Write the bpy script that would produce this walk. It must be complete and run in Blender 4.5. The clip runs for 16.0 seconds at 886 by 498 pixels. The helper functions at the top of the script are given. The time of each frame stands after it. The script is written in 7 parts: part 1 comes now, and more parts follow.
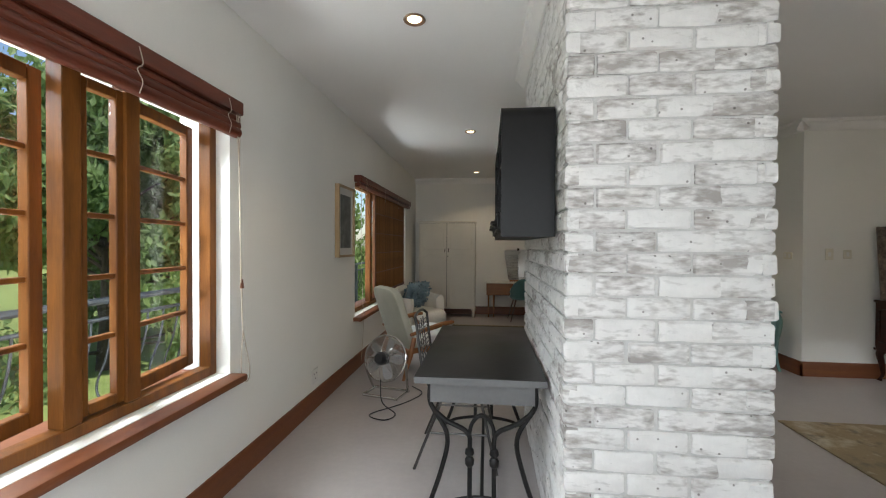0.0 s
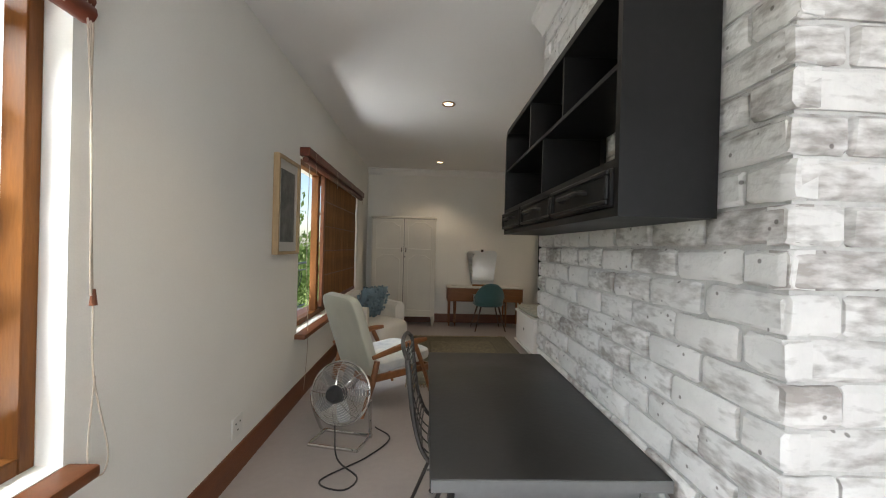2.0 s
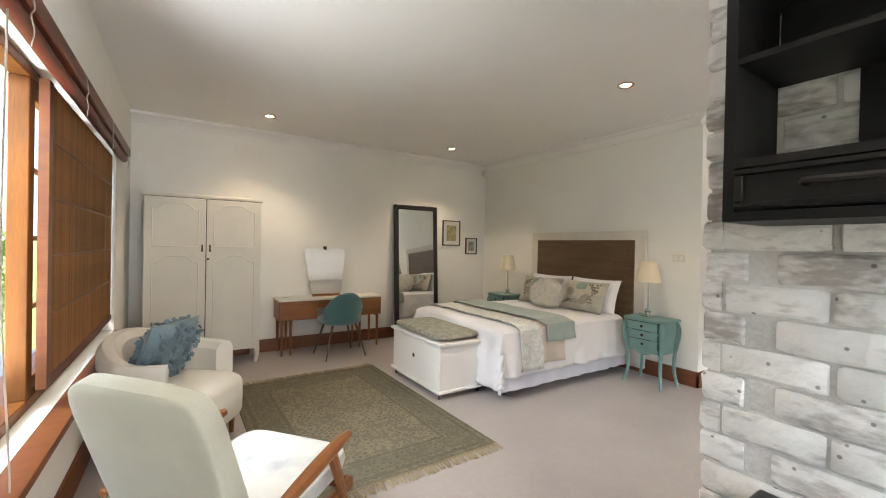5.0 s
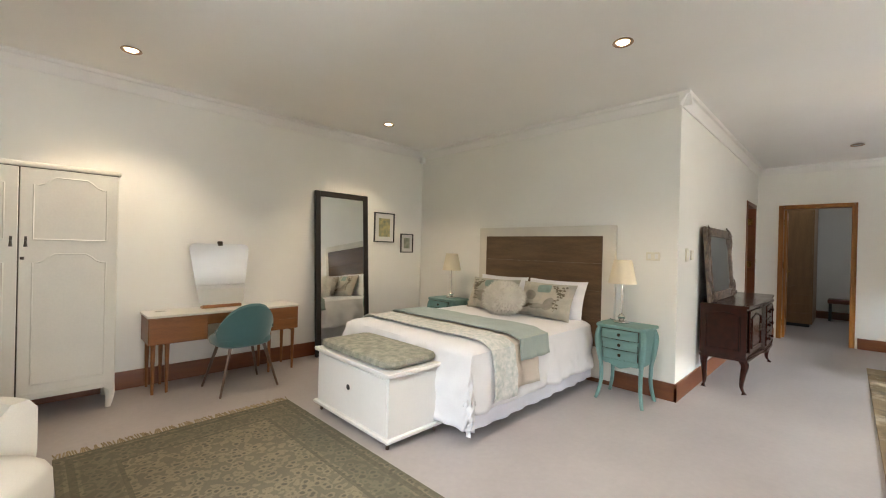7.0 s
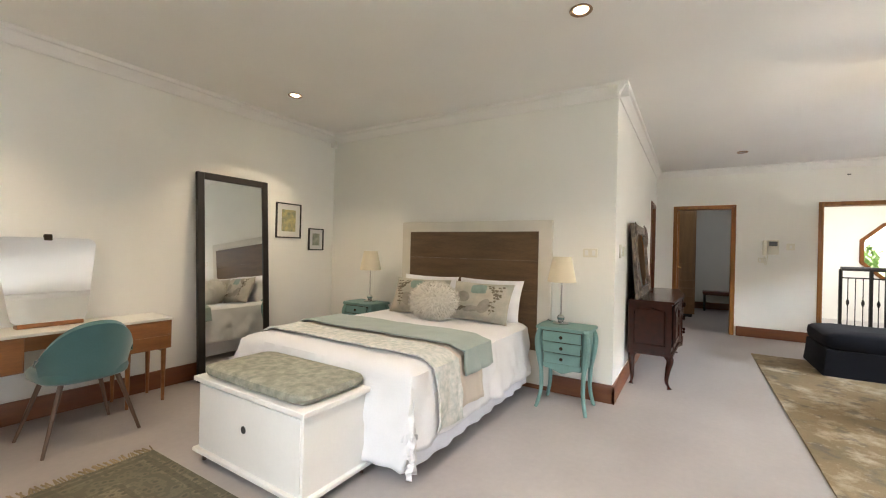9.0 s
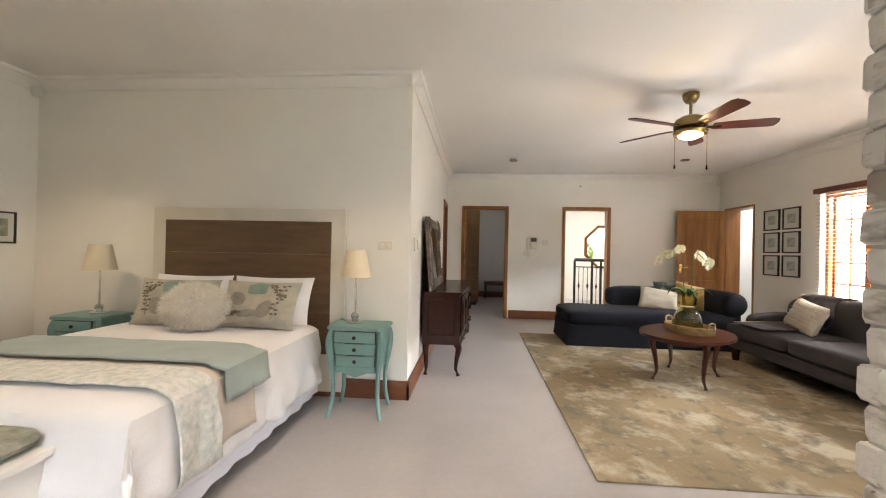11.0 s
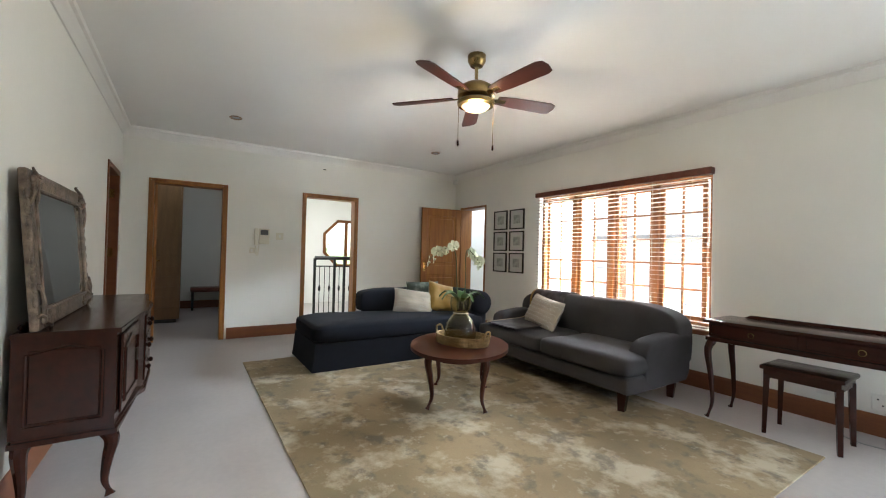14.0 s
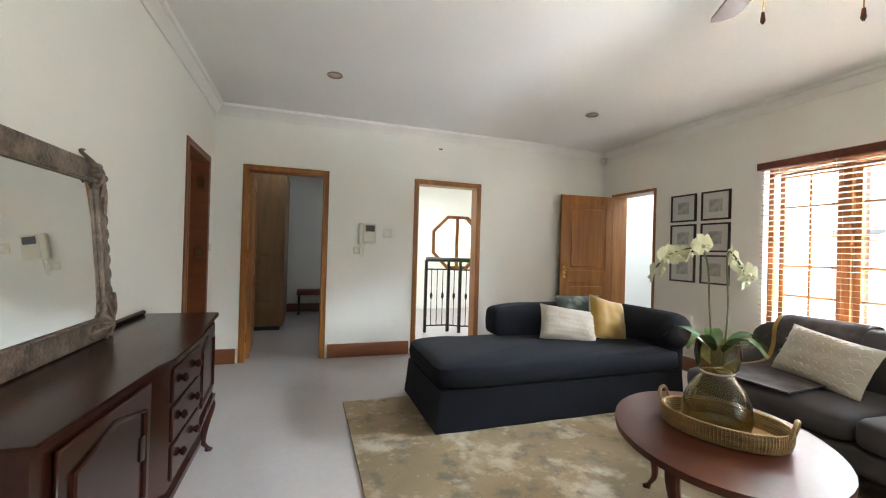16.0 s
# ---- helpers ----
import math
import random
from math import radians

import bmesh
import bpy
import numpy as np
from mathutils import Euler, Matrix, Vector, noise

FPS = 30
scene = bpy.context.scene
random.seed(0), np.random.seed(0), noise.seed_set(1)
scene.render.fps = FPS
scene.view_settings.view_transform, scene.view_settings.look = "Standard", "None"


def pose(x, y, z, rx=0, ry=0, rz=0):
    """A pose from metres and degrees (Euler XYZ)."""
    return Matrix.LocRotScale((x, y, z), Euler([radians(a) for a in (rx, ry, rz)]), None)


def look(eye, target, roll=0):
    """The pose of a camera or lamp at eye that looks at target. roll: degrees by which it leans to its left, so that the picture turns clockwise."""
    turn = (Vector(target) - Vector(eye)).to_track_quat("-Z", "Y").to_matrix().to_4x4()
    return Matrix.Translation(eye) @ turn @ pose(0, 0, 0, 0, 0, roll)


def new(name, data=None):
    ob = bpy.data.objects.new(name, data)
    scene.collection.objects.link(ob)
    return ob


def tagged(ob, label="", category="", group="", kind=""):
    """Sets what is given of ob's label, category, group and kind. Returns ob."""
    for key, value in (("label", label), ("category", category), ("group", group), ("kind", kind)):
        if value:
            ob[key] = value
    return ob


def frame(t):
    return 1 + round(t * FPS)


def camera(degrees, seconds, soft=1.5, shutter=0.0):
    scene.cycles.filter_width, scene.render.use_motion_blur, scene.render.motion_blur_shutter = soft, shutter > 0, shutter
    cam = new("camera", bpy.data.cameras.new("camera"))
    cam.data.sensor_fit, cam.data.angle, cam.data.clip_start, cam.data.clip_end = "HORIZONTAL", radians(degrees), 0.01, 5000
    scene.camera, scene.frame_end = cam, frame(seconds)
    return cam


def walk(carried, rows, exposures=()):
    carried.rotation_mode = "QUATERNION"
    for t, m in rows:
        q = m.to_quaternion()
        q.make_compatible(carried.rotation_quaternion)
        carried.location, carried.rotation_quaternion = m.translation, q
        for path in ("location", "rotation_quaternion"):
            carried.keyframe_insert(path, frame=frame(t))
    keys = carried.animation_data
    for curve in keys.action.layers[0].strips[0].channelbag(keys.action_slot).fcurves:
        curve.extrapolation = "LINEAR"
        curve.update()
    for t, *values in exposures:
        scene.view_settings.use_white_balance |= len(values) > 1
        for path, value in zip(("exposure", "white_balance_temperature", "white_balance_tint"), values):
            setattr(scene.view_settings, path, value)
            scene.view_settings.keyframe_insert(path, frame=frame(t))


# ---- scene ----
cam = camera(95.6, 16.0, soft=1.1)
PATH = [
    (0, (0.005, -0.169, 1.363), (-0.212, 1.819, 1.343), 0.2),
    (0.5, (-0.065, 0.072, 1.385), (-0.274, 2.061, 1.371), 0.7),
    (1, (-0.128, 0.274, 1.365), (-0.298, 2.266, 1.351), 0.8),
    (1.5, (-0.237, 0.491, 1.349), (-0.306, 2.49, 1.327), 0.6),
    (2, (-0.356, 0.697, 1.319), (-0.278, 2.695, 1.312), 1.5),
    (2.5, (-0.496, 0.944, 1.338), (-0.243, 2.928, 1.313), 1.2),
    (3, (-0.706, 1.261, 1.339), (-0.265, 3.211, 1.31), 0.9),
    (5.5, (-0.936, 2.739, 1.329), (0.26, 4.341, 1.319), 1.3),
    (6, (-0.845, 2.961, 1.309), (0.443, 4.491, 1.301), 1.4),
    (6.5, (-0.743, 3.195, 1.298), (0.613, 4.665, 1.292), 1.4),
    (7, (-0.619, 3.39, 1.29), (0.79, 4.809, 1.285), 1.4),
    (7.5, (-0.482, 3.56, 1.292), (0.975, 4.93, 1.286), 1.4),
    (8, (-0.389, 3.733, 1.277), (1.132, 5.032, 1.273), 1.4),
    (10.5, (-0.162, 3.921, 1.247), (1.791, 4.354, 1.255), 1.2),
    (11, (0.032, 3.885, 1.225), (2.026, 4.05, 1.235), 1.2),
    (11.5, (0.215, 3.809, 1.198), (2.21, 3.67, 1.214), 1.4),
    (12, (0.394, 3.831, 1.186), (2.337, 3.356, 1.211), 1.4),
    (12.5, (0.614, 3.871, 1.196), (2.456, 3.093, 1.222), 1.3),
    (13, (0.85, 3.838, 1.203), (2.592, 2.857, 1.23), 1.3),
    (13.5, (1.11, 3.804, 1.198), (2.795, 2.727, 1.224), 1.2),
    (14, (1.437, 3.757, 1.22), (3.121, 2.679, 1.246), 1.4),
    (14.5, (1.775, 3.677, 1.228), (3.509, 2.681, 1.249), 1.4),
    (15, (2.14, 3.608, 1.204), (3.948, 2.753, 1.229), 1.5),
    (15.5, (2.528, 3.572, 1.202), (4.394, 2.854, 1.225), 1.4),
    (16, (2.942, 3.517, 1.23), (4.835, 2.873, 1.24), 1.6),
]
walk(cam, [(t, look(eye, target, roll)) for t, eye, target, roll in PATH],
     exposures=((0, 0.38, 6450, 9), (1.5, 0.52, 6550, 10), (2.1, 0.68, 6600, 11), (3.2, 1.45, 6700, 12), (5.5, 1.98, 6500, 11), (8.2, 2.32, 6450, 10), (11, 2.2, 6850, 14), (12.5, 2.0, 6400, 9), (13.5, 1.9, 6050, 6), (14.5, 2.1, 6050, 6), (16, 2.35, 6100, 6)))

# ---- world, sun, large lights ----
world = bpy.data.worlds.new("world")
scene.world = world
world.use_nodes = True
wn = world.node_tree
sky = wn.nodes.new("ShaderNodeTexSky")
sky.sky_type = 'NISHITA'
sky.sun_disc = False
sky.sun_elevation, sky.sun_rotation = radians(62), radians(139)
wn.links.new(sky.outputs[0], wn.nodes["Background"].inputs[0])
wn.nodes["Background"].inputs[1].default_value = 0.13


def lamp(name, kind, m, energy, color=(1, 1, 1), **kw):
    d = bpy.data.lights.new(name, kind)
    d.energy, d.color = energy, color
    if kind == 'AREA':
        d.shape, d.size, d.size_y = 'RECTANGLE', kw["w"], kw["h"]
    if kind == 'SUN':
        d.angle = radians(0.6)
    if kind in ('SPOT', 'POINT'):
        d.shadow_soft_size = kw.get("soft", 0.04)
    if kind == 'SPOT':
        d.spot_size, d.spot_blend = radians(kw["cone"]), 0.6
    ob = new(name, d)
    ob.matrix_world = m
    return ob


lamp("sun", 'SUN', look((14, -16, 40), (0, 0, 0)), 4.5, (1.0, 0.95, 0.87))
# sky light at the window openings
lamp("sky_light_west", 'AREA', look((-2.35, 1.05, 2.55), (-0.6, 1.2, 0.6)), 130, (0.87, 0.95, 1.0), w=1.9, h=0.9)
lamp("sky_light_bed", 'AREA', look((-2.9, 4.4, 2.62), (3.2, 5.6, 1.3)), 62, (0.87, 0.95, 1.0), w=1.4, h=0.4)
lamp("sky_light_south", 'AREA', look((4.37, -2.2, 2.64), (4.3, 4.4, 1.5)), 760, (0.87, 0.95, 1.0), w=2.8, h=0.36)
lamp("sky_light_start", 'AREA', look((0.0, -1.1, 1.7), (0.3, 1.4, 1.2)), 43, (0.9, 0.96, 1.0), w=2.0, h=1.6)
# light thrown up from the sunlit terrace and balcony
lamp("terrace_light_south", 'AREA', look((4.37, -0.95, 0.25), (4.2, 2.8, 2.2)), 340, (0.95, 0.97, 1.0), w=2.3, h=0.5)
lamp("terrace_light_west", 'AREA', look((-2.05, 1.0, 0.3), (0.4, 1.9, 2.0)), 55, (0.92, 0.97, 1.0), w=1.7, h=0.4)
lamp("terrace_light_bed", 'AREA', look((-2.05, 4.5, 0.2), (1.6, 5.2, 1.9)), 34, (0.92, 0.97, 1.0), w=0.9, h=0.4)
lamp("sky_light_stairs", 'AREA', pose(8.9, 1.1, 2.62, 0, 0, 0), 17, (1, 0.98, 0.95), w=2.0, h=1.6)
lamp("sky_light_dressing", 'AREA', pose(9.3, 3.75, 2.62, 0, 0, 0), 1.8, (0.9, 0.95, 1.0), w=1.0, h=0.8)
lamp("sky_light_passage", 'AREA', pose(6.9, -1.3, 2.6, 0, 0, 0), 6.5, (0.85, 0.92, 1.0), w=1.0, h=0.8)

# ---- materials ----


def mat(name, color, rough=0.6, metal=0.0, vary=0.12, scale=3.0, fine=60.0, bump=0.1, spec=0.5, stretch=None, color2=None, mix=0.5, per_object=0.0, sheen=0.0, detail=5.0):
    """A principled material with coarse and fine variation; stretch draws the grain out along an axis."""
    m = bpy.data.materials.new(name)
    m.use_nodes = True
    nt = m.node_tree
    N, L = nt.nodes, nt.links
    b = N["Principled BSDF"]
    b.inputs["Metallic"].default_value = metal
    b.inputs["Specular IOR Level"].default_value = spec
    if sheen:
        b.inputs["Sheen Weight"].default_value = sheen
    tc = N.new("ShaderNodeTexCoord")
    src = tc.outputs["Object"]
    if stretch:
        mp = N.new("ShaderNodeMapping")
        mp.inputs["Scale"].default_value = stretch
        L.new(src, mp.inputs[0])
        src = mp.outputs[0]
    n1 = N.new("ShaderNodeTexNoise")
    n1.inputs["Scale"].default_value, n1.inputs["Detail"].default_value = scale, detail
    n2 = N.new("ShaderNodeTexNoise")
    n2.inputs["Scale"].default_value, n2.inputs["Detail"].default_value = fine, 3
    L.new(src, n1.inputs[0]), L.new(src, n2.inputs[0])
    c2 = color2 or tuple(c * (1 - 2 * vary) for c in color)
    ramp = N.new("ShaderNodeValToRGB")
    ramp.color_ramp.elements[0].position, ramp.color_ramp.elements[1].position = mix - 0.18, mix + 0.18
    ramp.color_ramp.elements[0].color, ramp.color_ramp.elements[1].color = (*c2, 1), (*color, 1)
    L.new(n1.outputs[0], ramp.inputs[0])
    mx = N.new("ShaderNodeMixRGB")
    mx.blend_type = 'MULTIPLY'
    mx.inputs[0].default_value = min(1, vary * 3)
    rr = N.new("ShaderNodeValToRGB")
    rr.color_ramp.elements[0].position, rr.color_ramp.elements[1].position = 0.3, 0.7
    rr.color_ramp.elements[0].color = (0.62, 0.62, 0.62, 1)
    L.new(n2.outputs[0], rr.inputs[0])
    L.new(ramp.outputs[0], mx.inputs[1]), L.new(rr.outputs[0], mx.inputs[2])
    out = mx.outputs[0]
    if per_object:
        oi = N.new("ShaderNodeObjectInfo")
        mr = N.new("ShaderNodeMapRange")
        mr.inputs["To Min"].default_value, mr.inputs["To Max"].default_value = 1 - per_object, 1 + per_object * 0.3
        hv = N.new("ShaderNodeHueSaturation")
        L.new(oi.outputs["Random"], mr.inputs[0]), L.new(mr.outputs[0], hv.inputs["Value"]), L.new(out, hv.inputs["Color"])
        out = hv.outputs[0]
    L.new(out, b.inputs["Base Color"])
    mr = N.new("ShaderNodeMapRange")
    mr.inputs["To Min"].default_value, mr.inputs["To Max"].default_value = max(0.02, rough - 0.08), min(1, rough + 0.08)
    L.new(n1.outputs[0], mr.inputs[0]), L.new(mr.outputs[0], b.inputs["Roughness"])
    if bump:
        bp = N.new("ShaderNodeBump")
        bp.inputs["Strength"].default_value, bp.inputs["Distance"].default_value = bump, 0.01
        L.new(n2.outputs[0], bp.inputs["Height"]), L.new(bp.outputs[0], b.inputs["Normal"])
    return m


def glow(name, color, strength):
    m = mat(name, color, 0.5, vary=0.02, bump=0)
    b = m.node_tree.nodes["Principled BSDF"]
    b.inputs["Emission Color"].default_value = (*color, 1)
    b.inputs["Emission Strength"].default_value = strength
    return m


def glassy(name, tint=(1, 1, 1), rough=0.0, thin=True, ior=1.45):
    m = bpy.data.materials.new(name)
    m.use_nodes = True
    N, L = m.node_tree.nodes, m.node_tree.links
    b = N["Principled BSDF"]
    b.inputs["Base Color"].default_value = (*tint, 1)
    b.inputs["Roughness"].default_value, b.inputs["IOR"].default_value, b.inputs["Transmission Weight"].default_value = rough, ior, 1
    if thin:
        tr, gl, mixs = N.new("ShaderNodeBsdfTransparent"), N.new("ShaderNodeBsdfGlossy"), N.new("ShaderNodeMixShader")
        tr.inputs[0].default_value = (*tint, 1)
        gl.inputs["Roughness"].default_value = 0.02
        mixs.inputs[0].default_value = 0.05
        L.new(tr.outputs[0], mixs.inputs[1]), L.new(gl.outputs[0], mixs.inputs[2])
        L.new(mixs.outputs[0], N["Material Output"].inputs[0])
    return m


M_WALL = mat("wall_paint", (0.845, 0.83, 0.78), 0.75, vary=0.025, scale=1.2, fine=180, bump=0.06)
M_CEIL = mat("ceiling_paint", (0.85, 0.835, 0.81), 0.85, vary=0.02, scale=1.0, fine=140, bump=0.03)
M_TRIM = mat("white_trim", (0.82, 0.80, 0.77), 0.6, vary=0.02, bump=0.02)
M_FLOOR = mat("cement_screed", (0.43, 0.395, 0.38), 0.33, vary=0.05, scale=1.6, fine=25, bump=0.03, color2=(0.37, 0.335, 0.325), spec=0.45)
M_MERANTI = mat("meranti_wood", (0.20, 0.066, 0.019), 0.42, vary=0.16, scale=4, fine=45, bump=0.08, stretch=(0.6, 0.6, 6), color2=(0.16, 0.045, 0.016))
M_FRAME = mat("window_wood", (0.23, 0.082, 0.014), 0.5, spec=0.25, vary=0.16, scale=4, fine=40, bump=0.08, stretch=(4, 4, 0.5), color2=(0.12, 0.042, 0.010))
M_DOOR = mat("door_wood", (0.38, 0.16, 0.030), 0.42, vary=0.12, scale=3, fine=40, bump=0.05, stretch=(6, 6, 0.5), color2=(0.26, 0.09, 0.018))
M_VALANCE = mat("valance_wood", (0.16, 0.035, 0.015), 0.4, vary=0.18, scale=5, fine=50, bump=0.1, stretch=(5, 0.5, 5))
M_REED = mat("reed_blind", (0.34, 0.15, 0.045), 0.6, vary=0.2, scale=6, fine=80, bump=0.1, stretch=(6, 6, 0.7), per_object=0.35)
M_GLASS = glassy("window_glass", (0.97, 0.985, 0.98))
M_BRASS = mat("brass", (0.62, 0.42, 0.14), 0.25, 1.0, vary=0.1, bump=0.02)
M_ANTIQUE = mat("antique_brass", (0.34, 0.24, 0.10), 0.26, 1.0, vary=0.12, bump=0.02)
M_IRON = mat("black_iron", (0.03, 0.028, 0.027), 0.45, 0.6, vary=0.2, bump=0.15)
M_RAIL = mat("grey_steel_rail", (0.07, 0.075, 0.085), 0.45, 0.5, vary=0.1, bump=0.05)
M_CHROME = mat("chrome", (0.75, 0.75, 0.74), 0.14, 1.0, vary=0.05, bump=0)
M_PLASTIC = mat("cream_plastic", (0.74, 0.70, 0.58), 0.4, vary=0.03, bump=0)
M_WHITEPL = mat("white_plastic", (0.78, 0.77, 0.73), 0.4, vary=0.02, bump=0)
M_CORD = mat("pale_cord", (0.55, 0.47, 0.38), 0.8, vary=0.1, bump=0)
M_BLACK = mat("black_plastic", (0.018, 0.018, 0.02), 0.4, vary=0.1, bump=0.02)
M_MORTAR = mat("whitewashed_mortar", (0.66, 0.65, 0.63), 0.9, vary=0.1, scale=6, fine=70, bump=0.5)
M_LAMP = glow("lamp_glow", (1.0, 0.80, 0.52), 4.0)


def brick_material():
    """White limewash worn through to grey and brown in streaky patches, different on each brick."""
    m = mat("whitewashed_brick", (0.80, 0.785, 0.765), 0.85, vary=0.06, scale=3, fine=30, bump=0.7)
    N, L = m.node_tree.nodes, m.node_tree.links
    b = N["Principled BSDF"]
    base = b.inputs["Base Color"].links[0].from_socket
    geo, oi = N.new("ShaderNodeNewGeometry"), N.new("ShaderNodeObjectInfo")
    add = N.new("ShaderNodeVectorMath")
    add.operation = 'ADD'
    sc = N.new("ShaderNodeVectorMath")
    sc.operation = 'SCALE'
    sc.inputs[3].default_value = 37
    cmb = N.new("ShaderNodeCombineXYZ")
    for i in range(3):
        L.new(oi.outputs["Random"], cmb.inputs[i])
    L.new(cmb.outputs[0], sc.inputs[0]), L.new(sc.outputs[0], add.inputs[0]), L.new(geo.outputs["Position"], add.inputs[1])
    mp = N.new("ShaderNodeMapping")
    mp.inputs["Scale"].default_value = (1, 1, 2.8)
    L.new(add.outputs[0], mp.inputs[0])
    big, fine = N.new("ShaderNodeTexNoise"), N.new("ShaderNodeTexNoise")
    big.inputs["Scale"].default_value, big.inputs["Detail"].default_value = 5, 3
    fine.inputs["Scale"].default_value, fine.inputs["Detail"].default_value = 22, 6
    L.new(mp.outputs[0], big.inputs[0]), L.new(mp.outputs[0], fine.inputs[0])
    a = N.new("ShaderNodeMath")
    a.operation = 'ADD'
    s = N.new("ShaderNodeMath")
    s.operation = 'MULTIPLY'
    s.inputs[1].default_value = 0.75
    L.new(fine.outputs[0], s.inputs[0]), L.new(big.outputs[0], a.inputs[0]), L.new(s.outputs[0], a.inputs[1])
    r2 = N.new("ShaderNodeMath")
    r2.operation = 'MULTIPLY_ADD'
    r2.inputs[1].default_value = 0.30
    L.new(oi.outputs["Random"], r2.inputs[0]), L.new(a.outputs[0], r2.inputs[2])
    ramp = N.new("ShaderNodeValToRGB")
    ramp.color_ramp.elements[0].position, ramp.color_ramp.elements[1].position = 0.60, 0.765
    ramp.color_ramp.elements[0].color, ramp.color_ramp.elements[1].color = (0, 0, 0, 1), (0.8, 0.8, 0.8, 1)
    r3 = N.new("ShaderNodeMath")
    r3.operation = 'MULTIPLY'
    r3.inputs[1].default_value = 0.6
    L.new(r2.outputs[0], r3.inputs[0]), L.new(r3.outputs[0], ramp.inputs[0])
    worn = N.new("ShaderNodeMixRGB")
    worn.inputs[1].default_value, worn.inputs[2].default_value = (0.15, 0.14, 0.135, 1), (0.34, 0.295, 0.265, 1)
    L.new(big.outputs[0], worn.inputs[0])
    mx = N.new("ShaderNodeMixRGB")
    L.new(ramp.outputs[0], mx.inputs[0]), L.new(base, mx.inputs[1]), L.new(worn.outputs[0], mx.inputs[2])
    # dark pits
    vor = N.new("ShaderNodeTexVoronoi")
    vor.inputs["Scale"].default_value = 19
    L.new(add.outputs[0], vor.inputs[0])
    pit = N.new("ShaderNodeValToRGB")
    pit.color_ramp.elements[0].position, pit.color_ramp.elements[1].position = 0.07, 0.11
    pit.color_ramp.elements[0].color, pit.color_ramp.elements[1].color = (0.25, 0.23, 0.22, 1), (1, 1, 1, 1)
    L.new(vor.outputs["Distance"], pit.inputs[0])
    mul = N.new("ShaderNodeMixRGB")
    mul.blend_type = 'MULTIPLY'
    mul.inputs[0].default_value = 0.8
    L.new(mx.outputs[0], mul.inputs[1]), L.new(pit.outputs[0], mul.inputs[2])
    L.new(mul.outputs[0], b.inputs["Base Color"])
    return m


M_BRICK = brick_material()

# ---- mesh helpers ----


def box(bm, x0, y0, z0, x1, y1, z1, bev=0.0, seg=1):
    r = bmesh.ops.create_cube(bm, size=1, matrix=Matrix.Translation(((x0 + x1) / 2, (y0 + y1) / 2, (z0 + z1) / 2)) @ Matrix.Diagonal((abs(x1 - x0), abs(y1 - y0), abs(z1 - z0), 1)))
    if bev > 0:
        es = list({e for v in r["verts"] for e in v.link_edges})
        bmesh.ops.bevel(bm, geom=es, offset=bev, segments=seg, affect='EDGES', profile=0.5)
    return bm


def bx(*a, **k):
    return box(bmesh.new(), *a, **k)


def ring_sweep(bm, rings, cap=True):
    """Joins rings of equal vertex count into a skin."""
    vs = [[bm.verts.new(p) for p in r] for r in rings]
    n = len(vs[0])
    for a, b in zip(vs, vs[1:]):
        for i in range(n):
            bm.faces.new((a[i], a[(i + 1) % n], b[(i + 1) % n], b[i]))
    if cap:
        bm.faces.new(vs[0][::-1])
        bm.faces.new(vs[-1])
    return bm


def tube(bm, pts, r, seg=8, radii=None):
    pts = [Vector(p) for p in pts]
    rings, up = [], Vector((0.13, 0.31, 0.94))
    side = None
    for i, p in enumerate(pts):
        d = (pts[min(i + 1, len(pts) - 1)] - pts[max(i - 1, 0)]).normalized()
        side = d.cross(up if side is None else side.cross(d)).normalized() if side is None else (side - d * side.dot(d)).normalized()
        o = d.cross(side)
        rr = radii[i] if radii else r
        rings.append([p + (side * math.cos(a) + o * math.sin(a)) * rr for a in [2 * math.pi * k / seg for k in range(seg)]])
    return ring_sweep(bm, rings)


def tb(pts, r, seg=8, radii=None):
    return tube(bmesh.new(), pts, r, seg, radii)


def lathe(bm, prof, seg=20, at=(0, 0, 0), sy=1.0):
    """prof: (radius, height) rows from the bottom up."""
    rings = [[Vector(at) + Vector((max(r, 1e-4) * math.cos(a), max(r, 1e-4) * sy * math.sin(a), h)) for a in [2 * math.pi * k / seg for k in range(seg)]] for r, h in prof]
    return ring_sweep(bm, rings)


def curve(pts, n=6):
    """A smooth run through the points."""
    P = [Vector(p) for p in pts]
    P = [2 * P[0] - P[1]] + P + [2 * P[-1] - P[-2]]
    out = []
    for i in range(1, len(P) - 2):
        for k in range(n):
            t = k / n
            a, b, c, d = P[i - 1:i + 3]
            out.append(0.5 * (2 * b + (c - a) * t + (2 * a - 5 * b + 4 * c - d) * t * t + (3 * b - a - 3 * c + d) * t ** 3))
    return out + [P[-2]]


def slab(bm, outline, z0, z1, bev=0.0, seg=2):
    """A plate of the outline (x, y rows), from z0 to z1."""
    lo = [bm.verts.new((x, y, z0)) for x, y in outline]
    hi = [bm.verts.new((x, y, z1)) for x, y in outline]
    n = len(lo)
    bm.faces.new(lo[::-1])
    top = bm.faces.new(hi)
    for i in range(n):
        bm.faces.new((lo[i], lo[(i + 1) % n], hi[(i + 1) % n], hi[i]))
    if bev:
        bmesh.ops.bevel(bm, geom=list(top.edges), offset=bev, segments=seg, affect='EDGES')
    return bm


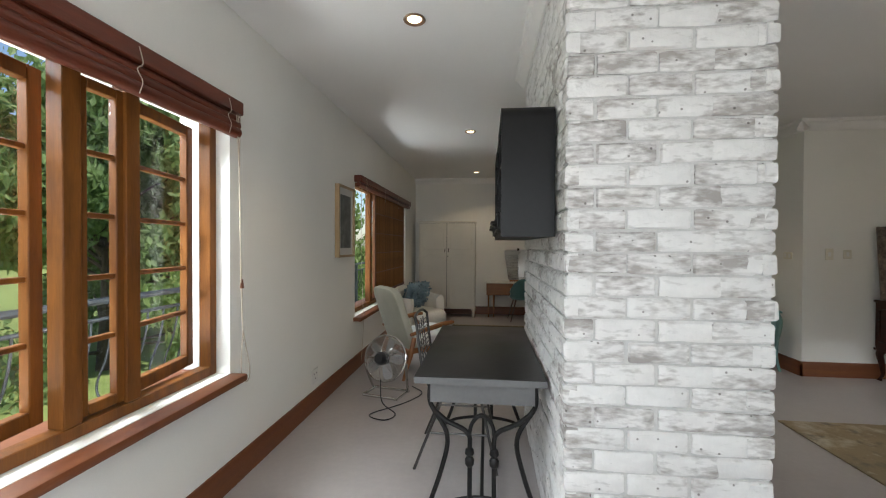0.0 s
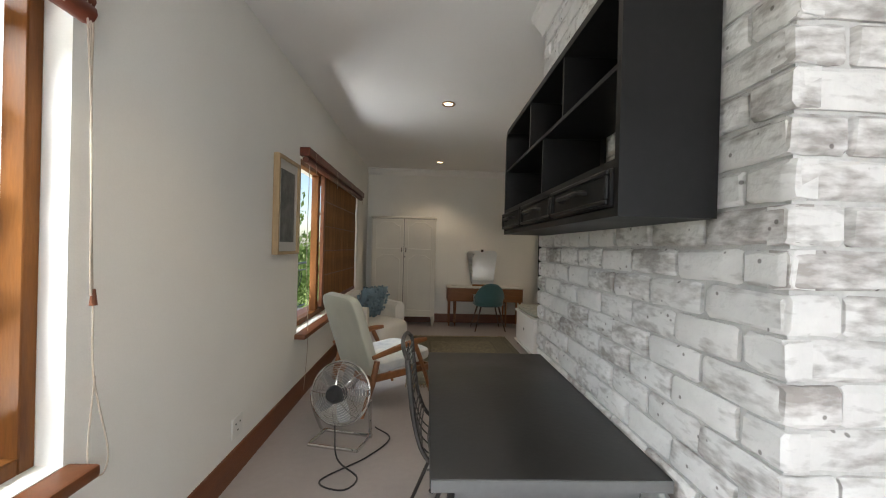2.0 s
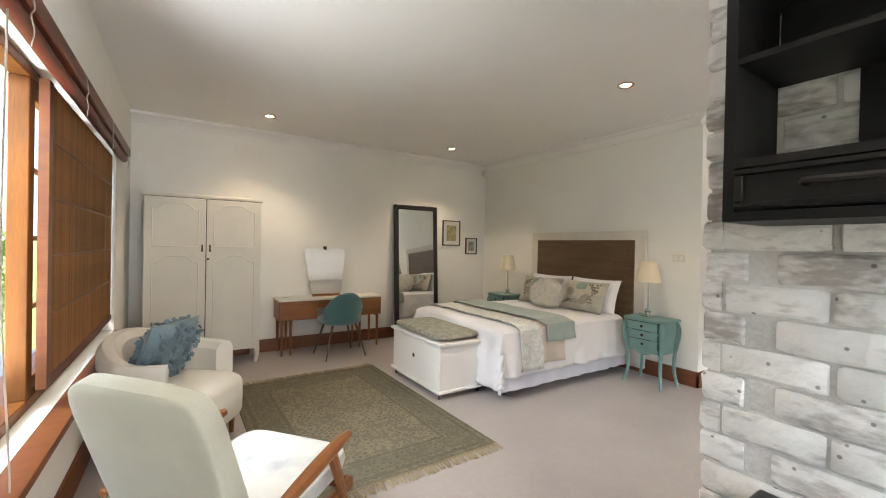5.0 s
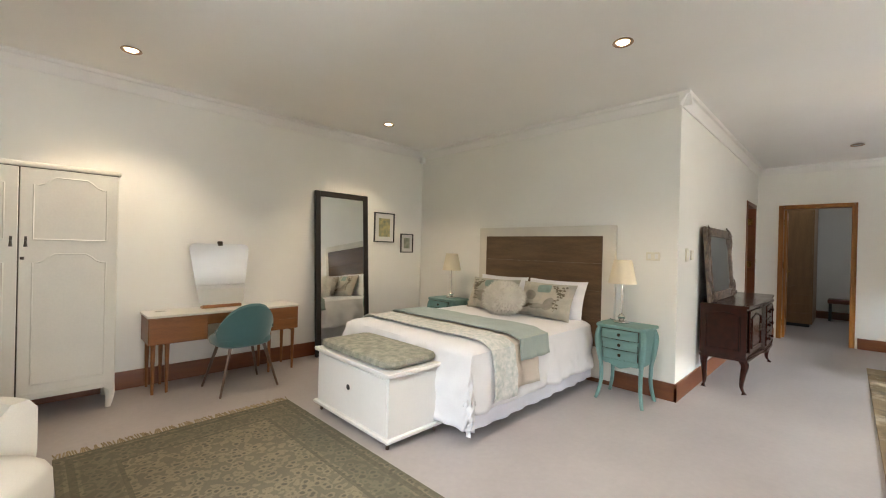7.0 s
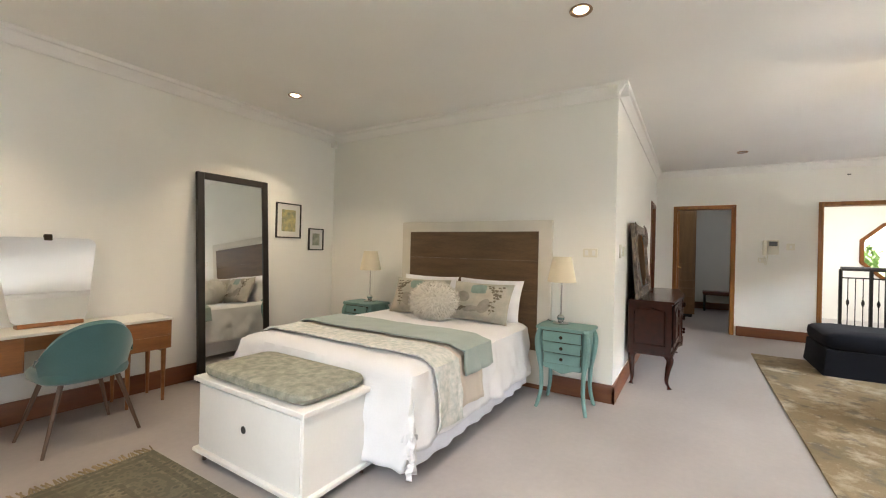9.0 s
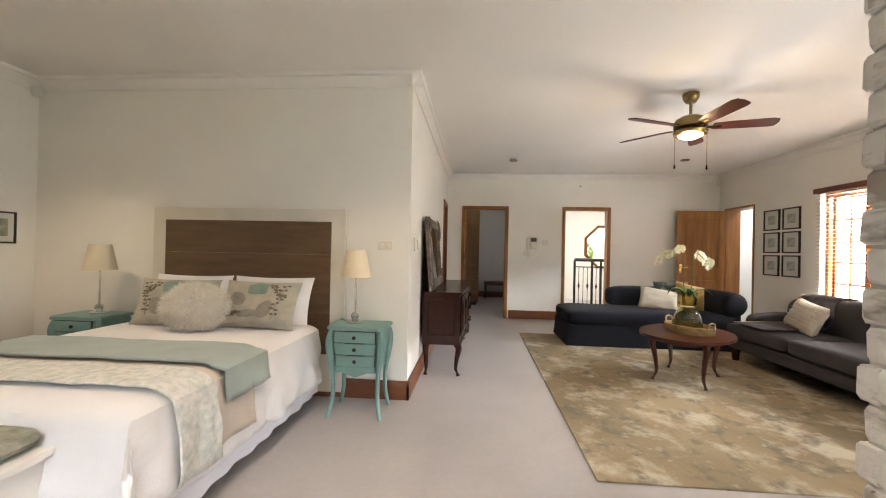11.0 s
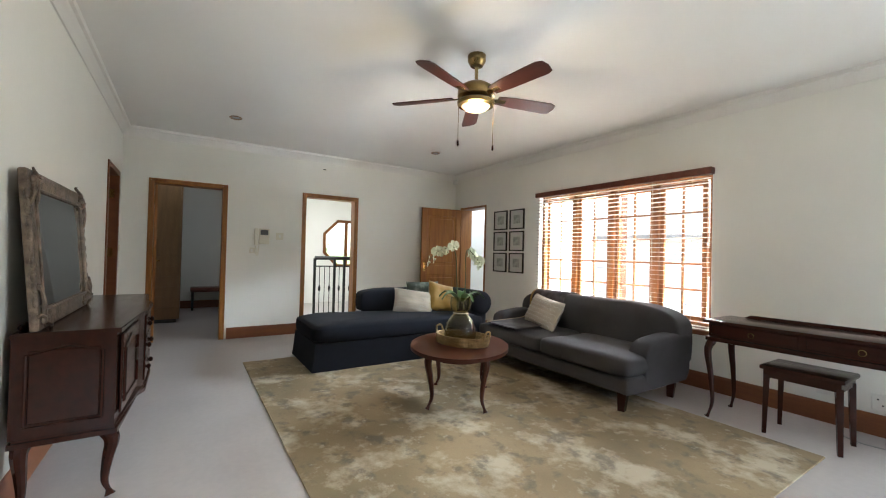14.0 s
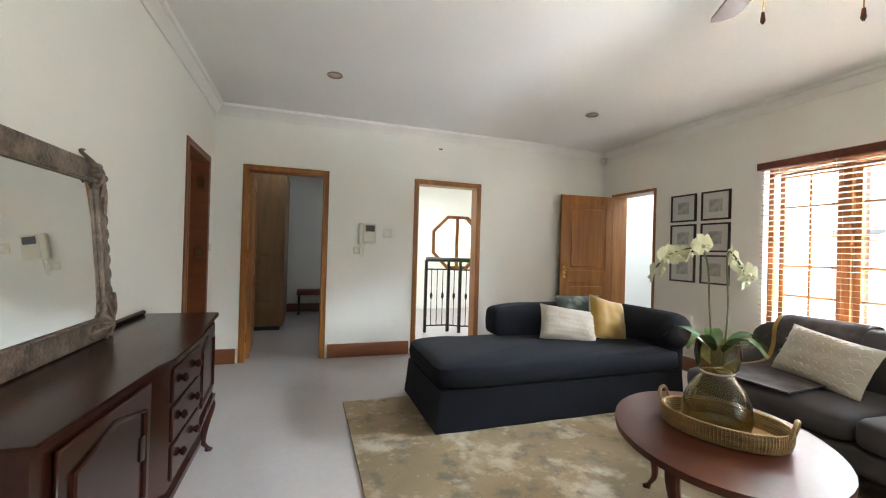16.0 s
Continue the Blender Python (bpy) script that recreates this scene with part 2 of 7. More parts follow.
def puff(bm, sx, sy, sz, at=(0, 0, 0), p=3.0, nu=28, nv=14, lump=0.0, seed=0, q=2.0):
    """A soft cushion: a rounded box with bulging faces."""
    rings = []
    for j in range(nv + 1):
        ph = -math.pi / 2 + math.pi * j / nv
        cz, sz_ = abs(math.cos(ph)) ** (2 / q), math.copysign(abs(math.sin(ph)) ** (2 / q), math.sin(ph))
        row = []
        for i in range(nu):
            th = 2 * math.pi * i / nu
            c, s = math.cos(th), math.sin(th)
            x, y = math.copysign(abs(c) ** (2 / p), c) * max(cz, 1e-3), math.copysign(abs(s) ** (2 / p), s) * max(cz, 1e-3)
            v = Vector((x * sx / 2, y * sy / 2, sz_ * sz / 2))
            if lump:
                v *= 1 + lump * noise.noise(v * 9 + Vector((seed, seed * 2.3, 0)))
            row.append(v + Vector(at))
        rings.append(row)
    return ring_sweep(bm, rings)


def pillow_mesh(w, h, d, seed=0, n=16):
    """A knife-edged pillow in the x-z plane, thick along y, with pulled corners."""
    bm = bmesh.new()
    grid = {}
    for sgn in (-1, 1):
        for i in range(n + 1):
            for j in range(n + 1):
                u, v = 2 * i / n - 1, 2 * j / n - 1
                edge = i in (0, n) or j in (0, n)
                if edge and sgn == 1:
                    grid[sgn, i, j] = grid[-1, i, j]
                    continue
                t = ((1 - u ** 4) * (1 - v ** 4)) ** 0.55
                x = u * w / 2 * (1 - 0.07 * (1 - v * v) * abs(u) ** 3 * 0 - 0.06 * (1 - v * v) * abs(u))
                z = v * h / 2 * (1 - 0.06 * (1 - u * u) * abs(v))
                y = sgn * d / 2 * t * (1 + 0.22 * noise.noise(Vector((u * 2.3 + seed, v * 2.3, sgn))))
                grid[sgn, i, j] = bm.verts.new((x, y, z))
    for sgn in (-1, 1):
        for i in range(n):
            for j in range(n):
                f = [grid[sgn, i, j], grid[sgn, i + 1, j], grid[sgn, i + 1, j + 1], grid[sgn, i, j + 1]]
                bm.faces.new(f if sgn < 0 else f[::-1])
    return bm


def mesh_of(name, bm, material, smooth=True):
    bmesh.ops.recalc_face_normals(bm, faces=bm.faces)
    me = bpy.data.meshes.new(name)
    bm.to_mesh(me)
    bm.free()
    me.materials.append(material)
    if smooth:
        me.shade_smooth()
        me.set_sharp_from_angle(angle=radians(38))
    return me


def part(name, bm, material, parent=None, label="", at=None):
    ob = new(name, mesh_of(name, bm, material))
    if parent:
        ob.parent = parent
    if at is not None:
        ob.matrix_basis = at
    return tagged(ob, label)


def thing(name, label, category, m=None, group=""):
    ob = new(name)
    ob.empty_display_size = 0.1
    if m is not None:
        ob.matrix_basis = m
    return tagged(ob, label, category, group)


def setting(name, bm, material, label, category):
    return tagged(part(name, bm, material), label, category, "", "structure")


# ---- the large structure ----
XW, XE, YS, YN, YA, XB, H = -1.42, 7.60, -0.44, 7.80, 4.43, 3.30, 2.68


def wall_along_y(x0, x1, y0, y1, z0, z1, holes):
    """A wall running along y with openings (y0, y1, z0, z1)."""
    bm = bmesh.new()
    y = y0
    for a, b, c, d in sorted(holes):
        box(bm, x0, y, z0, x1, a, z1)
        if c > z0:
            box(bm, x0, a, z0, x1, b, c)
        box(bm, x0, a, d, x1, b, z1)
        y = b
    box(bm, x0, y, z0, x1, y1, z1)
    return bm


def wall_along_x(y0, y1, x0, x1, z0, z1, holes):
    bm = bmesh.new()
    x = x0
    for a, b, c, d in sorted(holes):
        box(bm, x, y0, z0, a, y1, z1)
        if c > z0:
            box(bm, a, y0, z0, b, y1, c)
        box(bm, a, y0, d, b, y1, z1)
        x = b
    box(bm, x, y0, z0, x1, y1, z1)
    return bm


W1, W2, W3 = (0.12, 1.93, 0.64, 2.08), (4.06, 6.78, 0.58, 2.08), (3.27, 5.48, 0.56, 2.06)
D0, D1, D2, D3 = (6.60, 7.36), (3.32, 4.14), (1.47, 2.29), (6.68, 7.42)
DH = 2.06
setting("wall_west", wall_along_y(XW - 0.3, XW, YS - 0.3, YN + 0.2, -0.1, H + 0.1, [W1, W2]), M_WALL, "off-white plastered outer wall with two windows", "wall")
setting("wall_north", wall_along_x(YN, YN + 0.2, XW, XB + 0.15, -0.1, H + 0.1, []), M_WALL, "off-white plastered wall behind the wardrobe", "wall")
setting("wall_bed", wall_along_y(XB, XB + 0.15, YA, YN, -0.1, H + 0.1, []), M_WALL, "off-white plastered wall behind the headboard", "wall")
setting("wall_sideboard", wall_along_x(YA, YA + 0.15, XB + 0.15, XE, -0.1, H + 0.1, [(D0[0], D0[1], -0.1, DH)]), M_WALL, "off-white plastered wall with a doorway beside the sideboard", "wall")
setting("wall_east", wall_along_y(XE, XE + 0.15, YS, 5.2, -0.1, H + 0.1, [(D1[0], D1[1], -0.1, DH), (D2[0], D2[1], -0.1, DH)]), M_WALL, "off-white plastered wall with two doorways", "wall")
setting("wall_south", wall_along_x(YS - 0.22, YS, XW, 11.6, -0.1, H + 0.1, [(-1.1, 1.0, -0.1, DH), W3, (D3[0], D3[1], -0.1, DH)]), M_WALL, "off-white plastered wall with a wide window", "wall")
setting("floor", bx(XW - 0.3, -3.2, -0.12, 11.6, YN + 0.2, 0), M_FLOOR, "pale pinkish-grey polished cement screed floor", "floor")
setting("ceiling", bx(XW - 0.3, -3.2, H, 11.6, YN + 0.2, H + 0.12), M_CEIL, "flat off-white painted ceiling", "ceiling")


def cornice(bm, p, q, inward):
    """A stepped plaster cornice from p to q; inward points into the room."""
    p, q, n = Vector((*p, 0)), Vector((*q, 0)), Vector((*inward, 0))
    prof = [(0, -0.11), (0.012, -0.11), (0.016, -0.085), (0.04, -0.06), (0.055, -0.035), (0.075, -0.03), (0.08, 0.004), (0, 0.004)]
    ring_sweep(bm, [[a + n * o + Vector((0, 0, H + h)) for o, h in prof] for a in (p, q)])


runs = [((XW, YN), (XB, YN), (0, -1)), ((XB, YN), (XB, YA - 0.08), (-1, 0)), ((XB - 0.08, YA), (XE, YA), (0, -1)), ((XE, YA), (XE, YS), (-1, 0)),
        ((XE, YS), (XW, YS), (0, 1)), ((XW, YS), (XW, YN), (1, 0))]
for a, b, n in runs[:5]:
    bm = bmesh.new()
    cornice(bm, a, b, n)
    setting("cornice", bm, M_TRIM, "white stepped plaster cornice", "cornice")


def skirting(p, q, inward):
    p, q, n = Vector((*p, 0)), Vector((*q, 0)), Vector((*inward, 0))
    prof = [(0, 0), (0.02, 0), (0.02, 0.12), (0.014, 0.14), (0.01, 0.15), (0, 0.152)]
    setting("baseboard", ring_sweep(bmesh.new(), [[a + n * o + Vector((0, 0, h)) for o, h in prof] for a in (p, q)]), M_MERANTI, "reddish-brown varnished wooden skirting board", "skirting")


for a, b, n in [((XW, YS), (XW, YN), (1, 0)), ((XW, YN), (XB, YN), (0, -1)), ((XB, YN), (XB, YA - 0.02), (-1, 0)), ((XB - 0.02, YA), (D0[0] - 0.05, YA), (0, -1)),
                ((D0[1] + 0.05, YA), (XE, YA), (0, -1)), ((XE, YA), (XE, D1[1] + 0.05), (-1, 0)), ((XE, D1[0] - 0.05), (XE, D2[1] + 0.05), (-1, 0)), ((XE, D2[0] - 0.05), (XE, YS), (-1, 0)),
                ((XE, YS), (D3[1] + 0.05, YS), (0, 1)), ((D3[0] - 0.05, YS), (XW, YS), (0, 1))]:
    skirting(a, b, n)

# door frames
def door_frame(name, axis, wall, depth, a, b, label):
    """axis 'x': the wall lies at x = wall and the opening runs along y."""
    ob = tagged(new(name), label, "door frame", "", "structure")
    lo, hi = wall - 0.012, wall + depth + 0.012
    for nm, (u0, u1, z0, z1) in (("jamb", (a, a + 0.035, 0, DH)), ("jamb", (b - 0.035, b, 0, DH)), ("head", (a + 0.035, b - 0.035, DH - 0.035, DH))):
        c = (lo, u0, z0, hi, u1, z1) if axis == 'x' else (u0, lo, z0, u1, hi, z1)
        part(nm, bx(*c, bev=0.004), M_DOOR, ob)
    for nm, (u0, u1, z0, z1) in (("architrave", (a - 0.025, a, 0, DH + 0.025)), ("architrave", (b, b + 0.025, 0, DH + 0.025)), ("architrave", (a, b, DH, DH + 0.025))):
        c = (lo, u0, z0, wall + 0.001, u1, z1) if axis == 'x' else (u0, lo, z0, u1, wall + 0.001, z1)
        part(nm, bx(*c, bev=0.004), M_DOOR, ob)
    return ob


f0 = door_frame("door_frame_1", 'y', YA, 0.15, *D0, "varnished wooden door frame beside the sideboard")
for piece in f0.children:
    piece.data.materials[0] = M_MERANTI
f1 = door_frame("door_frame_2", 'x', XE, 0.15, *D1, "varnished wooden door frame to the dressing room")
f2 = door_frame("door_frame_3", 'x', XE, 0.15, *D2, "varnished wooden door frame to the stair landing")
f3 = tagged(new("door_frame_4"), "varnished wooden door frame to the passage", "door frame", "", "structure")
for nm, c in (("jamb", (D3[0], YS - 0.23, 0, D3[0] + 0.035, YS + 0.012, DH)), ("jamb", (D3[1] - 0.035, YS - 0.23, 0, D3[1], YS + 0.012, DH)), ("head", (D3[0] + 0.035, YS - 0.23, DH - 0.035, D3[1] - 0.035, YS + 0.012, DH))):
    part(nm, bx(*c, bev=0.004), M_DOOR, f3)


def panel_door(name, label, m, width=0.76, handle=True):
    """A two-panel wooden door leaf, hinged at its origin, running along +x, 40 mm thick along y."""
    d = tagged(new(name), label, "door", "", "structure")
    d.matrix_basis = m
    h = 2.02
    for c in ((0, 0.006, 0.1, h), (width - 0.1, 0.006, width, h)):
        part("stile", bx(c[0], -0.02, c[1], c[2], 0.02, c[3], bev=0.003), M_DOOR, d)
    for z0, z1 in ((0.006, 0.22), (0.86, 1.02), (h - 0.13, h)):
        part("rail", bx(0.1, -0.0195, z0, width - 0.1, 0.0195, z1, bev=0.003), M_DOOR, d)
    for z0, z1 in ((0.22, 0.86), (1.02, h - 0.13)):
        bm = bx(0.1, -0.008, z0, width - 0.1, 0.008, z1)
        box(bm, 0.15, -0.016, z0 + 0.05, width - 0.15, 0.016, z1 - 0.05, bev=0.007)
        for k in range(1, 4):
            x = 0.15 + (width - 0.3) * k / 4
            box(bm, x - 0.003, -0.019, z0 + 0.06, x + 0.003, 0.019, z1 - 0.06)
        part("panel", bm, M_DOOR, d)
    if handle:
        for s in (-1, 1):
            p = part("door_handle", bx(width - 0.075, s * 0.02, 0.92, width - 0.035, s * 0.026, 1.08, bev=0.002), M_BRASS, d, "brass lever handle on a plate")
            part("lever", tb(curve([(width - 0.055, s * 0.024, 1.03), (width - 0.055, s * 0.06, 1.03), (width - 0.11, s * 0.065, 1.025), (width - 0.16, s * 0.06, 1.03)], 4), 0.008), M_BRASS, p)
    return d


def hinge(parent, x, y, z, ax):
    w, t = 0.03, 0.003
    c = (x - t, y - w, z - 0.05, x + t, y + w, z + 0.05) if ax == 'y' else (x - w, y - t, z - 0.05, x + w, y + t, z + 0.05)
    part("hinge", bx(*c, bev=0.001), M_BRASS, parent, "brass hinge")


panel_door("door_4", "golden varnished wooden door standing open against the wall", pose(D3[1] - 0.035, YS + 0.03, 0, 0, 0, 84))
panel_door("door_2", "varnished wooden door opened into the dressing room", pose(XE + 0.13, D1[1] - 0.045, 0, 0, 0, 3))
panel_door("door_1", "varnished wooden door opened into the next room", pose(D0[1] - 0.06, YA + 0.14, 0, 0, 0, 92))
for z in (0.25, 1.15, 1.82):
    hinge(f1, XE + 0.06, D1[1] - 0.036, z, 'x')
    hinge(f0, D0[1] - 0.036, YA + 0.06, z, 'y')

# rooms beyond the doorways
setting("wall_dressing_north", bx(XE + 0.15, 4.75, 0, 11.6, 4.9, H), M_WALL, "plain dressing room wall", "wall")
setting("wall_dressing_south", bx(XE + 0.15, 2.75, 0, 11.6, 2.87, H), M_WALL, "plain wall between dressing room and landing", "wall")
setting("wall_dressing_east", bx(11.1, 2.87, 0, 11.25, 4.75, H), M_WALL, "plain dressing room end wall", "wall")
setting("wall_next_room", bx(XB + 0.15, 6.4, 0, XE, 6.55, H), M_WALL, "plain wall of the next room", "wall")
setting("wall_next_east", bx(XE, 5.2, 0, XE + 0.15, 6.4, H), M_WALL, "plain side wall of the next room", "wall")
setting("wall_passage", bx(5.9, -1.95, 0, 8.6, -1.8, H), M_WALL, "plain white passage wall", "wall")
setting("wall_passage_end", bx(5.75, -1.95, 0, 5.9, YS - 0.22, H), M_WALL, "plain passage end wall", "wall")
setting("wall_passage_side", bx(7.75, -1.8, 0, 7.9, YS - 0.22, H), M_WALL, "plain passage side wall", "wall")


# landing wall with an octagonal window
def octagon(cy, cz, r, x):
    return [(x, cy + r * math.cos(radians(22.5 + 45 * k)), cz + r * math.sin(radians(22.5 + 45 * k))) for k in range(8)]


OY, OZ, OR = 0.42, 1.42, 0.62
bm = bmesh.new()
for x in (11.1, 11.25):
    o = [bm.verts.new(p) for p in octagon(OY, OZ, OR, x)]
    sq = [bm.verts.new((x, OY + a, OZ + b)) for a, b in ((0.64, 1.25), (0.26, 1.25), (-0.26, 1.25), (-0.86, 1.25), (-0.86, -1.42), (-0.26, -1.42), (0.26, -1.42), (0.64, -1.42))]
    for k in range(8):
        bm.faces.new((o[k], o[(k + 1) % 8], sq[(k + 1) % 8], sq[k]))
box(bm, 11.1, OY + 0.64, 0, 11.25, 2.75, H)
box(bm, 11.1, YS, OZ + 1.25, 11.25, OY + 0.64, H)
setting("wall_landing_east", bm, M_WALL, "white stairwell wall with an octagonal window", "wall")
win = tagged(new("window_4"), "octagonal wooden window on the stairwell", "window", "", "structure")
for k in range(8):
    a, b = octagon(OY, OZ, OR, 11.1)[k], octagon(OY, OZ, OR, 11.1)[(k + 1) % 8]
    a2, b2 = octagon(OY, OZ, OR - 0.07, 11.1)[k], octagon(OY, OZ, OR - 0.07, 11.1)[(k + 1) % 8]
    fr = [[Vector(p) + Vector((dx, 0, 0)) for p in (a, b, b2, a2)] for dx in (-0.03, 0.08)]
    part("frame", ring_sweep(bmesh.new(), fr), M_FRAME, win)
part("mullion", bx(11.1, OY - 0.035, OZ - 0.56, 11.15, OY + 0.035, OZ + 0.56), M_FRAME, win)
setting("wall_landing_back", bx(8.9, 2.2, 0, 11.1, 2.75, H), M_WALL, "white projecting stairwell wall", "wall")


# ---- brick pier ----
PX0, PX1, PXN, PY0, PY1 = 0.30, 1.05, 0.985, 1.40, 3.05
pier = setting("brick_pier", slab(bmesh.new(), [(PX0 + 0.014, PY0 + 0.014), (PX1 - 0.014, PY0 + 0.014), (PXN - 0.014, PY1 - 0.014), (PX0 + 0.014, PY1 - 0.014)], 0, H - 0.001), M_MORTAR, "whitewashed brick pier standing in the room", "pier")
bm = bmesh.new()
for a, b, n in (((PX0, PY0), (PX0, PY1), (-1, 0)), ((PX1, PY0), (PXN, PY1), (1, 0)), ((PX0, PY1), (PXN, PY1), (0, 1))):
    cornice(bm, a, b, n)
setting("cornice", bm, M_TRIM, "white plaster cornice on top of the brick pier", "cornice")

# ---- windows ----


def casement(parent, w, h, cols, rows, m, stile=0.055, bar=0.022, wood=None):
    """A sash hinged at its origin, running along +x in its own plane, with glazing bars and one pane each."""
    wood = wood or M_FRAME
    s = new("sash")
    s.parent, s.matrix_basis = parent, m
    bm = bmesh.new()
    for c in ((0, 0, stile, h), (w - stile, 0, w, h), (stile, 0, w - stile, stile * 1.1), (stile, h - stile, w - stile, h)):
        box(bm, c[0], -0.02, c[1], c[2], 0.02, c[3], bev=0.004)
    s2 = part("sash_frame", bm, wood, parent)
    s2.matrix_basis = m
    bpy.data.objects.remove(s)
    iw, ih = w - 2 * stile, h - 2.1 * stile
    for i in range(1, cols):
        x = stile + iw * i / cols
        part("glazing_bar", bx(x - bar / 2, -0.014, stile * 1.1, x + bar / 2, 0.014, h - stile, bev=0.004), wood, s2)
    for j in range(1, rows):
        z = stile * 1.1 + ih * j / rows
        part("glazing_bar", bx(stile, -0.0135, z - bar / 2, w - stile, 0.0135, z + bar / 2, bev=0.004), wood, s2)
    for i in range(cols):
        for j in range(rows):
            p = part("pane", bx(stile + iw * i / cols + bar / 2, -0.002, stile * 1.1 + ih * j / rows + bar / 2, stile + iw * (i + 1) / cols - bar / 2, 0.002, stile * 1.1 + ih * (j + 1) / rows - bar / 2), M_GLASS, s2)
            p.visible_shadow = False
    return s2


def west_window(name, label, W, posts):
    w = tagged(new(name), label, "window", "", "structure")
    x0, x1 = XW - 0.15, XW - 0.08
    part("jamb", bx(x0, W[0], W[2], x1, W[0] + 0.05, W[3], bev=0.004), M_FRAME, w)
    part("jamb", bx(x0, W[1] - 0.05, W[2], x1, W[1], W[3], bev=0.004), M_FRAME, w)
    part("head", bx(x0, W[0] + 0.05, W[3] - 0.05, x1, W[1] - 0.05, W[3], bev=0.004), M_FRAME, w)
    part("bottom_rail", bx(x0, W[0] + 0.05, W[2], x1, W[1] - 0.05, W[2] + 0.05, bev=0.004), M_FRAME, w)
    for y in posts:
        part("mullion", bx(x0, y - 0.035, W[2] + 0.05, x1, y + 0.035, W[3] - 0.05, bev=0.004), M_FRAME, w)
    part("outer_sill", bx(XW - 0.33, W[0] + 0.002, W[2] - 0.02, XW - 0.15, W[1] - 0.002, W[2] + 0.014, bev=0.004), M_MERANTI, w, "varnished outer sill")
    part("window_sill", bx(XW - 0.08, W[0] - 0.05, W[2] - 0.045, XW + 0.09, W[1] + 0.03, W[2] - 0.003, bev=0.012, seg=2), M_MERANTI, w, "thick varnished wooden sill")
    return w


HS = 1.30
win1 = west_window("window_1", "varnished wooden casement window standing partly open", W1, (1.40, 1.145))
casement(win1, 0.47, HS, 1, 5, pose(XW - 0.135, 1.42, W1[2] + 0.06, 0, 0, 99))
casement(win1, 0.20, HS, 1, 5, pose(XW - 0.115, 1.175, W1[2] + 0.06, 0, 0, 90), stile=0.04)
casement(win1, 0.60, HS, 2, 5, pose(XW - 0.13, 0.55, W1[2] + 0.06, 0, 0, 99))
win2 = west_window("window_2", "varnished wooden window behind a lowered reed blind", W2, (4.95, 5.85))
casement(win2, 0.87, 1.38, 2, 4, pose(XW - 0.115, 4.99, W2[2] + 0.06, 0, 0, 90))
casement(win2, 0.84, 1.38, 2, 4, pose(XW - 0.115, 5.89, W2[2] + 0.06, 0, 0, 90))
casement(win2, 0.82, 1.38, 1, 1, pose(XW - 0.17, 4.12, W2[2] + 0.06, 0, 0, 150))


def rolled_blind(name, label, y0, y1, z1, roll):
    """A wooden valance with the gathered reed blind hanging under it."""
    b = thing(name, label, "blind", pose(XW, 0, z1))
    part("valance", bx(0.0, y0, -0.075, 0.085, y1, 0, bev=0.006), M_VALANCE, b)
    bm = bmesh.new()
    for k, (r, dz) in enumerate(((0.026, -0.1), (0.03, -0.135), (0.03, -0.17))[:roll]):
        tube(bm, [(0.045 + 0.004 * k, y0 + 0.015 + (y1 - y0 - 0.03) * i / 10, dz + 0.003 * math.sin(i * 2 + k)) for i in range(11)], r, 10)
    part("rolled_reeds", bm, M_VALANCE, b)
    for i in range(4):
        y = y0 + (y1 - y0) * (0.06 + 0.29 * i)
        part("tie_cord", tb(curve([(0.088, y, -0.02), (0.092, y + 0.012, -0.08), (0.09, y - 0.012, -0.11), (0.092, y + 0.01, -0.15), (0.088, y, -0.2)], 4), 0.0022, 5), M_CORD, b)
    return b


bl1 = rolled_blind("reed_blind", "dark red-brown wooden roman blind pulled up", 0.05, 1.93, 2.145, 3)
for k, dy in enumerate((-0.05, -0.035, -0.02)):
    part("pull_cord", tb(curve([(0.075, 1.93 + dy, -0.08), (0.06 - 0.006 * k, 1.95 + dy * 0.4, -0.5), (0.05, 1.965 + dy * 0.3, -1.0)], 6), 0.003, 5), M_CORD, bl1)
part("toggle", tb([(0.05, 1.962, -0.98), (0.05, 1.963, -1.03)], 0.009, 8, [0.006, 0.011]), M_MERANTI, bl1)
part("cord_loop", tb(curve([(0.05, 1.962, -1.03), (0.05, 1.97, -1.25), (0.06, 2.02, -1.5), (0.055, 2.0, -1.57), (0.05, 1.955, -1.5), (0.05, 1.975, -1.25)], 6), 0.003, 5), M_CORD, bl1)
bl2 = rolled_blind("reed_blind", "red-brown wooden roman blind lowered over half the window", 4.03, 6.85, 2.115, 1)
rr = random.Random(5)
reed_mesh = mesh_of("reed", tb([(0, 0, -1.32), (0, 0, 0)], 0.0075, 5), M_REED)
for i in range(118):
    r = new("reed", reed_mesh)
    r.parent = bl2
    r.matrix_basis = pose(-0.03 + rr.uniform(-0.002, 0.002), 4.97 + i * 0.0152, -0.09)
for z in (-0.34, -0.6, -0.86, -1.12):
    part("reed_band", bx(-0.023, 4.96, z - 0.004, -0.020, 6.77, z + 0.004), M_VALANCE, bl2)
part("bottom_bar", bx(-0.04, 4.96, -1.44, -0.018, 6.77, -1.40), M_VALANCE, bl2)
part("side_batten", bx(-0.05, 4.90, -1.44, -0.015, 4.96, -0.09), M_MERANTI, bl2)
part("pull_cord", tb(curve([(0.05, 4.15, -0.1), (0.04, 4.16, -0.9), (0.06, 4.18, -1.6), (0.03, 4.2, -2.05)], 5), 0.003, 5), M_CORD, bl2)

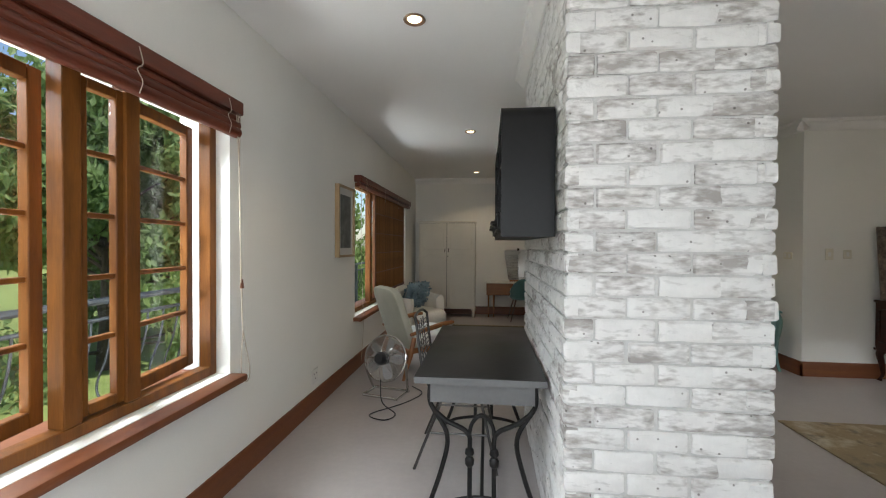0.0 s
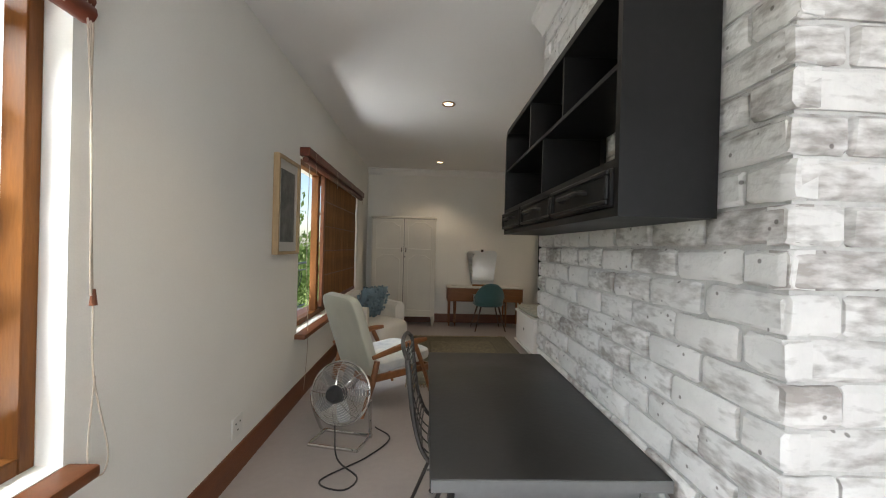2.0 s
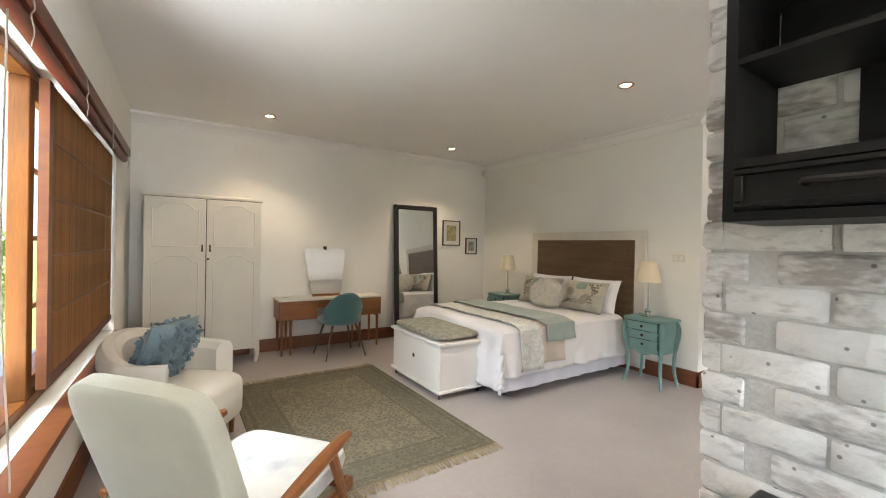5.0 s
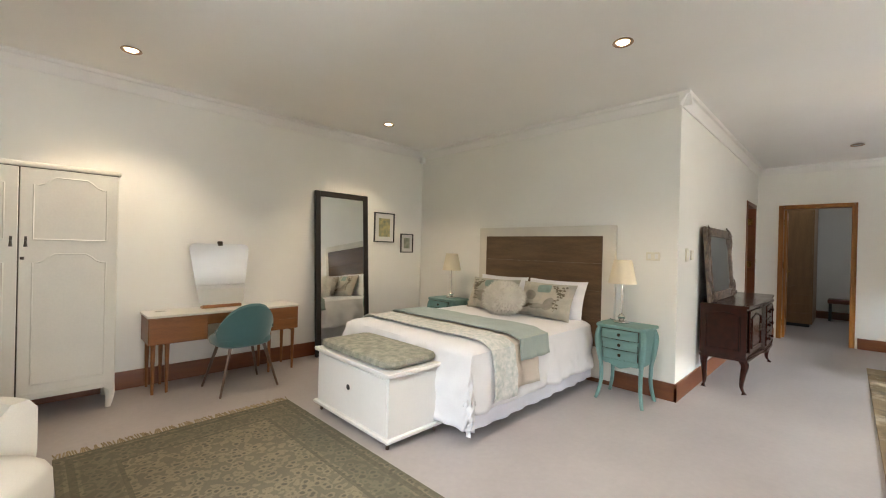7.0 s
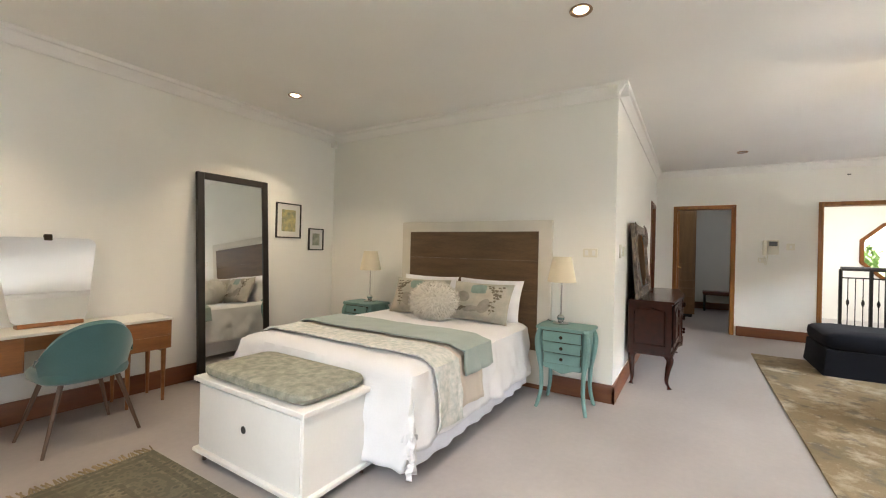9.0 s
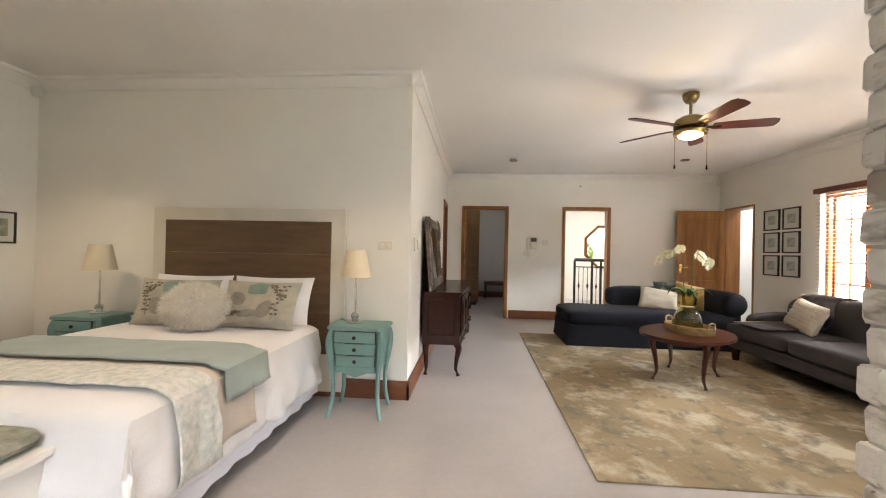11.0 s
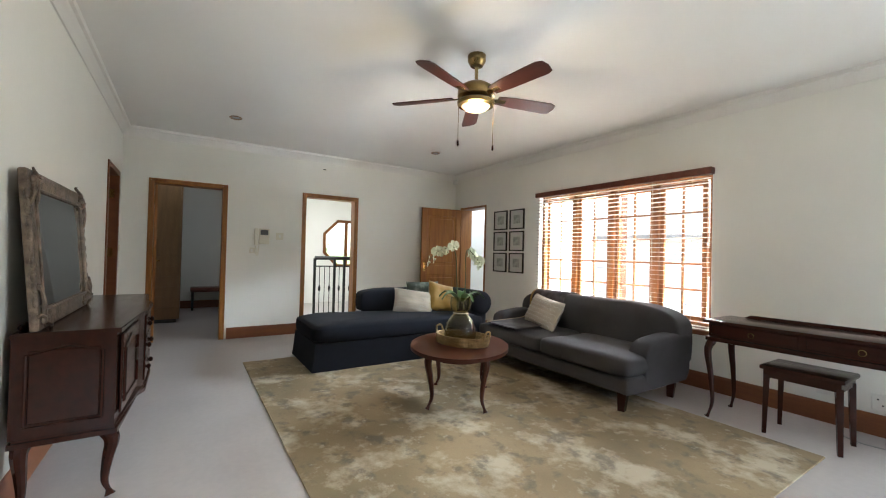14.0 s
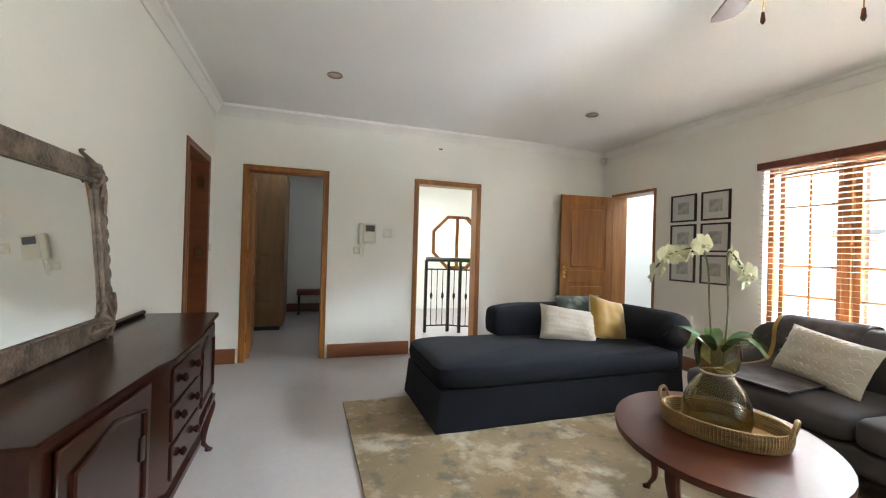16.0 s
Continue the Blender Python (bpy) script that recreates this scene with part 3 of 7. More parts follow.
win3 = tagged(new("window_3"), "wide varnished wooden casement window with four lights", "window", "", "structure")
y0, y1 = YS - 0.13, YS - 0.06
for c in ((W3[0], W3[2], W3[0] + 0.045, W3[3]), (W3[1] - 0.045, W3[2], W3[1], W3[3]), (W3[0] + 0.045, W3[3] - 0.05, W3[1] - 0.045, W3[3]), (W3[0] + 0.045, W3[2], W3[1] - 0.045, W3[2] + 0.05)):
    part("window_frame", bx(c[0], y0, c[1], c[2], y1, c[3], bev=0.004), M_FRAME, win3)
lw = (W3[1] - W3[0] - 0.09) / 4
for i in range(4):
    x = W3[0] + 0.045 + lw * i
    if i:
        part("mullion", bx(x - 0.03, y0, W3[2] + 0.05, x + 0.03, y1 + 0.012, W3[3] - 0.05, bev=0.004), M_FRAME, win3)
    casement(win3, lw - 0.065, W3[3] - W3[2] - 0.11, 2, 5, pose(x + 0.0325, YS - 0.1, W3[2] + 0.055), stile=0.045)
part("window_sill", bx(W3[0] - 0.04, YS - 0.06, W3[2] - 0.05, W3[1] + 0.04, YS + 0.06, W3[2] - 0.004, bev=0.012, seg=2), M_MERANTI, win3, "varnished wooden sill")
vb = thing("venetian_blind", "red-brown wooden venetian blind with open slats", "blind", pose(0, YS + 0.03, 0))
part("head_rail", bx(W3[0] - 0.02, -0.03, W3[3] - 0.02, W3[1] + 0.02, 0.05, W3[3] + 0.045, bev=0.005), M_VALANCE, vb)
M_SLAT = mat("slat_wood", (0.42, 0.33, 0.27), 0.4, vary=0.1, scale=4, fine=40, bump=0.02, stretch=(0.5, 5, 5))
for pa, pb in ((W3[0] + 0.005, W3[0] + 1.1), (W3[0] + 1.105, W3[1] - 0.005)):
    sm = mesh_of("slat", bx(pa, -0.024, -0.0014, pb, 0.024, 0.0014), M_SLAT)
    for k in range(31):
        s = new("slat", sm)
        s.parent = vb
        s.matrix_basis = pose(0, 0, W3[3] - 0.05 - k * 0.0475, 4)
    for x in (pa + 0.15, (pa + pb) / 2, pb - 0.15):
        part("ladder_cord", tb([(x, 0.026, W3[2] + 0.03), (x, 0.026, W3[3] - 0.02)], 0.0016, 4), M_CORD, vb)
part("bottom_rail", bx(W3[0] + 0.005, -0.025, W3[2] + 0.012, W3[1] - 0.005, 0.025, W3[2] + 0.032, bev=0.003), M_SLAT, vb)

# ---- outdoors ----
M_GRASS = mat("lawn", (0.26, 0.33, 0.10), 0.9, vary=0.2, scale=0.15, fine=3, bump=0.4, color2=(0.19, 0.25, 0.07))
M_PAVE = mat("balcony_paving", (0.66, 0.60, 0.54), 0.8, vary=0.1, scale=2, fine=30, bump=0.2)
M_BARK = mat("bark", (0.10, 0.075, 0.055), 0.9, vary=0.2, fine=20, bump=0.6)
M_LEAF = mat("leaves", (0.26, 0.37, 0.14), 0.55, vary=0.25, scale=1.2, fine=9, bump=0, color2=(0.15, 0.24, 0.08))
M_LEAF2 = mat("bright_leaves", (0.26, 0.36, 0.11), 0.55, vary=0.25, scale=1.2, fine=9, bump=0, color2=(0.12, 0.2, 0.05))
M_PLASTER = mat("outer_plaster", (0.80, 0.78, 0.74), 0.85, vary=0.05, scale=1, fine=50, bump=0.2)
M_ROOF = mat("roof_tiles", (0.34, 0.32, 0.31), 0.7, vary=0.15, scale=1.5, fine=14, bump=0.5)
for nt_mat in (M_LEAF, M_LEAF2):
    N, L = nt_mat.node_tree.nodes, nt_mat.node_tree.links
    shine, thru, both = N["Principled BSDF"], N.new("ShaderNodeBsdfTranslucent"), N.new("ShaderNodeMixShader")
    both.inputs[0].default_value = 0.45
    L.new(shine.inputs["Base Color"].links[0].from_socket, thru.inputs[0])
    L.new(shine.outputs[0], both.inputs[1]), L.new(thru.outputs[0], both.inputs[2])
    L.new(both.outputs[0], N["Material Output"].inputs[0])
GZ = -3.1
setting("ground", bx(-900, -900, GZ - 0.5, 900, 900, GZ), M_GRASS, "sunny green lawn reaching the horizon", "ground")
setting("balcony_floor", bx(-3.1, -3.2, -0.35, XW - 0.3, 9.5, -0.06), M_PAVE, "pale balcony slab along the west side", "balcony")
setting("house_base", bx(XW - 0.3, -3.2, GZ, 11.6, YN + 0.2, -0.12), M_PLASTER, "plastered lower storey of the house", "wall")
setting("balcony_base", bx(-3.0, -3.2, GZ, -2.85, 9.5, -0.35), M_PLASTER, "plastered wall carrying the balcony", "wall")
setting("roof_slab", bx(XW - 1.05, -3.9, H + 0.13, 12.2, YN + 0.9, H + 0.32), M_PLASTER, "white eaves and roof slab over the house", "roof")
setting("terrace_floor", bx(-4, -9.0, -0.45, 16, -3.2, -0.12), M_PAVE, "sunlit pale terrace outside the wide window", "terrace")

rail = thing("balcony_railing", "dark grey steel balcony railing with bowed bars", "railing", pose(-2.95, 0, -0.06))
part("top_rail", tb([(0, -3.0, 0.98), (0, 9.4, 0.98)], 0.028, 8), M_RAIL, rail)
part("upper_rail", tb([(0, -3.0, 0.84), (0, 9.4, 0.84)], 0.016, 6), M_RAIL, rail)
part("lower_rail", tb([(0, -3.0, 0.1), (0, 9.4, 0.1)], 0.016, 6), M_RAIL, rail)
bar_mesh = mesh_of("bar", tb(curve([(0, 0, 0.84), (-0.01, 0, 0.7), (-0.06, 0, 0.5), (-0.13, 0, 0.33), (-0.13, 0, 0.22), (-0.05, 0, 0.13), (0, 0, 0.1)], 4), 0.009, 6), M_RAIL)
for i in range(72):
    b = new("bar", bar_mesh)
    b.parent = rail
    b.matrix_basis = pose(0, -2.9 + i * 0.17, 0)
for y in (-3.0, -0.6, 1.5, 3.9, 6.3, 8.7):
    part("post", bx(-0.03, y - 0.03, 0, 0.03, y + 0.03, 0.96), M_RAIL, rail)


def leaf_cloud(rnd, centres, n, size):
    vs, fs = [], []
    for i in range(n):
        c, r = rnd.choice(centres)
        d = Vector((rnd.gauss(0, 1), rnd.gauss(0, 1), rnd.gauss(0, 0.8))).normalized() * r * rnd.uniform(0.55, 1.05)
        p = Vector(c) + d
        q = Euler((rnd.uniform(0, 6.3), rnd.uniform(0, 6.3), rnd.uniform(0, 6.3))).to_matrix()
        s = size * rnd.uniform(0.6, 1.4)
        k = len(vs)
        vs += [p + q @ Vector(v) * s for v in ((-1, 0, 0), (-0.2, 0.45, 0.12), (1, 0, 0), (-0.2, -0.45, 0.12))]
        fs += [(k, k + 1, k + 2), (k, k + 2, k + 3)]
    me = bpy.data.meshes.new("crown")
    me.from_pydata([tuple(v) for v in vs], [], fs)
    return me


def tree(label, x, y, height, spread, n, seed, material, size=0.16):
    rnd = random.Random(seed)
    t = thing("tree", label, "tree", pose(x, y, GZ), "garden trees")
    bm = tb(curve([(0, 0, 0), (0.1, 0.05, height * 0.25), (-0.05, 0.1, height * 0.5), (0, 0, height * 0.85)], 4), 0.2, 9, [0.2 * (1 - 0.85 * i / 12) for i in range(13)])
    cs = []
    for i in range(44):
        a, h = rnd.uniform(0, 6.28), rnd.uniform(0.08, 0.97)
        reach = spread * math.sin(min(1, (1.08 - h) * 1.5) * math.pi / 2) * rnd.uniform(0.35, 1)
        c = Vector((reach * math.cos(a), reach * math.sin(a), height * h))
        cs.append((c, spread * rnd.uniform(0.22, 0.4)))
        st = Vector((0, 0, height * h * 0.72))
        tube(bm, [st, (st + c) / 2 + Vector((0, 0, 0.15)), c], 0.04, 5, [0.07, 0.045, 0.015])
    part("trunk", bm, M_BARK, t)
    me = leaf_cloud(rnd, cs, n, size)
    me.materials.append(material)
    cr = new("crown", me)
    cr.parent = t


tree("tall leafy green tree on the lawn", -13.5, 12.6, 10.5, 4.3, 42000, 1, M_LEAF)
tree("broad leafy green tree on the lawn", -17, 19.5, 9.5, 4.4, 26000, 2, M_LEAF2)
tree("leafy green tree near the balcony", -6.6, 15.5, 6.8, 2.6, 12000, 3, M_LEAF2, 0.11)
tree("leafy green tree farther down the lawn", -33, 12, 9, 5, 9000, 4, M_LEAF, 0.25)
tree("leafy green tree at the lawn's edge", -42, 3, 10, 6, 8000, 5, M_LEAF2, 0.3)
tree("leafy green tree outside the stairwell", 24, -1.0, 6.0, 2.6, 6000, 8, M_LEAF2, 0.16)
rnd = random.Random(9)
me = leaf_cloud(rnd, [((rnd.uniform(-120, -75), rnd.uniform(-90, 140), GZ + rnd.uniform(1, 7)), 6) for i in range(120)], 14000, 0.9)
me.materials.append(M_LEAF)
tagged(new("far_woods", me), "dark green woods far beyond the lawn", "woods", "", "stuff")
# shrubs under the second window
me = leaf_cloud(rnd, [((-4.6 - rnd.uniform(0, 1.5), 7 + rnd.uniform(0, 6), GZ + rnd.uniform(0.8, 3.6)), 0.7) for i in range(26)], 9000, 0.09)
me.materials.append(M_LEAF2)
tagged(new("shrubs", me), "bright green shrubs growing up past the balcony", "shrub", "", "stuff")

# house wing across the terrace
wing = thing("house_wing", "white house wing with dark windows and tiled roof", "house", pose(3.5, -11.0, GZ))
part("wall", bx(-9, -3, 0, 16, 0, 5.35), M_PLASTER, wing)
part("roof", ring_sweep(bmesh.new(), [[Vector((x, 0.7, 5.2)), Vector((x, -3.7, 7.4)), Vector((x, -3.7, 7.2)), Vector((x, 0.7, 5.0))] for x in (-9.6, 16.6)]), M_ROOF, wing)
M_DARKGLASS = mat("dark_window_glass", (0.05, 0.06, 0.07), 0.1, vary=0.05, bump=0)
for x in (-4.4, -1.2, 1.1, 3.4):
    w = part("window", bx(x, 0, 3.6, x + 1.1, 0.03, 4.8), M_FRAME, wing)
    for i in range(2):
        part("pane", bx(x + 0.08 + i * 0.5, 0.02, 3.68, x + 0.52 + i * 0.5, 0.04, 4.72), M_DARKGLASS, w)
setting("terrace_parapet", bx(-4, -9.2, -0.45, 16, -9.0, 0.75), M_PLASTER, "white terrace parapet", "parapet")
post = thing("veranda_post", "reddish-brown wooden veranda post on the terrace", "post", pose(6.3, -3.6, -0.12))
part("shaft", bx(-0.08, -0.08, 0, 0.08, 0.08, 2.8, bev=0.01), M_MERANTI, post)

# ---- ceiling lamps and wall fittings ----
M_CAN = mat("lamp_can", (0.36, 0.24, 0.16), 0.35, 0.8, vary=0.05, bump=0)
M_OFF = mat("unlit_lamp_glass", (0.5, 0.5, 0.5), 0.2, vary=0.05, bump=0)


def downlight(x, y, lit):
    d = thing("downlight", "small round recessed ceiling lamp, " + ("switched on" if lit else "switched off"), "ceiling lamp", pose(x, y, H), "recessed ceiling lamps")
    part("rim", lathe(bmesh.new(), [(0.046, 0.001), (0.062, -0.002), (0.066, -0.009), (0.06, -0.014), (0.05, -0.011), (0.044, -0.004)], 24), M_CAN, d)
    part("bulb", lathe(bmesh.new(), [(0.0, -0.012), (0.02, -0.013), (0.035, -0.010), (0.043, -0.003)], 18), M_LAMP if lit else M_OFF, d)
    if lit:
        lamp("downlight_beam", 'SPOT', pose(x, y, H - 0.03), 14, (1.0, 0.80, 0.56), cone=110, soft=0.035)


for x, y, lit in ((-0.42, 2.15, True), (-0.19, 4.49, True), (-0.19, 7.09, True), (2.07, 4.46, True), (2.13, 7.08, True), (6.42, 3.33, False), (6.37, 0.77, False)):
    downlight(x, y, lit)


def switch(label, m, w=0.12, h=0.075, rockers=2):
    s = thing("light_switch", label, "light switch", m)
    part("plate", bx(-w / 2, -0.012, -h / 2, w / 2, 0, h / 2, bev=0.004), M_PLASTIC, s)
    for i in range(rockers):
        x = -w / 2 + w * (i + 0.5) / rockers
        part("rocker", bx(x - 0.014, -0.014, -0.022, x + 0.014, -0.01, 0.022, bev=0.002), M_WHITEPL, s)


switch("cream plastic light switch beside the bed", pose(XB, 4.63, 1.26, 0, 0, -90))
switch("white plastic light switch on the wall corner", pose(3.55, YA, 1.28), 0.075, 0.12, 1)
switch("white plastic dimmer switch beside the leaning mirror", pose(3.72, YA, 1.28), 0.075, 0.09, 1)
switch("cream plastic light switch between the doorways", pose(7.48, YA, 1.2), 0.1, 0.075, 2)
switch("white plastic light switch beside the intercom", pose(XE, 2.62, 1.42, 0, 0, -90), 0.1, 0.1, 1)
switch("white plastic socket below the intercom", pose(XE, 2.96, 1.21, 0, 0, -90), 0.1, 0.075, 2)


def outlet(label, m):
    s = thing("wall_socket", label, "socket", m)
    part("plate", bx(-0.06, -0.01, -0.06, 0.06, 0, 0.06, bev=0.004), M_WHITEPL, s)
    for x, z in ((-0.025, 0.02), (0.025, 0.02), (0, -0.02)):
        part("pin_hole", tb([(x, -0.0115, z), (x, -0.009, z)], 0.006, 8), M_BLACK, s)


outlet("white wall socket above the skirting board", pose(XW, 3.03, 0.27, 0, 0, 90))
outlet("white wall socket behind the console table", pose(2.15, YS, 0.24, 0, 0, 180))
outlet("white wall socket beside the stool", pose(2.45, YS, 0.27, 0, 0, 180))
ic = thing("intercom", "cream wall intercom handset with a small screen", "intercom", pose(XE, 2.85, 1.40, 0, 0, -90))
part("body", bx(-0.05, -0.04, -0.1, 0.09, 0, 0.12, bev=0.012, seg=2), M_PLASTIC, ic)
part("handset", bx(-0.11, -0.06, -0.12, -0.055, -0.005, 0.12, bev=0.016, seg=2), M_PLASTIC, ic)
part("screen", bx(-0.03, -0.044, 0.03, 0.07, -0.039, 0.1), M_BLACK, ic)
part("curly_cord", tb(curve([(-0.08, -0.03, -0.12), (-0.09, -0.02, -0.2), (-0.06, -0.02, -0.26), (-0.04, -0.015, -0.1)], 5), 0.006, 6), M_PLASTIC, ic)
for x, y in ((XE - 0.06, YS + 0.06), (XB - 0.06, YN - 0.06)):
    s = thing("motion_sensor", "small white alarm sensor in the ceiling corner", "sensor", pose(x, y, H - 0.13))
    part("housing", bx(-0.035, -0.035, -0.05, 0.03, 0.03, 0.04, bev=0.012, seg=2), M_WHITEPL, s)

# ---- work nook ----
M_DESK = mat("black_desk_paint", (0.022, 0.021, 0.02), 0.38, vary=0.15, scale=5, fine=50, bump=0.05)
M_GREYPAINT = mat("grey_painted_apron", (0.16, 0.16, 0.16), 0.45, vary=0.08, bump=0.04)
M_CAB = mat("black_cabinet_paint", (0.011, 0.0105, 0.0105), 0.45, spec=0.22, vary=0.15, scale=5, fine=40, bump=0.05)
desk = thing("desk", "black desk with a curled wrought iron base against the brick pier", "desk", pose(0, 0, 0))
part("tabletop", bx(-0.335, 1.69, 0.715, 0.285, 2.90, 0.745, bev=0.006, seg=2), M_DESK, desk)
part("edge_trim", bx(-0.332, 1.686, 0.713, 0.282, 1.690, 0.742), M_GREYPAINT, desk)
part("apron", bx(-0.265, 1.76, 0.60, 0.235, 2.83, 0.715), M_GREYPAINT, desk)
for y, s in ((1.80, 1), (2.79, -1)):
    for side in (-1, 1):
        cx = -0.015
        part("leg", tb(curve([(cx + side * 0.25, y - 0.02, 0.715), (cx + side * 0.255, y, 0.58), (cx + side * 0.18, y, 0.5), (cx + side * 0.07, y, 0.44), (cx + side * 0.06, y, 0.33), (cx + side * 0.06, y, 0.11)], 6), 0.012, 8), M_IRON, desk)
        part("leg", tb(curve([(cx + side * 0.245, y, 0.56), (cx + side * 0.17, y, 0.42), (cx + side * 0.2, y, 0.25), (cx + side * 0.27, y - s * 0.02, 0.05), (cx + side * 0.29, y - s * 0.06, 0.012)], 6), 0.012, 8), M_IRON, desk)
        part("knuckle", lathe(bmesh.new(), [(0.008, 0.27), (0.022, 0.285), (0.024, 0.31), (0.014, 0.325), (0.024, 0.34), (0.02, 0.36), (0.008, 0.37)], 10, (cx + side * 0.06, y, 0)), M_IRON, desk)
    part("arch", tb(curve([(-0.075, y, 0.33), (-0.07, y, 0.47), (-0.015, y, 0.53), (0.04, y, 0.47), (0.045, y, 0.33)], 6), 0.010, 8), M_IRON, desk)
    part("foot_hoop", tb(curve([(-0.3, y - s * 0.06, 0.012), (-0.2, y + s * 0.0, 0.08), (-0.015, y + s * 0.02, 0.11), (0.17, y, 0.08), (0.27, y - s * 0.06, 0.012)], 6), 0.011, 8), M_IRON, desk)
part("stretcher", tb([(-0.015, 1.82, 0.11), (-0.015, 2.77, 0.11)], 0.010, 8), M_IRON, desk)

wc = thing("wire_chair", "bent black wire chair tucked under the desk", "chair", pose(-0.17, 2.46, 0, 0, 0, -90))
# local: faces +y, back at -y
M_WIRE = mat("dark_wire", (0.10, 0.095, 0.09), 0.35, 0.8, vary=0.1, bump=0)
prof = curve([(0, -0.25, 0.88), (0, -0.235, 0.75), (0, -0.21, 0.6), (0, -0.15, 0.49), (0, 0.0, 0.445), (0, 0.15, 0.45), (0, 0.24, 0.44)], 5)
for s in (-1, 1):
    part("side_rail", tb([(s * (0.21 if p.z > 0.6 else 0.22), p.y, p.z) for p in prof], 0.009, 8), M_WIRE, wc)
    part("front_leg", tb([(s * 0.19, 0.14, 0.44), (s * 0.24, 0.24, 0.0)], 0.009, 8), M_WIRE, wc)
    part("rear_leg", tb([(s * 0.19, -0.08, 0.45), (s * 0.23, -0.26, 0.0)], 0.009, 8), M_WIRE, wc)
    part("leg_brace", tb([(s * 0.215, -0.16, 0.22), (s * 0.215, 0.19, 0.22)], 0.006, 6), M_WIRE, wc)
part("top_rail", tb(curve([(-0.21, -0.25, 0.88), (-0.15, -0.27, 0.91), (0, -0.28, 0.915), (0.15, -0.27, 0.91), (0.21, -0.25, 0.88)], 5), 0.009, 8), M_WIRE, wc)
for i in range(1, 24):
    p = prof[int(i * (len(prof) - 1) / 24)]
    part("wire", tb([(-0.215, p.y, p.z), (0, p.y - 0.012, p.z - 0.008), (0.215, p.y, p.z)], 0.0035, 5), M_WIRE, wc)
for x in (-0.12, -0.04, 0.04, 0.12):
    part("wire", tb([(x, p.y - 0.014, p.z - 0.01) for p in prof], 0.0035, 5), M_WIRE, wc)

cab = thing("wall_cabinet", "black painted open wall cabinet with three small drawers", "cabinet", pose(0, 0, 0))
CX0, CX1, CY0, CY1, CZ0, CZ1 = 0.065, 0.292, 1.575, 2.907, 1.40, 1.965
def cabinet_end(y, inward):
    """An end panel whose top corner turns into the top in a quarter round."""
    R, T = 0.055, 0.022
    path = [(0.0, CZ0), (0.0, CZ1 - R)] + [(R - R * math.cos(radians(a)), CZ1 - R + R * math.sin(radians(a))) for a in (18, 36, 54, 72, 90)]
    nrm = [(1, 0), (1, 0)] + [(math.cos(radians(a)), -math.sin(radians(a))) for a in (18, 36, 54, 72, 90)]
    rings = []
    for (u, z), (nu, nz) in zip(path, nrm):
        o, i = y + inward * u, y + inward * (u + nu * T)
        rings.append([Vector((CX0, o, z)), Vector((CX1, o, z)), Vector((CX1, i, z + nz * T)), Vector((CX0, i, z + nz * T))])
    return ring_sweep(bmesh.new(), rings)


part("side", cabinet_end(CY0, 1), M_CAB, cab)
part("side", cabinet_end(CY1, -1), M_CAB, cab)
part("top", bx(CX0, CY0 + 0.055, CZ1 - 0.022, CX1, CY1 - 0.055, CZ1), M_CAB, cab)
part("bottom", bx(CX0, CY0 + 0.022, CZ0, CX1, CY1 - 0.022, CZ0 + 0.02), M_CAB, cab)
part("drawer_shelf", bx(CX0 + 0.002, CY0 + 0.022, 1.515, CX1, CY1 - 0.022, 1.533), M_CAB, cab)
part("shelf", bx(CX0 + 0.004, CY0 + 0.022, 1.739, CX1, CY1 - 0.022, 1.752), M_CAB, cab)
for y, z0, z1 in ((1.98, 1.752, 1.943), (2.40, 1.752, 1.943), (2.20, 1.533, 1.739)):
    part("divider", bx(CX0 + 0.004, y - 0.006, z0, CX1, y + 0.006, z1), M_CAB, cab)
for y0, y1, z0, z1 in ((1.99, 2.39, 1.753, 1.942), (2.41, 2.88, 1.753, 1.942), (1.60, 1.94, 1.80, 1.942), (2.15, 2.19, 1.534, 1.738), (2.21, 2.74, 1.534, 1.738)):
    part("back", bx(CX1 - 0.006, y0, z0, CX1 - 0.001, y1, z1), M_CAB, cab)
for y0, y1 in ((1.60, 2.02), (2.03, 2.45), (2.46, 2.885)):
    dr = part("drawer", bx(CX0 - 0.008, y0, 1.424, CX0 + 0.2, y1, 1.511, bev=0.004), M_CAB, cab)
    for c in ((y0 + 0.004, 1.427, y1 - 0.004, 1.439), (y0 + 0.004, 1.496, y1 - 0.004, 1.508), (y0 + 0.004, 1.439, y0 + 0.022, 1.496), (y1 - 0.022, 1.439, y1 - 0.004, 1.496)):
        part("drawer_bead", bx(CX0 - 0.018, c[0], c[1], CX0 - 0.008, c[2], c[3], bev=0.003), M_CAB, dr)
    ym = (y0 + y1) / 2
    part("handle", tb(curve([(CX0 - 0.012, ym - 0.09, 1.468), (CX0 - 0.035, ym - 0.08, 1.47), (CX0 - 0.037, ym, 1.468), (CX0 - 0.035, ym + 0.08, 1.47), (CX0 - 0.012, ym + 0.09, 1.468)], 4), 0.007, 7), M_IRON, dr, "dark metal bow handle")

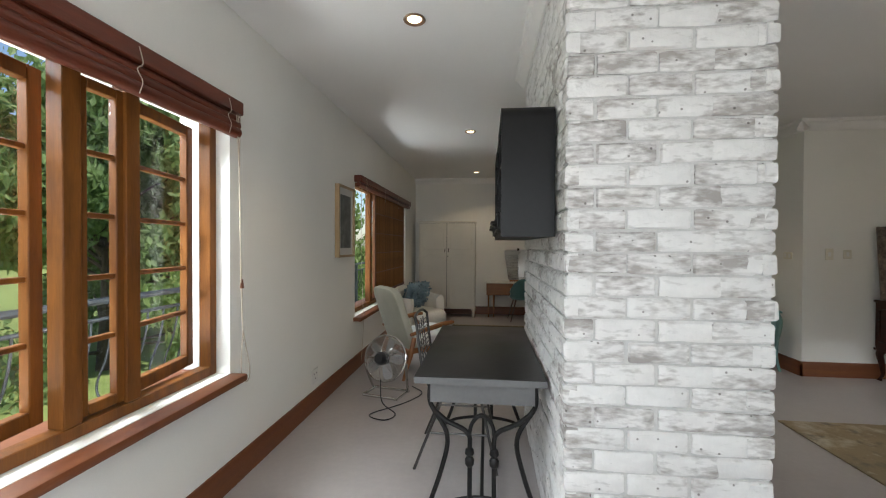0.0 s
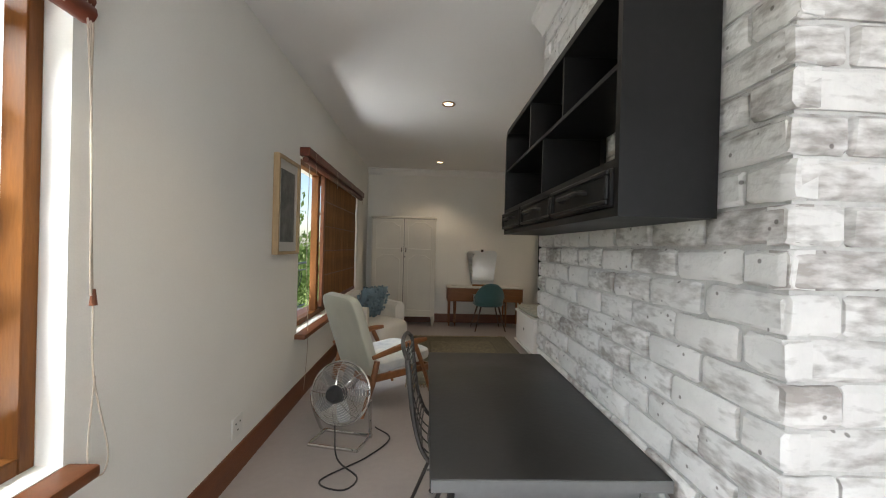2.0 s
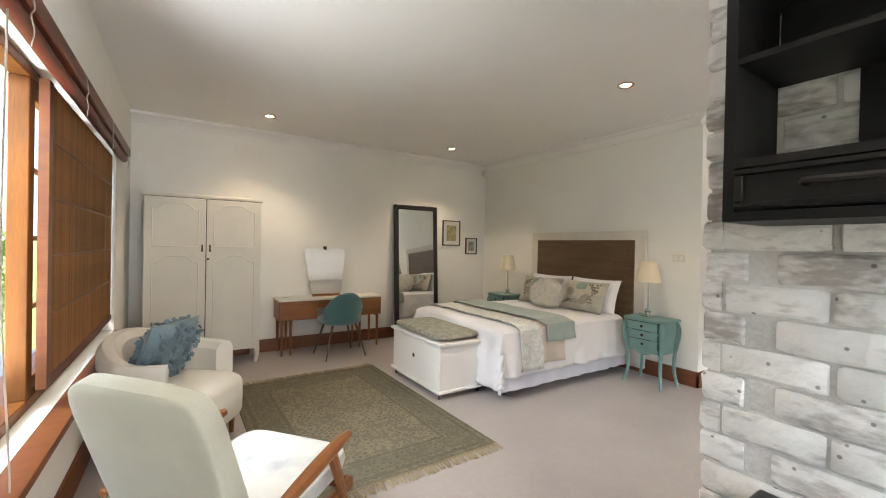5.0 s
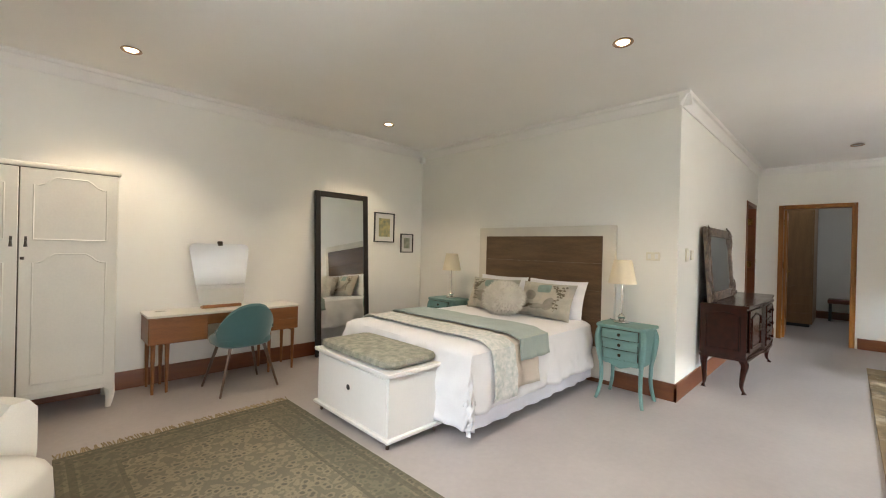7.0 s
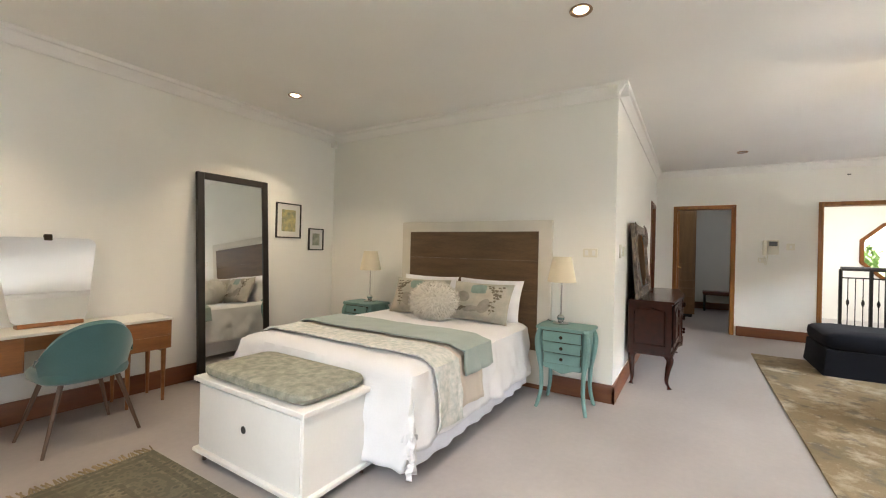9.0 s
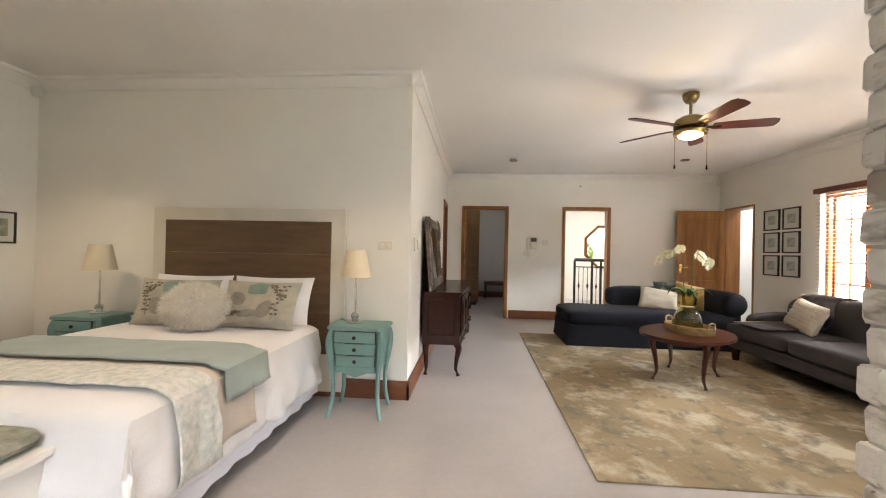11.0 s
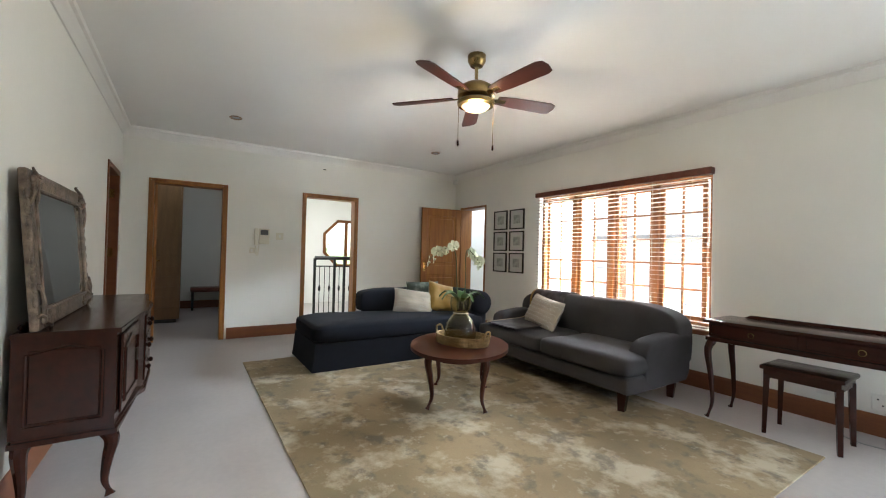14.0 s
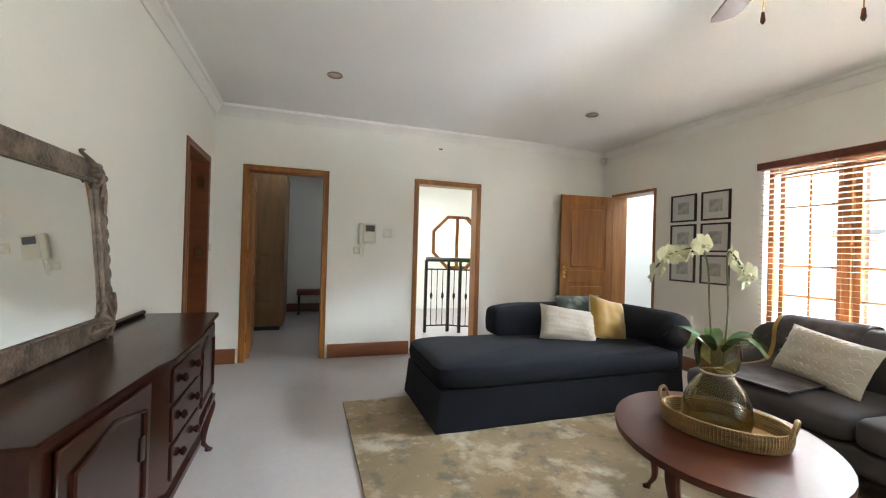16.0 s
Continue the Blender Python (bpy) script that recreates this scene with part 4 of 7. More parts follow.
# floor fan
fan = thing("floor_fan", "chrome floor fan with a black motor", "fan", pose(-0.91, 3.40, 0, 0, 0, -14))
part("stand", tb(curve([(-0.17, -0.10, 0.012), (-0.17, 0.12, 0.012), (-0.18, 0.1, 0.02), (-0.205, 0.02, 0.2), (-0.21, 0.0, 0.30)], 4), 0.012, 8), M_CHROME, fan)
part("stand", tb(curve([(0.17, -0.10, 0.012), (0.17, 0.12, 0.012), (0.18, 0.1, 0.02), (0.205, 0.02, 0.2), (0.21, 0.0, 0.30)], 4), 0.012, 8), M_CHROME, fan)
part("foot_bar", tb([(-0.17, -0.10, 0.012), (0.17, -0.10, 0.012)], 0.012, 8), M_CHROME, fan)
part("rear_bar", tb([(-0.17, 0.12, 0.012), (0.17, 0.12, 0.012)], 0.012, 8), M_CHROME, fan)
HD = pose(0, 0, 0.33, -14)
head = part("guard", bmesh.new(), M_CHROME, fan)
bm = bmesh.new()
for r in [0.03 + 0.0145 * i for i in range(12)]:
    for s in (-1, 1):
        d = 0.075 * (1 - (r / 0.205) ** 4) + 0.012
        tube(bm, [(r * math.cos(a), s * d, r * math.sin(a)) for a in [2 * math.pi * k / 36 for k in range(37)]], 0.0018, 4)
tube(bm, [(0.205 * math.cos(a), 0, 0.205 * math.sin(a)) for a in [2 * math.pi * k / 40 for k in range(41)]], 0.008, 6)
for k in range(8):
    a = 2 * math.pi * k / 8
    for s in (-1, 1):
        tube(bm, [(r * math.cos(a), s * (0.077 * (1 - (r / 0.205) ** 4) + 0.012), r * math.sin(a)) for r in (0.03, 0.08, 0.13, 0.17, 0.205)], 0.003, 4)
bpy.data.objects.remove(head)
head = part("guard", bm, M_CHROME, fan, "", HD)
M_STEEL = mat("dull_steel", (0.30, 0.30, 0.30), 0.55, 0.6, vary=0.05, bump=0)
for k in range(5):
    a = 2 * math.pi * k / 5
    rings = []
    for r, w, tw in ((0.03, 0.03, 0.5), (0.09, 0.07, 0.42), (0.15, 0.085, 0.34), (0.185, 0.06, 0.28)):
        pts = []
        for u, t in ((-1, 0.002), (0, 0.004), (1, 0.002), (1, -0.002), (0, 0.0), (-1, -0.002)):
            b2 = a + u * w / r / 2
            pts.append(Vector((r * math.cos(b2), u * w / 2 * tw + t, r * math.sin(b2))))
        rings.append(pts)
    part("blade", ring_sweep(bmesh.new(), rings), M_STEEL, head)
bm = lathe(bmesh.new(), [(0.0, -0.14), (0.04, -0.135), (0.058, -0.1), (0.06, -0.02), (0.03, 0.0)], 18)
bm.transform(Matrix.Rotation(radians(-90), 4, 'X'))
part("motor", bm, M_BLACK, head)
cable = thing("power_cable", "thin black power cable lying on the floor", "cable", pose(0, 0, 0))
part("wire", tb(curve([(-0.90, 3.2, 0.2), (-0.86, 3.1, 0.05), (-0.72, 2.98, 0.006), (-0.78, 2.86, 0.006), (-0.92, 2.95, 0.006), (-0.7, 3.2, 0.006), (-0.58, 3.45, 0.006), (-0.7, 3.62, 0.006)], 7), 0.005, 6), M_BLACK, cable)

# framed picture by the window
M_PALEWOOD = mat("pale_wood_frame", (0.50, 0.35, 0.19), 0.5, vary=0.12, fine=40, stretch=(3, 3, 0.5))
M_MOUNT = mat("picture_mount", (0.62, 0.61, 0.58), 0.7, vary=0.02, bump=0)
M_ART = mat("grey_print", (0.22, 0.22, 0.21), 0.5, vary=0.25, scale=5, fine=20, bump=0, color2=(0.08, 0.085, 0.085))


def picture(label, m, w, h, bar, mount, m_frame, m_art, group="", depth=0.025):
    """A framed picture hanging in the x-z plane and facing -y, its back at y = 0."""
    p = thing("framed_picture", label, "picture", m, group)
    for c in ((-w / 2, -h / 2, -w / 2 + bar, h / 2), (w / 2 - bar, -h / 2, w / 2, h / 2), (-w / 2 + bar, -h / 2, w / 2 - bar, -h / 2 + bar), (-w / 2 + bar, h / 2 - bar, w / 2 - bar, h / 2)):
        part("frame_bar", bx(c[0], -depth, c[1], c[2], -0.002, c[3], bev=0.002), m_frame, p)
    part("mount", bx(-w / 2 + bar, -depth * 0.5, -h / 2 + bar, w / 2 - bar, -0.003, h / 2 - bar), M_MOUNT, p)
    part("print", bx(-w / 2 + mount, -depth * 0.5 - 0.004, -h / 2 + mount, w / 2 - mount, -depth * 0.5, h / 2 - mount), m_art, p)
    return p


picture("grey print in a pale wooden frame beside the window", pose(XW, 3.71, 1.59, 0, 0, 90), 0.46, 0.70, 0.022, 0.09, M_PALEWOOD, M_ART, depth=0.045)

# ---- armchairs ----
M_LINEN = mat("cream_linen", (0.50, 0.50, 0.41), 0.9, vary=0.06, scale=6, fine=240, bump=0.15, sheen=0.2)
M_TOILE = mat("printed_cotton", (0.70, 0.70, 0.67), 0.85, vary=0.05, scale=7, fine=180, bump=0.08, color2=(0.36, 0.40, 0.46), mix=0.40)
M_TEAK = mat("teak_wood", (0.30, 0.115, 0.035), 0.4, vary=0.14, scale=4, fine=40, bump=0.05, stretch=(0.8, 5, 5))
M_IVORY = mat("ivory_upholstery", (0.74, 0.70, 0.62), 0.85, vary=0.04, scale=3, fine=200, bump=0.1, sheen=0.2)
M_BLUE = mat("grey_blue_felt", (0.19, 0.28, 0.33), 0.9, vary=0.12, scale=8, fine=90, bump=0.1, sheen=0.3)
ac = thing("armchair", "mid-century armchair in cream fabric with teak arms", "armchair", pose(-0.71, 4.23, 0, 0, 0, -50))
# local: faces +y; back at -y
bmb = puff(bmesh.new(), 0.54, 0.085, 0.74, (0, 0, 0), 9, 32, 14, 0.012, 2, 7)
part("backrest", bmb, M_LINEN, ac, "", pose(0, -0.33, 0.57, 19))
part("seat_cushion", puff(bmesh.new(), 0.56, 0.58, 0.13, (0, 0, 0), 7, 28, 12, 0.02, 3, 4), M_TOILE, ac, "printed white cotton seat", pose(0, 0.03, 0.37, 5))
for s in (-1, 1):
    part("arm", tb(curve([(s * 0.32, -0.32, 0.46), (s * 0.325, -0.12, 0.50), (s * 0.33, 0.08, 0.535), (s * 0.325, 0.20, 0.54)], 5), 0.02, 8, [0.016 + 0.011 * math.sin(i / 15 * 3.0) for i in range(16)]), M_TEAK, ac)
    part("front_leg", tb(curve([(s * 0.32, 0.08, 0.525), (s * 0.31, 0.19, 0.3), (s * 0.30, 0.31, 0.0)], 5), 0.02, 8, [0.022 - 0.0008 * i for i in range(11)]), M_TEAK, ac)
    part("rear_leg", tb([(s * 0.29, -0.26, 0.42), (s * 0.29, -0.30, 0.25), (s * 0.28, -0.38, 0.0)], 0.02, 8, [0.024, 0.026, 0.015]), M_TEAK, ac)
    part("side_rail", bx(s * 0.29 - 0.014, -0.3, 0.26, s * 0.29 + 0.014, 0.29, 0.315, bev=0.006), M_TEAK, ac)
part("front_rail", bx(-0.276, 0.262, 0.26, 0.276, 0.288, 0.315, bev=0.005), M_TEAK, ac)
part("rear_rail", bx(-0.276, -0.3, 0.23, 0.276, -0.275, 0.29, bev=0.005), M_TEAK, ac)

tubc = thing("tub_chair", "ivory upholstered tub armchair beside the window", "armchair", pose(-0.98, 5.62, 0, 0, 0, -125))
def tub_shell():
    rings = []
    for k in range(25):
        a = radians(-30 + 240 * k / 24)
        top = 0.62 + 0.13 * max(0, math.sin(a)) ** 1.5
        o, i = Vector((math.cos(a), -math.sin(a), 0)) * 0.39, Vector((math.cos(a), -math.sin(a), 0)) * 0.27
        rings.append([o * 0.93 + Vector((0, 0, 0.12)), o + Vector((0, 0, 0.4)), o + Vector((0, 0, top - 0.04)), (o * 0.75 + i * 0.25) + Vector((0, 0, top)), (o * 0.3 + i * 0.7) + Vector((0, 0, top - 0.005)), i + Vector((0, 0, top - 0.05)), i + Vector((0, 0, 0.36)), i * 0.95 + Vector((0, 0, 0.12))])
    return ring_sweep(bmesh.new(), rings)
part("shell", tub_shell(), M_IVORY, tubc)
part("seat", puff(bmesh.new(), 0.58, 0.62, 0.32, (0, 0.06, 0.28), 4, 28, 12, 0.01, 1, 5), M_IVORY, tubc)
for x, y in ((-0.22, -0.22), (0.22, -0.22), (-0.22, 0.26), (0.22, 0.26)):
    part("leg", tb([(x, y, 0.0), (x, y, 0.14)], 0.02, 8, [0.014, 0.022]), M_TEAK, tubc)

petal = thing("petal_cushion", "grey-blue cushion covered in felt petals on the tub chair", "cushion", pose(-1.02, 5.64, 0.63, 0, 0, 55) @ pose(0, 0, 0, 20))
part("cover", pillow_mesh(0.44, 0.40, 0.14, 3), M_BLUE, petal)
rp = random.Random(11)
bm = bmesh.new()
for i in range(420):
    u, v, s = rp.uniform(-0.92, 0.92), rp.uniform(-0.92, 0.92), rp.choice((-1, 1))
    p = Vector((u * 0.21, s * (0.075 * ((1 - u ** 4) * (1 - v ** 4)) ** 0.55), v * 0.19))
    q = Euler((rp.uniform(-0.9, 0.9), rp.uniform(0, 6.28), rp.uniform(-0.9, 0.9))).to_matrix()
    k = rp.uniform(0.018, 0.03)
    a = [bm.verts.new(p + q @ Vector((x * k, s * y * k, z * k))) for x, y, z in ((0, 0, 0), (0.7, 0.35, 0.5), (0.5, 0.6, 1.3), (-0.5, 0.6, 1.3), (-0.7, 0.35, 0.5))]
    bm.faces.new(a)
tagged(part("petals", bm, M_BLUE, petal), kind="stuff")

# ---- bedroom ----
M_CREAMPAINT = mat("cream_furniture_paint", (0.75, 0.71, 0.62), 0.5, vary=0.03, scale=3, fine=60, bump=0.04)
M_KNOB = mat("dark_bronze", (0.06, 0.045, 0.03), 0.4, 0.8, vary=0.1, bump=0)
wd = thing("wardrobe", "cream painted two-door wardrobe with shaped panels", "wardrobe", pose(-0.745, 7.36, 0))
part("carcass", bx(-0.53, 0.02, 0.16, 0.53, 0.43, 1.78), M_CREAMPAINT, wd)
part("top_moulding", bx(-0.545, -0.005, 1.78, 0.545, 0.43, 1.815, bev=0.01, seg=2), M_CREAMPAINT, wd)
for s in (-1, 1):
    d = part("door", bx(0.004 if s > 0 else -0.526, 0.0, 0.2, 0.526 if s > 0 else -0.004, 0.019, 1.775, bev=0.003), M_CREAMPAINT, wd)
    for z0, z1 in ((0.27, 1.18), (1.28, 1.72)):
        x0, x1 = (0.07, 0.46) if s > 0 else (-0.46, -0.07)
        bm = bmesh.new()
        outline = [(x0, z0), (x1, z0)]
        for i in range(15):
            u = i / 14
            t = abs(u - 0.5) * 2
            outline.append((x1 + (x0 - x1) * u, z1 - 0.06 * (0.5 - 0.5 * math.cos(min(1, max(0, (t - 0.4) / 0.45)) * math.pi))))
        tube(bm, [(x, -0.001, z) for x, z in outline + outline[:1]], 0.006, 6)
        part("moulding", bm, M_CREAMPAINT, d)
    part("pull", tb([(s * 0.035, -0.015, 1.23), (s * 0.035, -0.02, 1.27)], 0.008, 8, [0.011, 0.006]), M_KNOB, d, "dark drop handle")
    part("backplate", bx(s * 0.035 - 0.007, -0.008, 1.255, s * 0.035 + 0.007, 0, 1.30), M_KNOB, d)
part("door_gap", bx(-0.004, 0.0125, 0.2, 0.004, 0.0195, 1.775), M_KNOB, wd, "dark gap between the doors")
part("top_gap", bx(-0.53, 0.002, 1.7755, 0.53, 0.0195, 1.7795), M_KNOB, wd, "dark gap below the top")
part("keyhole", lathe(bmesh.new(), [(0.01, -0.01), (0.011, 0.01)], 10, (0.02, -0.002, 1.15)), M_KNOB, wd)
for x in (-0.49, 0.49):
    for y in (0.05, 0.38):
        part("leg", tb(curve([(x, y, 0.2), (x * 1.03, y - 0.01, 0.1), (x * 1.01, y, 0.0)], 4), 0.03, 8, [0.042 - 0.003 * i for i in range(9)]), M_CREAMPAINT, wd)
bm = bmesh.new()
pts = [(-0.52, 0.2), (0.52, 0.2), (0.52, 0.12)] + [(0.46 - 0.92 * i / 16, 0.17 + 0.012 * math.sin(i / 16 * math.pi)) for i in range(17)] + [(-0.52, 0.12)]
ring_sweep(bm, [[Vector((x, y, z)) for x, z in pts] for y in (0.004, 0.02)])
part("apron", bm, M_CREAMPAINT, wd)

M_WALNUT = mat("walnut_veneer", (0.33, 0.125, 0.035), 0.35, vary=0.14, scale=4, fine=40, bump=0.03, stretch=(0.7, 5, 5))
M_MARBLE = mat("white_top", (0.74, 0.71, 0.65), 0.3, vary=0.03, bump=0)
M_MIRROR = mat("mirror_silver", (0.88, 0.89, 0.88), 0.01, 1.0, vary=0.0, bump=0)
M_MIRROR.node_tree.links.remove(M_MIRROR.node_tree.nodes["Principled BSDF"].inputs["Roughness"].links[0])
M_MIRROR.node_tree.nodes["Principled BSDF"].inputs["Roughness"].default_value = 0.015
va = thing("dressing_table", "walnut dressing table with a white top", "dressing table", pose(0.64, 7.42, 0))
part("top", bx(-0.65, 0.0, 0.645, 0.65, 0.37, 0.665, bev=0.003), M_MARBLE, va)
for x0, x1 in ((-0.64, -0.2), (0.27, 0.64)):
    c = part("cabinet", bx(x0, 0.012, 0.42, x1, 0.36, 0.645, bev=0.004), M_WALNUT, va)
    if x0 > 0:
        for z in (0.425, 0.535):
            part("drawer", bx(x0 + 0.008, 0.004, z, x1 - 0.008, 0.012, z + 0.1, bev=0.002), M_WALNUT, c)
    else:
        part("drawer", bx(x0 + 0.008, 0.004, 0.428, x1 - 0.008, 0.012, 0.637, bev=0.002), M_WALNUT, c)
part("middle_drawer", bx(-0.2, 0.03, 0.55, 0.27, 0.35, 0.645), M_WALNUT, va)
for x in (-0.6, -0.5, 0.36, 0.6):
    for y in (0.05, 0.32):
        part("leg", tb([(x, y, 0.43), (x, y, 0.0)], 0.016, 8, [0.019, 0.011]), M_WALNUT, va)
    part("leg_rail", bx(x - 0.012, 0.05, 0.395, x + 0.012, 0.32, 0.42), M_WALNUT, va)
vm = thing("vanity_mirror", "tapered frameless mirror standing on the dressing table", "mirror", pose(0.61, 7.64, 0.665, -9))
def taper(w0, w1, z0, z1, r, y):
    out = []
    for cx, cz, a0 in ((w1 / 2 - r, z1 - r, 0), (-w1 / 2 + r, z1 - r, 90), (-w0 / 2 + r, z0 + r, 180), (w0 / 2 - r, z0 + r, 270)):
        out += [Vector((cx + r * math.cos(radians(a0 + 18 * k)), y, cz + r * math.sin(radians(a0 + 18 * k)))) for k in range(6)]
    return out
part("glass", ring_sweep(bmesh.new(), [taper(0.40, 0.53, 0.03, 0.62, 0.05, 0), taper(0.40, 0.53, 0.03, 0.62, 0.05, 0.008)]), M_MIRROR, vm)
part("backing", ring_sweep(bmesh.new(), [taper(0.37, 0.50, 0.045, 0.6, 0.05, 0.009), taper(0.37, 0.50, 0.045, 0.6, 0.05, 0.02)]), M_WALNUT, vm)
part("clip", bx(-0.022, -0.006, 0.6, 0.022, 0.02, 0.645, bev=0.004), M_KNOB, vm)
part("base", bx(-0.17, -0.03, 0.0, 0.17, 0.06, 0.03, bev=0.004), M_WALNUT, vm)

M_TEAL = mat("teal_velvet", (0.075, 0.185, 0.19), 0.8, vary=0.08, scale=4, fine=150, bump=0.05, sheen=0.5)
M_DARKMETAL = mat("brown_metal_leg", (0.16, 0.10, 0.07), 0.4, 0.3, vary=0.1, bump=0)
tc_ = thing("teal_chair", "teal velvet shell chair with slim tapered legs", "chair", pose(0.66, 7.24, 0, 0, 0, 4))
part("seat", puff(bmesh.new(), 0.47, 0.46, 0.12, (0, 0.02, 0.43), 3, 28, 12, 0.01, 2, 3), M_TEAL, tc_)
rings = []
for k in range(21):
    a = radians(-72 + 144 * k / 20)
    t = abs(k - 10) / 10
    top = 0.77 - 0.24 * t ** 2.2
    o, i = Vector((math.sin(a) * 0.26, -math.cos(a) * 0.25, 0)), Vector((math.sin(a) * 0.225, -math.cos(a) * 0.215, 0))
    rings.append([o * 0.9 + Vector((0, 0, 0.42)), o + Vector((0, 0, 0.55)), o * 1.03 + Vector((0, 0, top - 0.02)), (o + i) * 0.52 + Vector((0, 0, top)), i + Vector((0, 0, top - 0.02)), i + Vector((0, 0, 0.5)), i * 0.9 + Vector((0, 0, 0.42))])
part("backrest", ring_sweep(bmesh.new(), rings), M_TEAL, tc_)
for x in (-1, 1):
    for y in (-1, 1):
        part("leg", tb([(x * 0.14, y * 0.13, 0.40), (x * 0.245, y * 0.21, 0.0)], 0.012, 8, [0.015, 0.009]), M_DARKMETAL, tc_)

M_BLACKFRAME = mat("black_wood_frame", (0.018, 0.014, 0.012), 0.4, vary=0.15, bump=0.05)
lm = thing("standing_mirror", "tall black-framed mirror leaning against the wall", "mirror", pose(1.965, 7.66, 0, -3.2))
w, h, b = 0.72, 1.93, 0.065
for c in ((-w / 2, 0, -w / 2 + b, h), (w / 2 - b, 0, w / 2, h), (-w / 2 + b, 0, w / 2 - b, b), (-w / 2 + b, h - b, w / 2 - b, h)):
    part("frame_bar", bx(c[0], -0.02, c[1], c[2], 0.02, c[3], bev=0.005), M_BLACKFRAME, lm)
part("glass", bx(-w / 2 + b, -0.008, b, w / 2 - b, 0.0, h - b), M_MIRROR, lm)
part("backing", bx(-w / 2 + b, 0.001, b, w / 2 - b, 0.012, h - b), M_BLACKFRAME, lm)

M_PRINT1 = mat("yellow_flower_print", (0.50, 0.42, 0.18), 0.6, vary=0.2, scale=18, fine=60, bump=0, color2=(0.20, 0.22, 0.14))
M_PRINT2 = mat("pale_flower_print", (0.42, 0.42, 0.33), 0.6, vary=0.2, scale=18, fine=60, bump=0, color2=(0.18, 0.2, 0.15))
picture("black-framed print of yellow flowers beside the mirror", pose(2.625, YN, 1.545), 0.33, 0.395, 0.014, 0.075, M_BLACKFRAME, M_PRINT1)
picture("small black-framed flower print", pose(3.02, YN, 1.345), 0.225, 0.265, 0.014, 0.06, M_BLACKFRAME, M_PRINT2)

M_OAK = mat("weathered_oak", (0.17, 0.10, 0.052), 0.6, vary=0.2, scale=3, fine=36, bump=0.15, stretch=(6, 0.7, 6), color2=(0.105, 0.062, 0.03), per_object=0.12)
M_HEADFRAME = mat("cream_headboard", (0.68, 0.64, 0.56), 0.7, vary=0.04, scale=4, fine=200, bump=0.1)
M_LINENW = mat("white_cotton", (0.82, 0.815, 0.835), 0.85, vary=0.03, scale=3, fine=120, bump=0.08)
M_SKIRT = mat("white_valance_cloth", (0.72, 0.72, 0.78), 0.9, vary=0.03, scale=3, fine=100, bump=0.08)
bed = thing("bed", "double bed with a white duvet and an oak-panelled headboard", "bed", pose(0, 0, 0))
BY0, BY1, BX0, BX1 = 5.15, 6.60, 1.42, 3.22
hb = part("headboard", bx(3.24, 4.95, 0.05, 3.295, 6.63, 1.55, bev=0.01, seg=2), M_HEADFRAME, bed, "cream headboard frame")
for i in range(4):
    z = 0.36 + i * 0.2713
    part("plank", bx(3.23, 5.07, z, 3.2395, 6.51, z + 0.2705, bev=0.001), M_OAK, hb)
part("base", bx(BX0 + 0.02, BY0 + 0.02, 0.10, BX1, BY1 - 0.02, 0.34), M_SKIRT, bed)
for x in (BX0 + 0.1, BX1 - 0.1):
    for y in (BY0 + 0.1, BY1 - 0.1):
        part("foot", lathe(bmesh.new(), [(0.03, 0), (0.035, 0.04), (0.035, 0.1)], 12, (x, y, 0)), M_BLACK, bed)
# pleated valance
pts = []
per = [(BX1, BY0), (BX0, BY0), (BX0, BY1), (BX1, BY1)]
rings = [[], [], []]
for (ax, ay), (bx_, by_) in zip(per, per[1:]):
    n = int(math.hypot(bx_ - ax, by_ - ay) / 0.03)
    for i in range(n):
        u = i / n
        o = 0.006 * math.sin(i * 0.9) + 0.004 * math.sin(i * 0.37)
        nx, ny = (by_ - ay), -(bx_ - ax)
        l = math.hypot(nx, ny)
        x, y = ax + (bx_ - ax) * u, ay + (by_ - ay) * u
        for k, (z, f) in enumerate(((0.36, 0), (0.2, 0.7), (0.055, 1.4))):
            rings[k].append(Vector((x - nx / l * o * f * -1, y - ny / l * o * f * -1, z)))
bm = bmesh.new()
vs = [[bm.verts.new(p) for p in r] for r in rings]
for a, b2 in zip(vs, vs[1:]):
    for i in range(len(a) - 1):
        bm.faces.new((a[i], a[i + 1], b2[i + 1], b2[i]))
part("skirt", bm, M_SKIRT, bed)
part("mattress", bx(BX0 + 0.01, BY0 + 0.01, 0.34, BX1, BY1 - 0.01, 0.56, bev=0.05, seg=3), M_LINENW, bed)


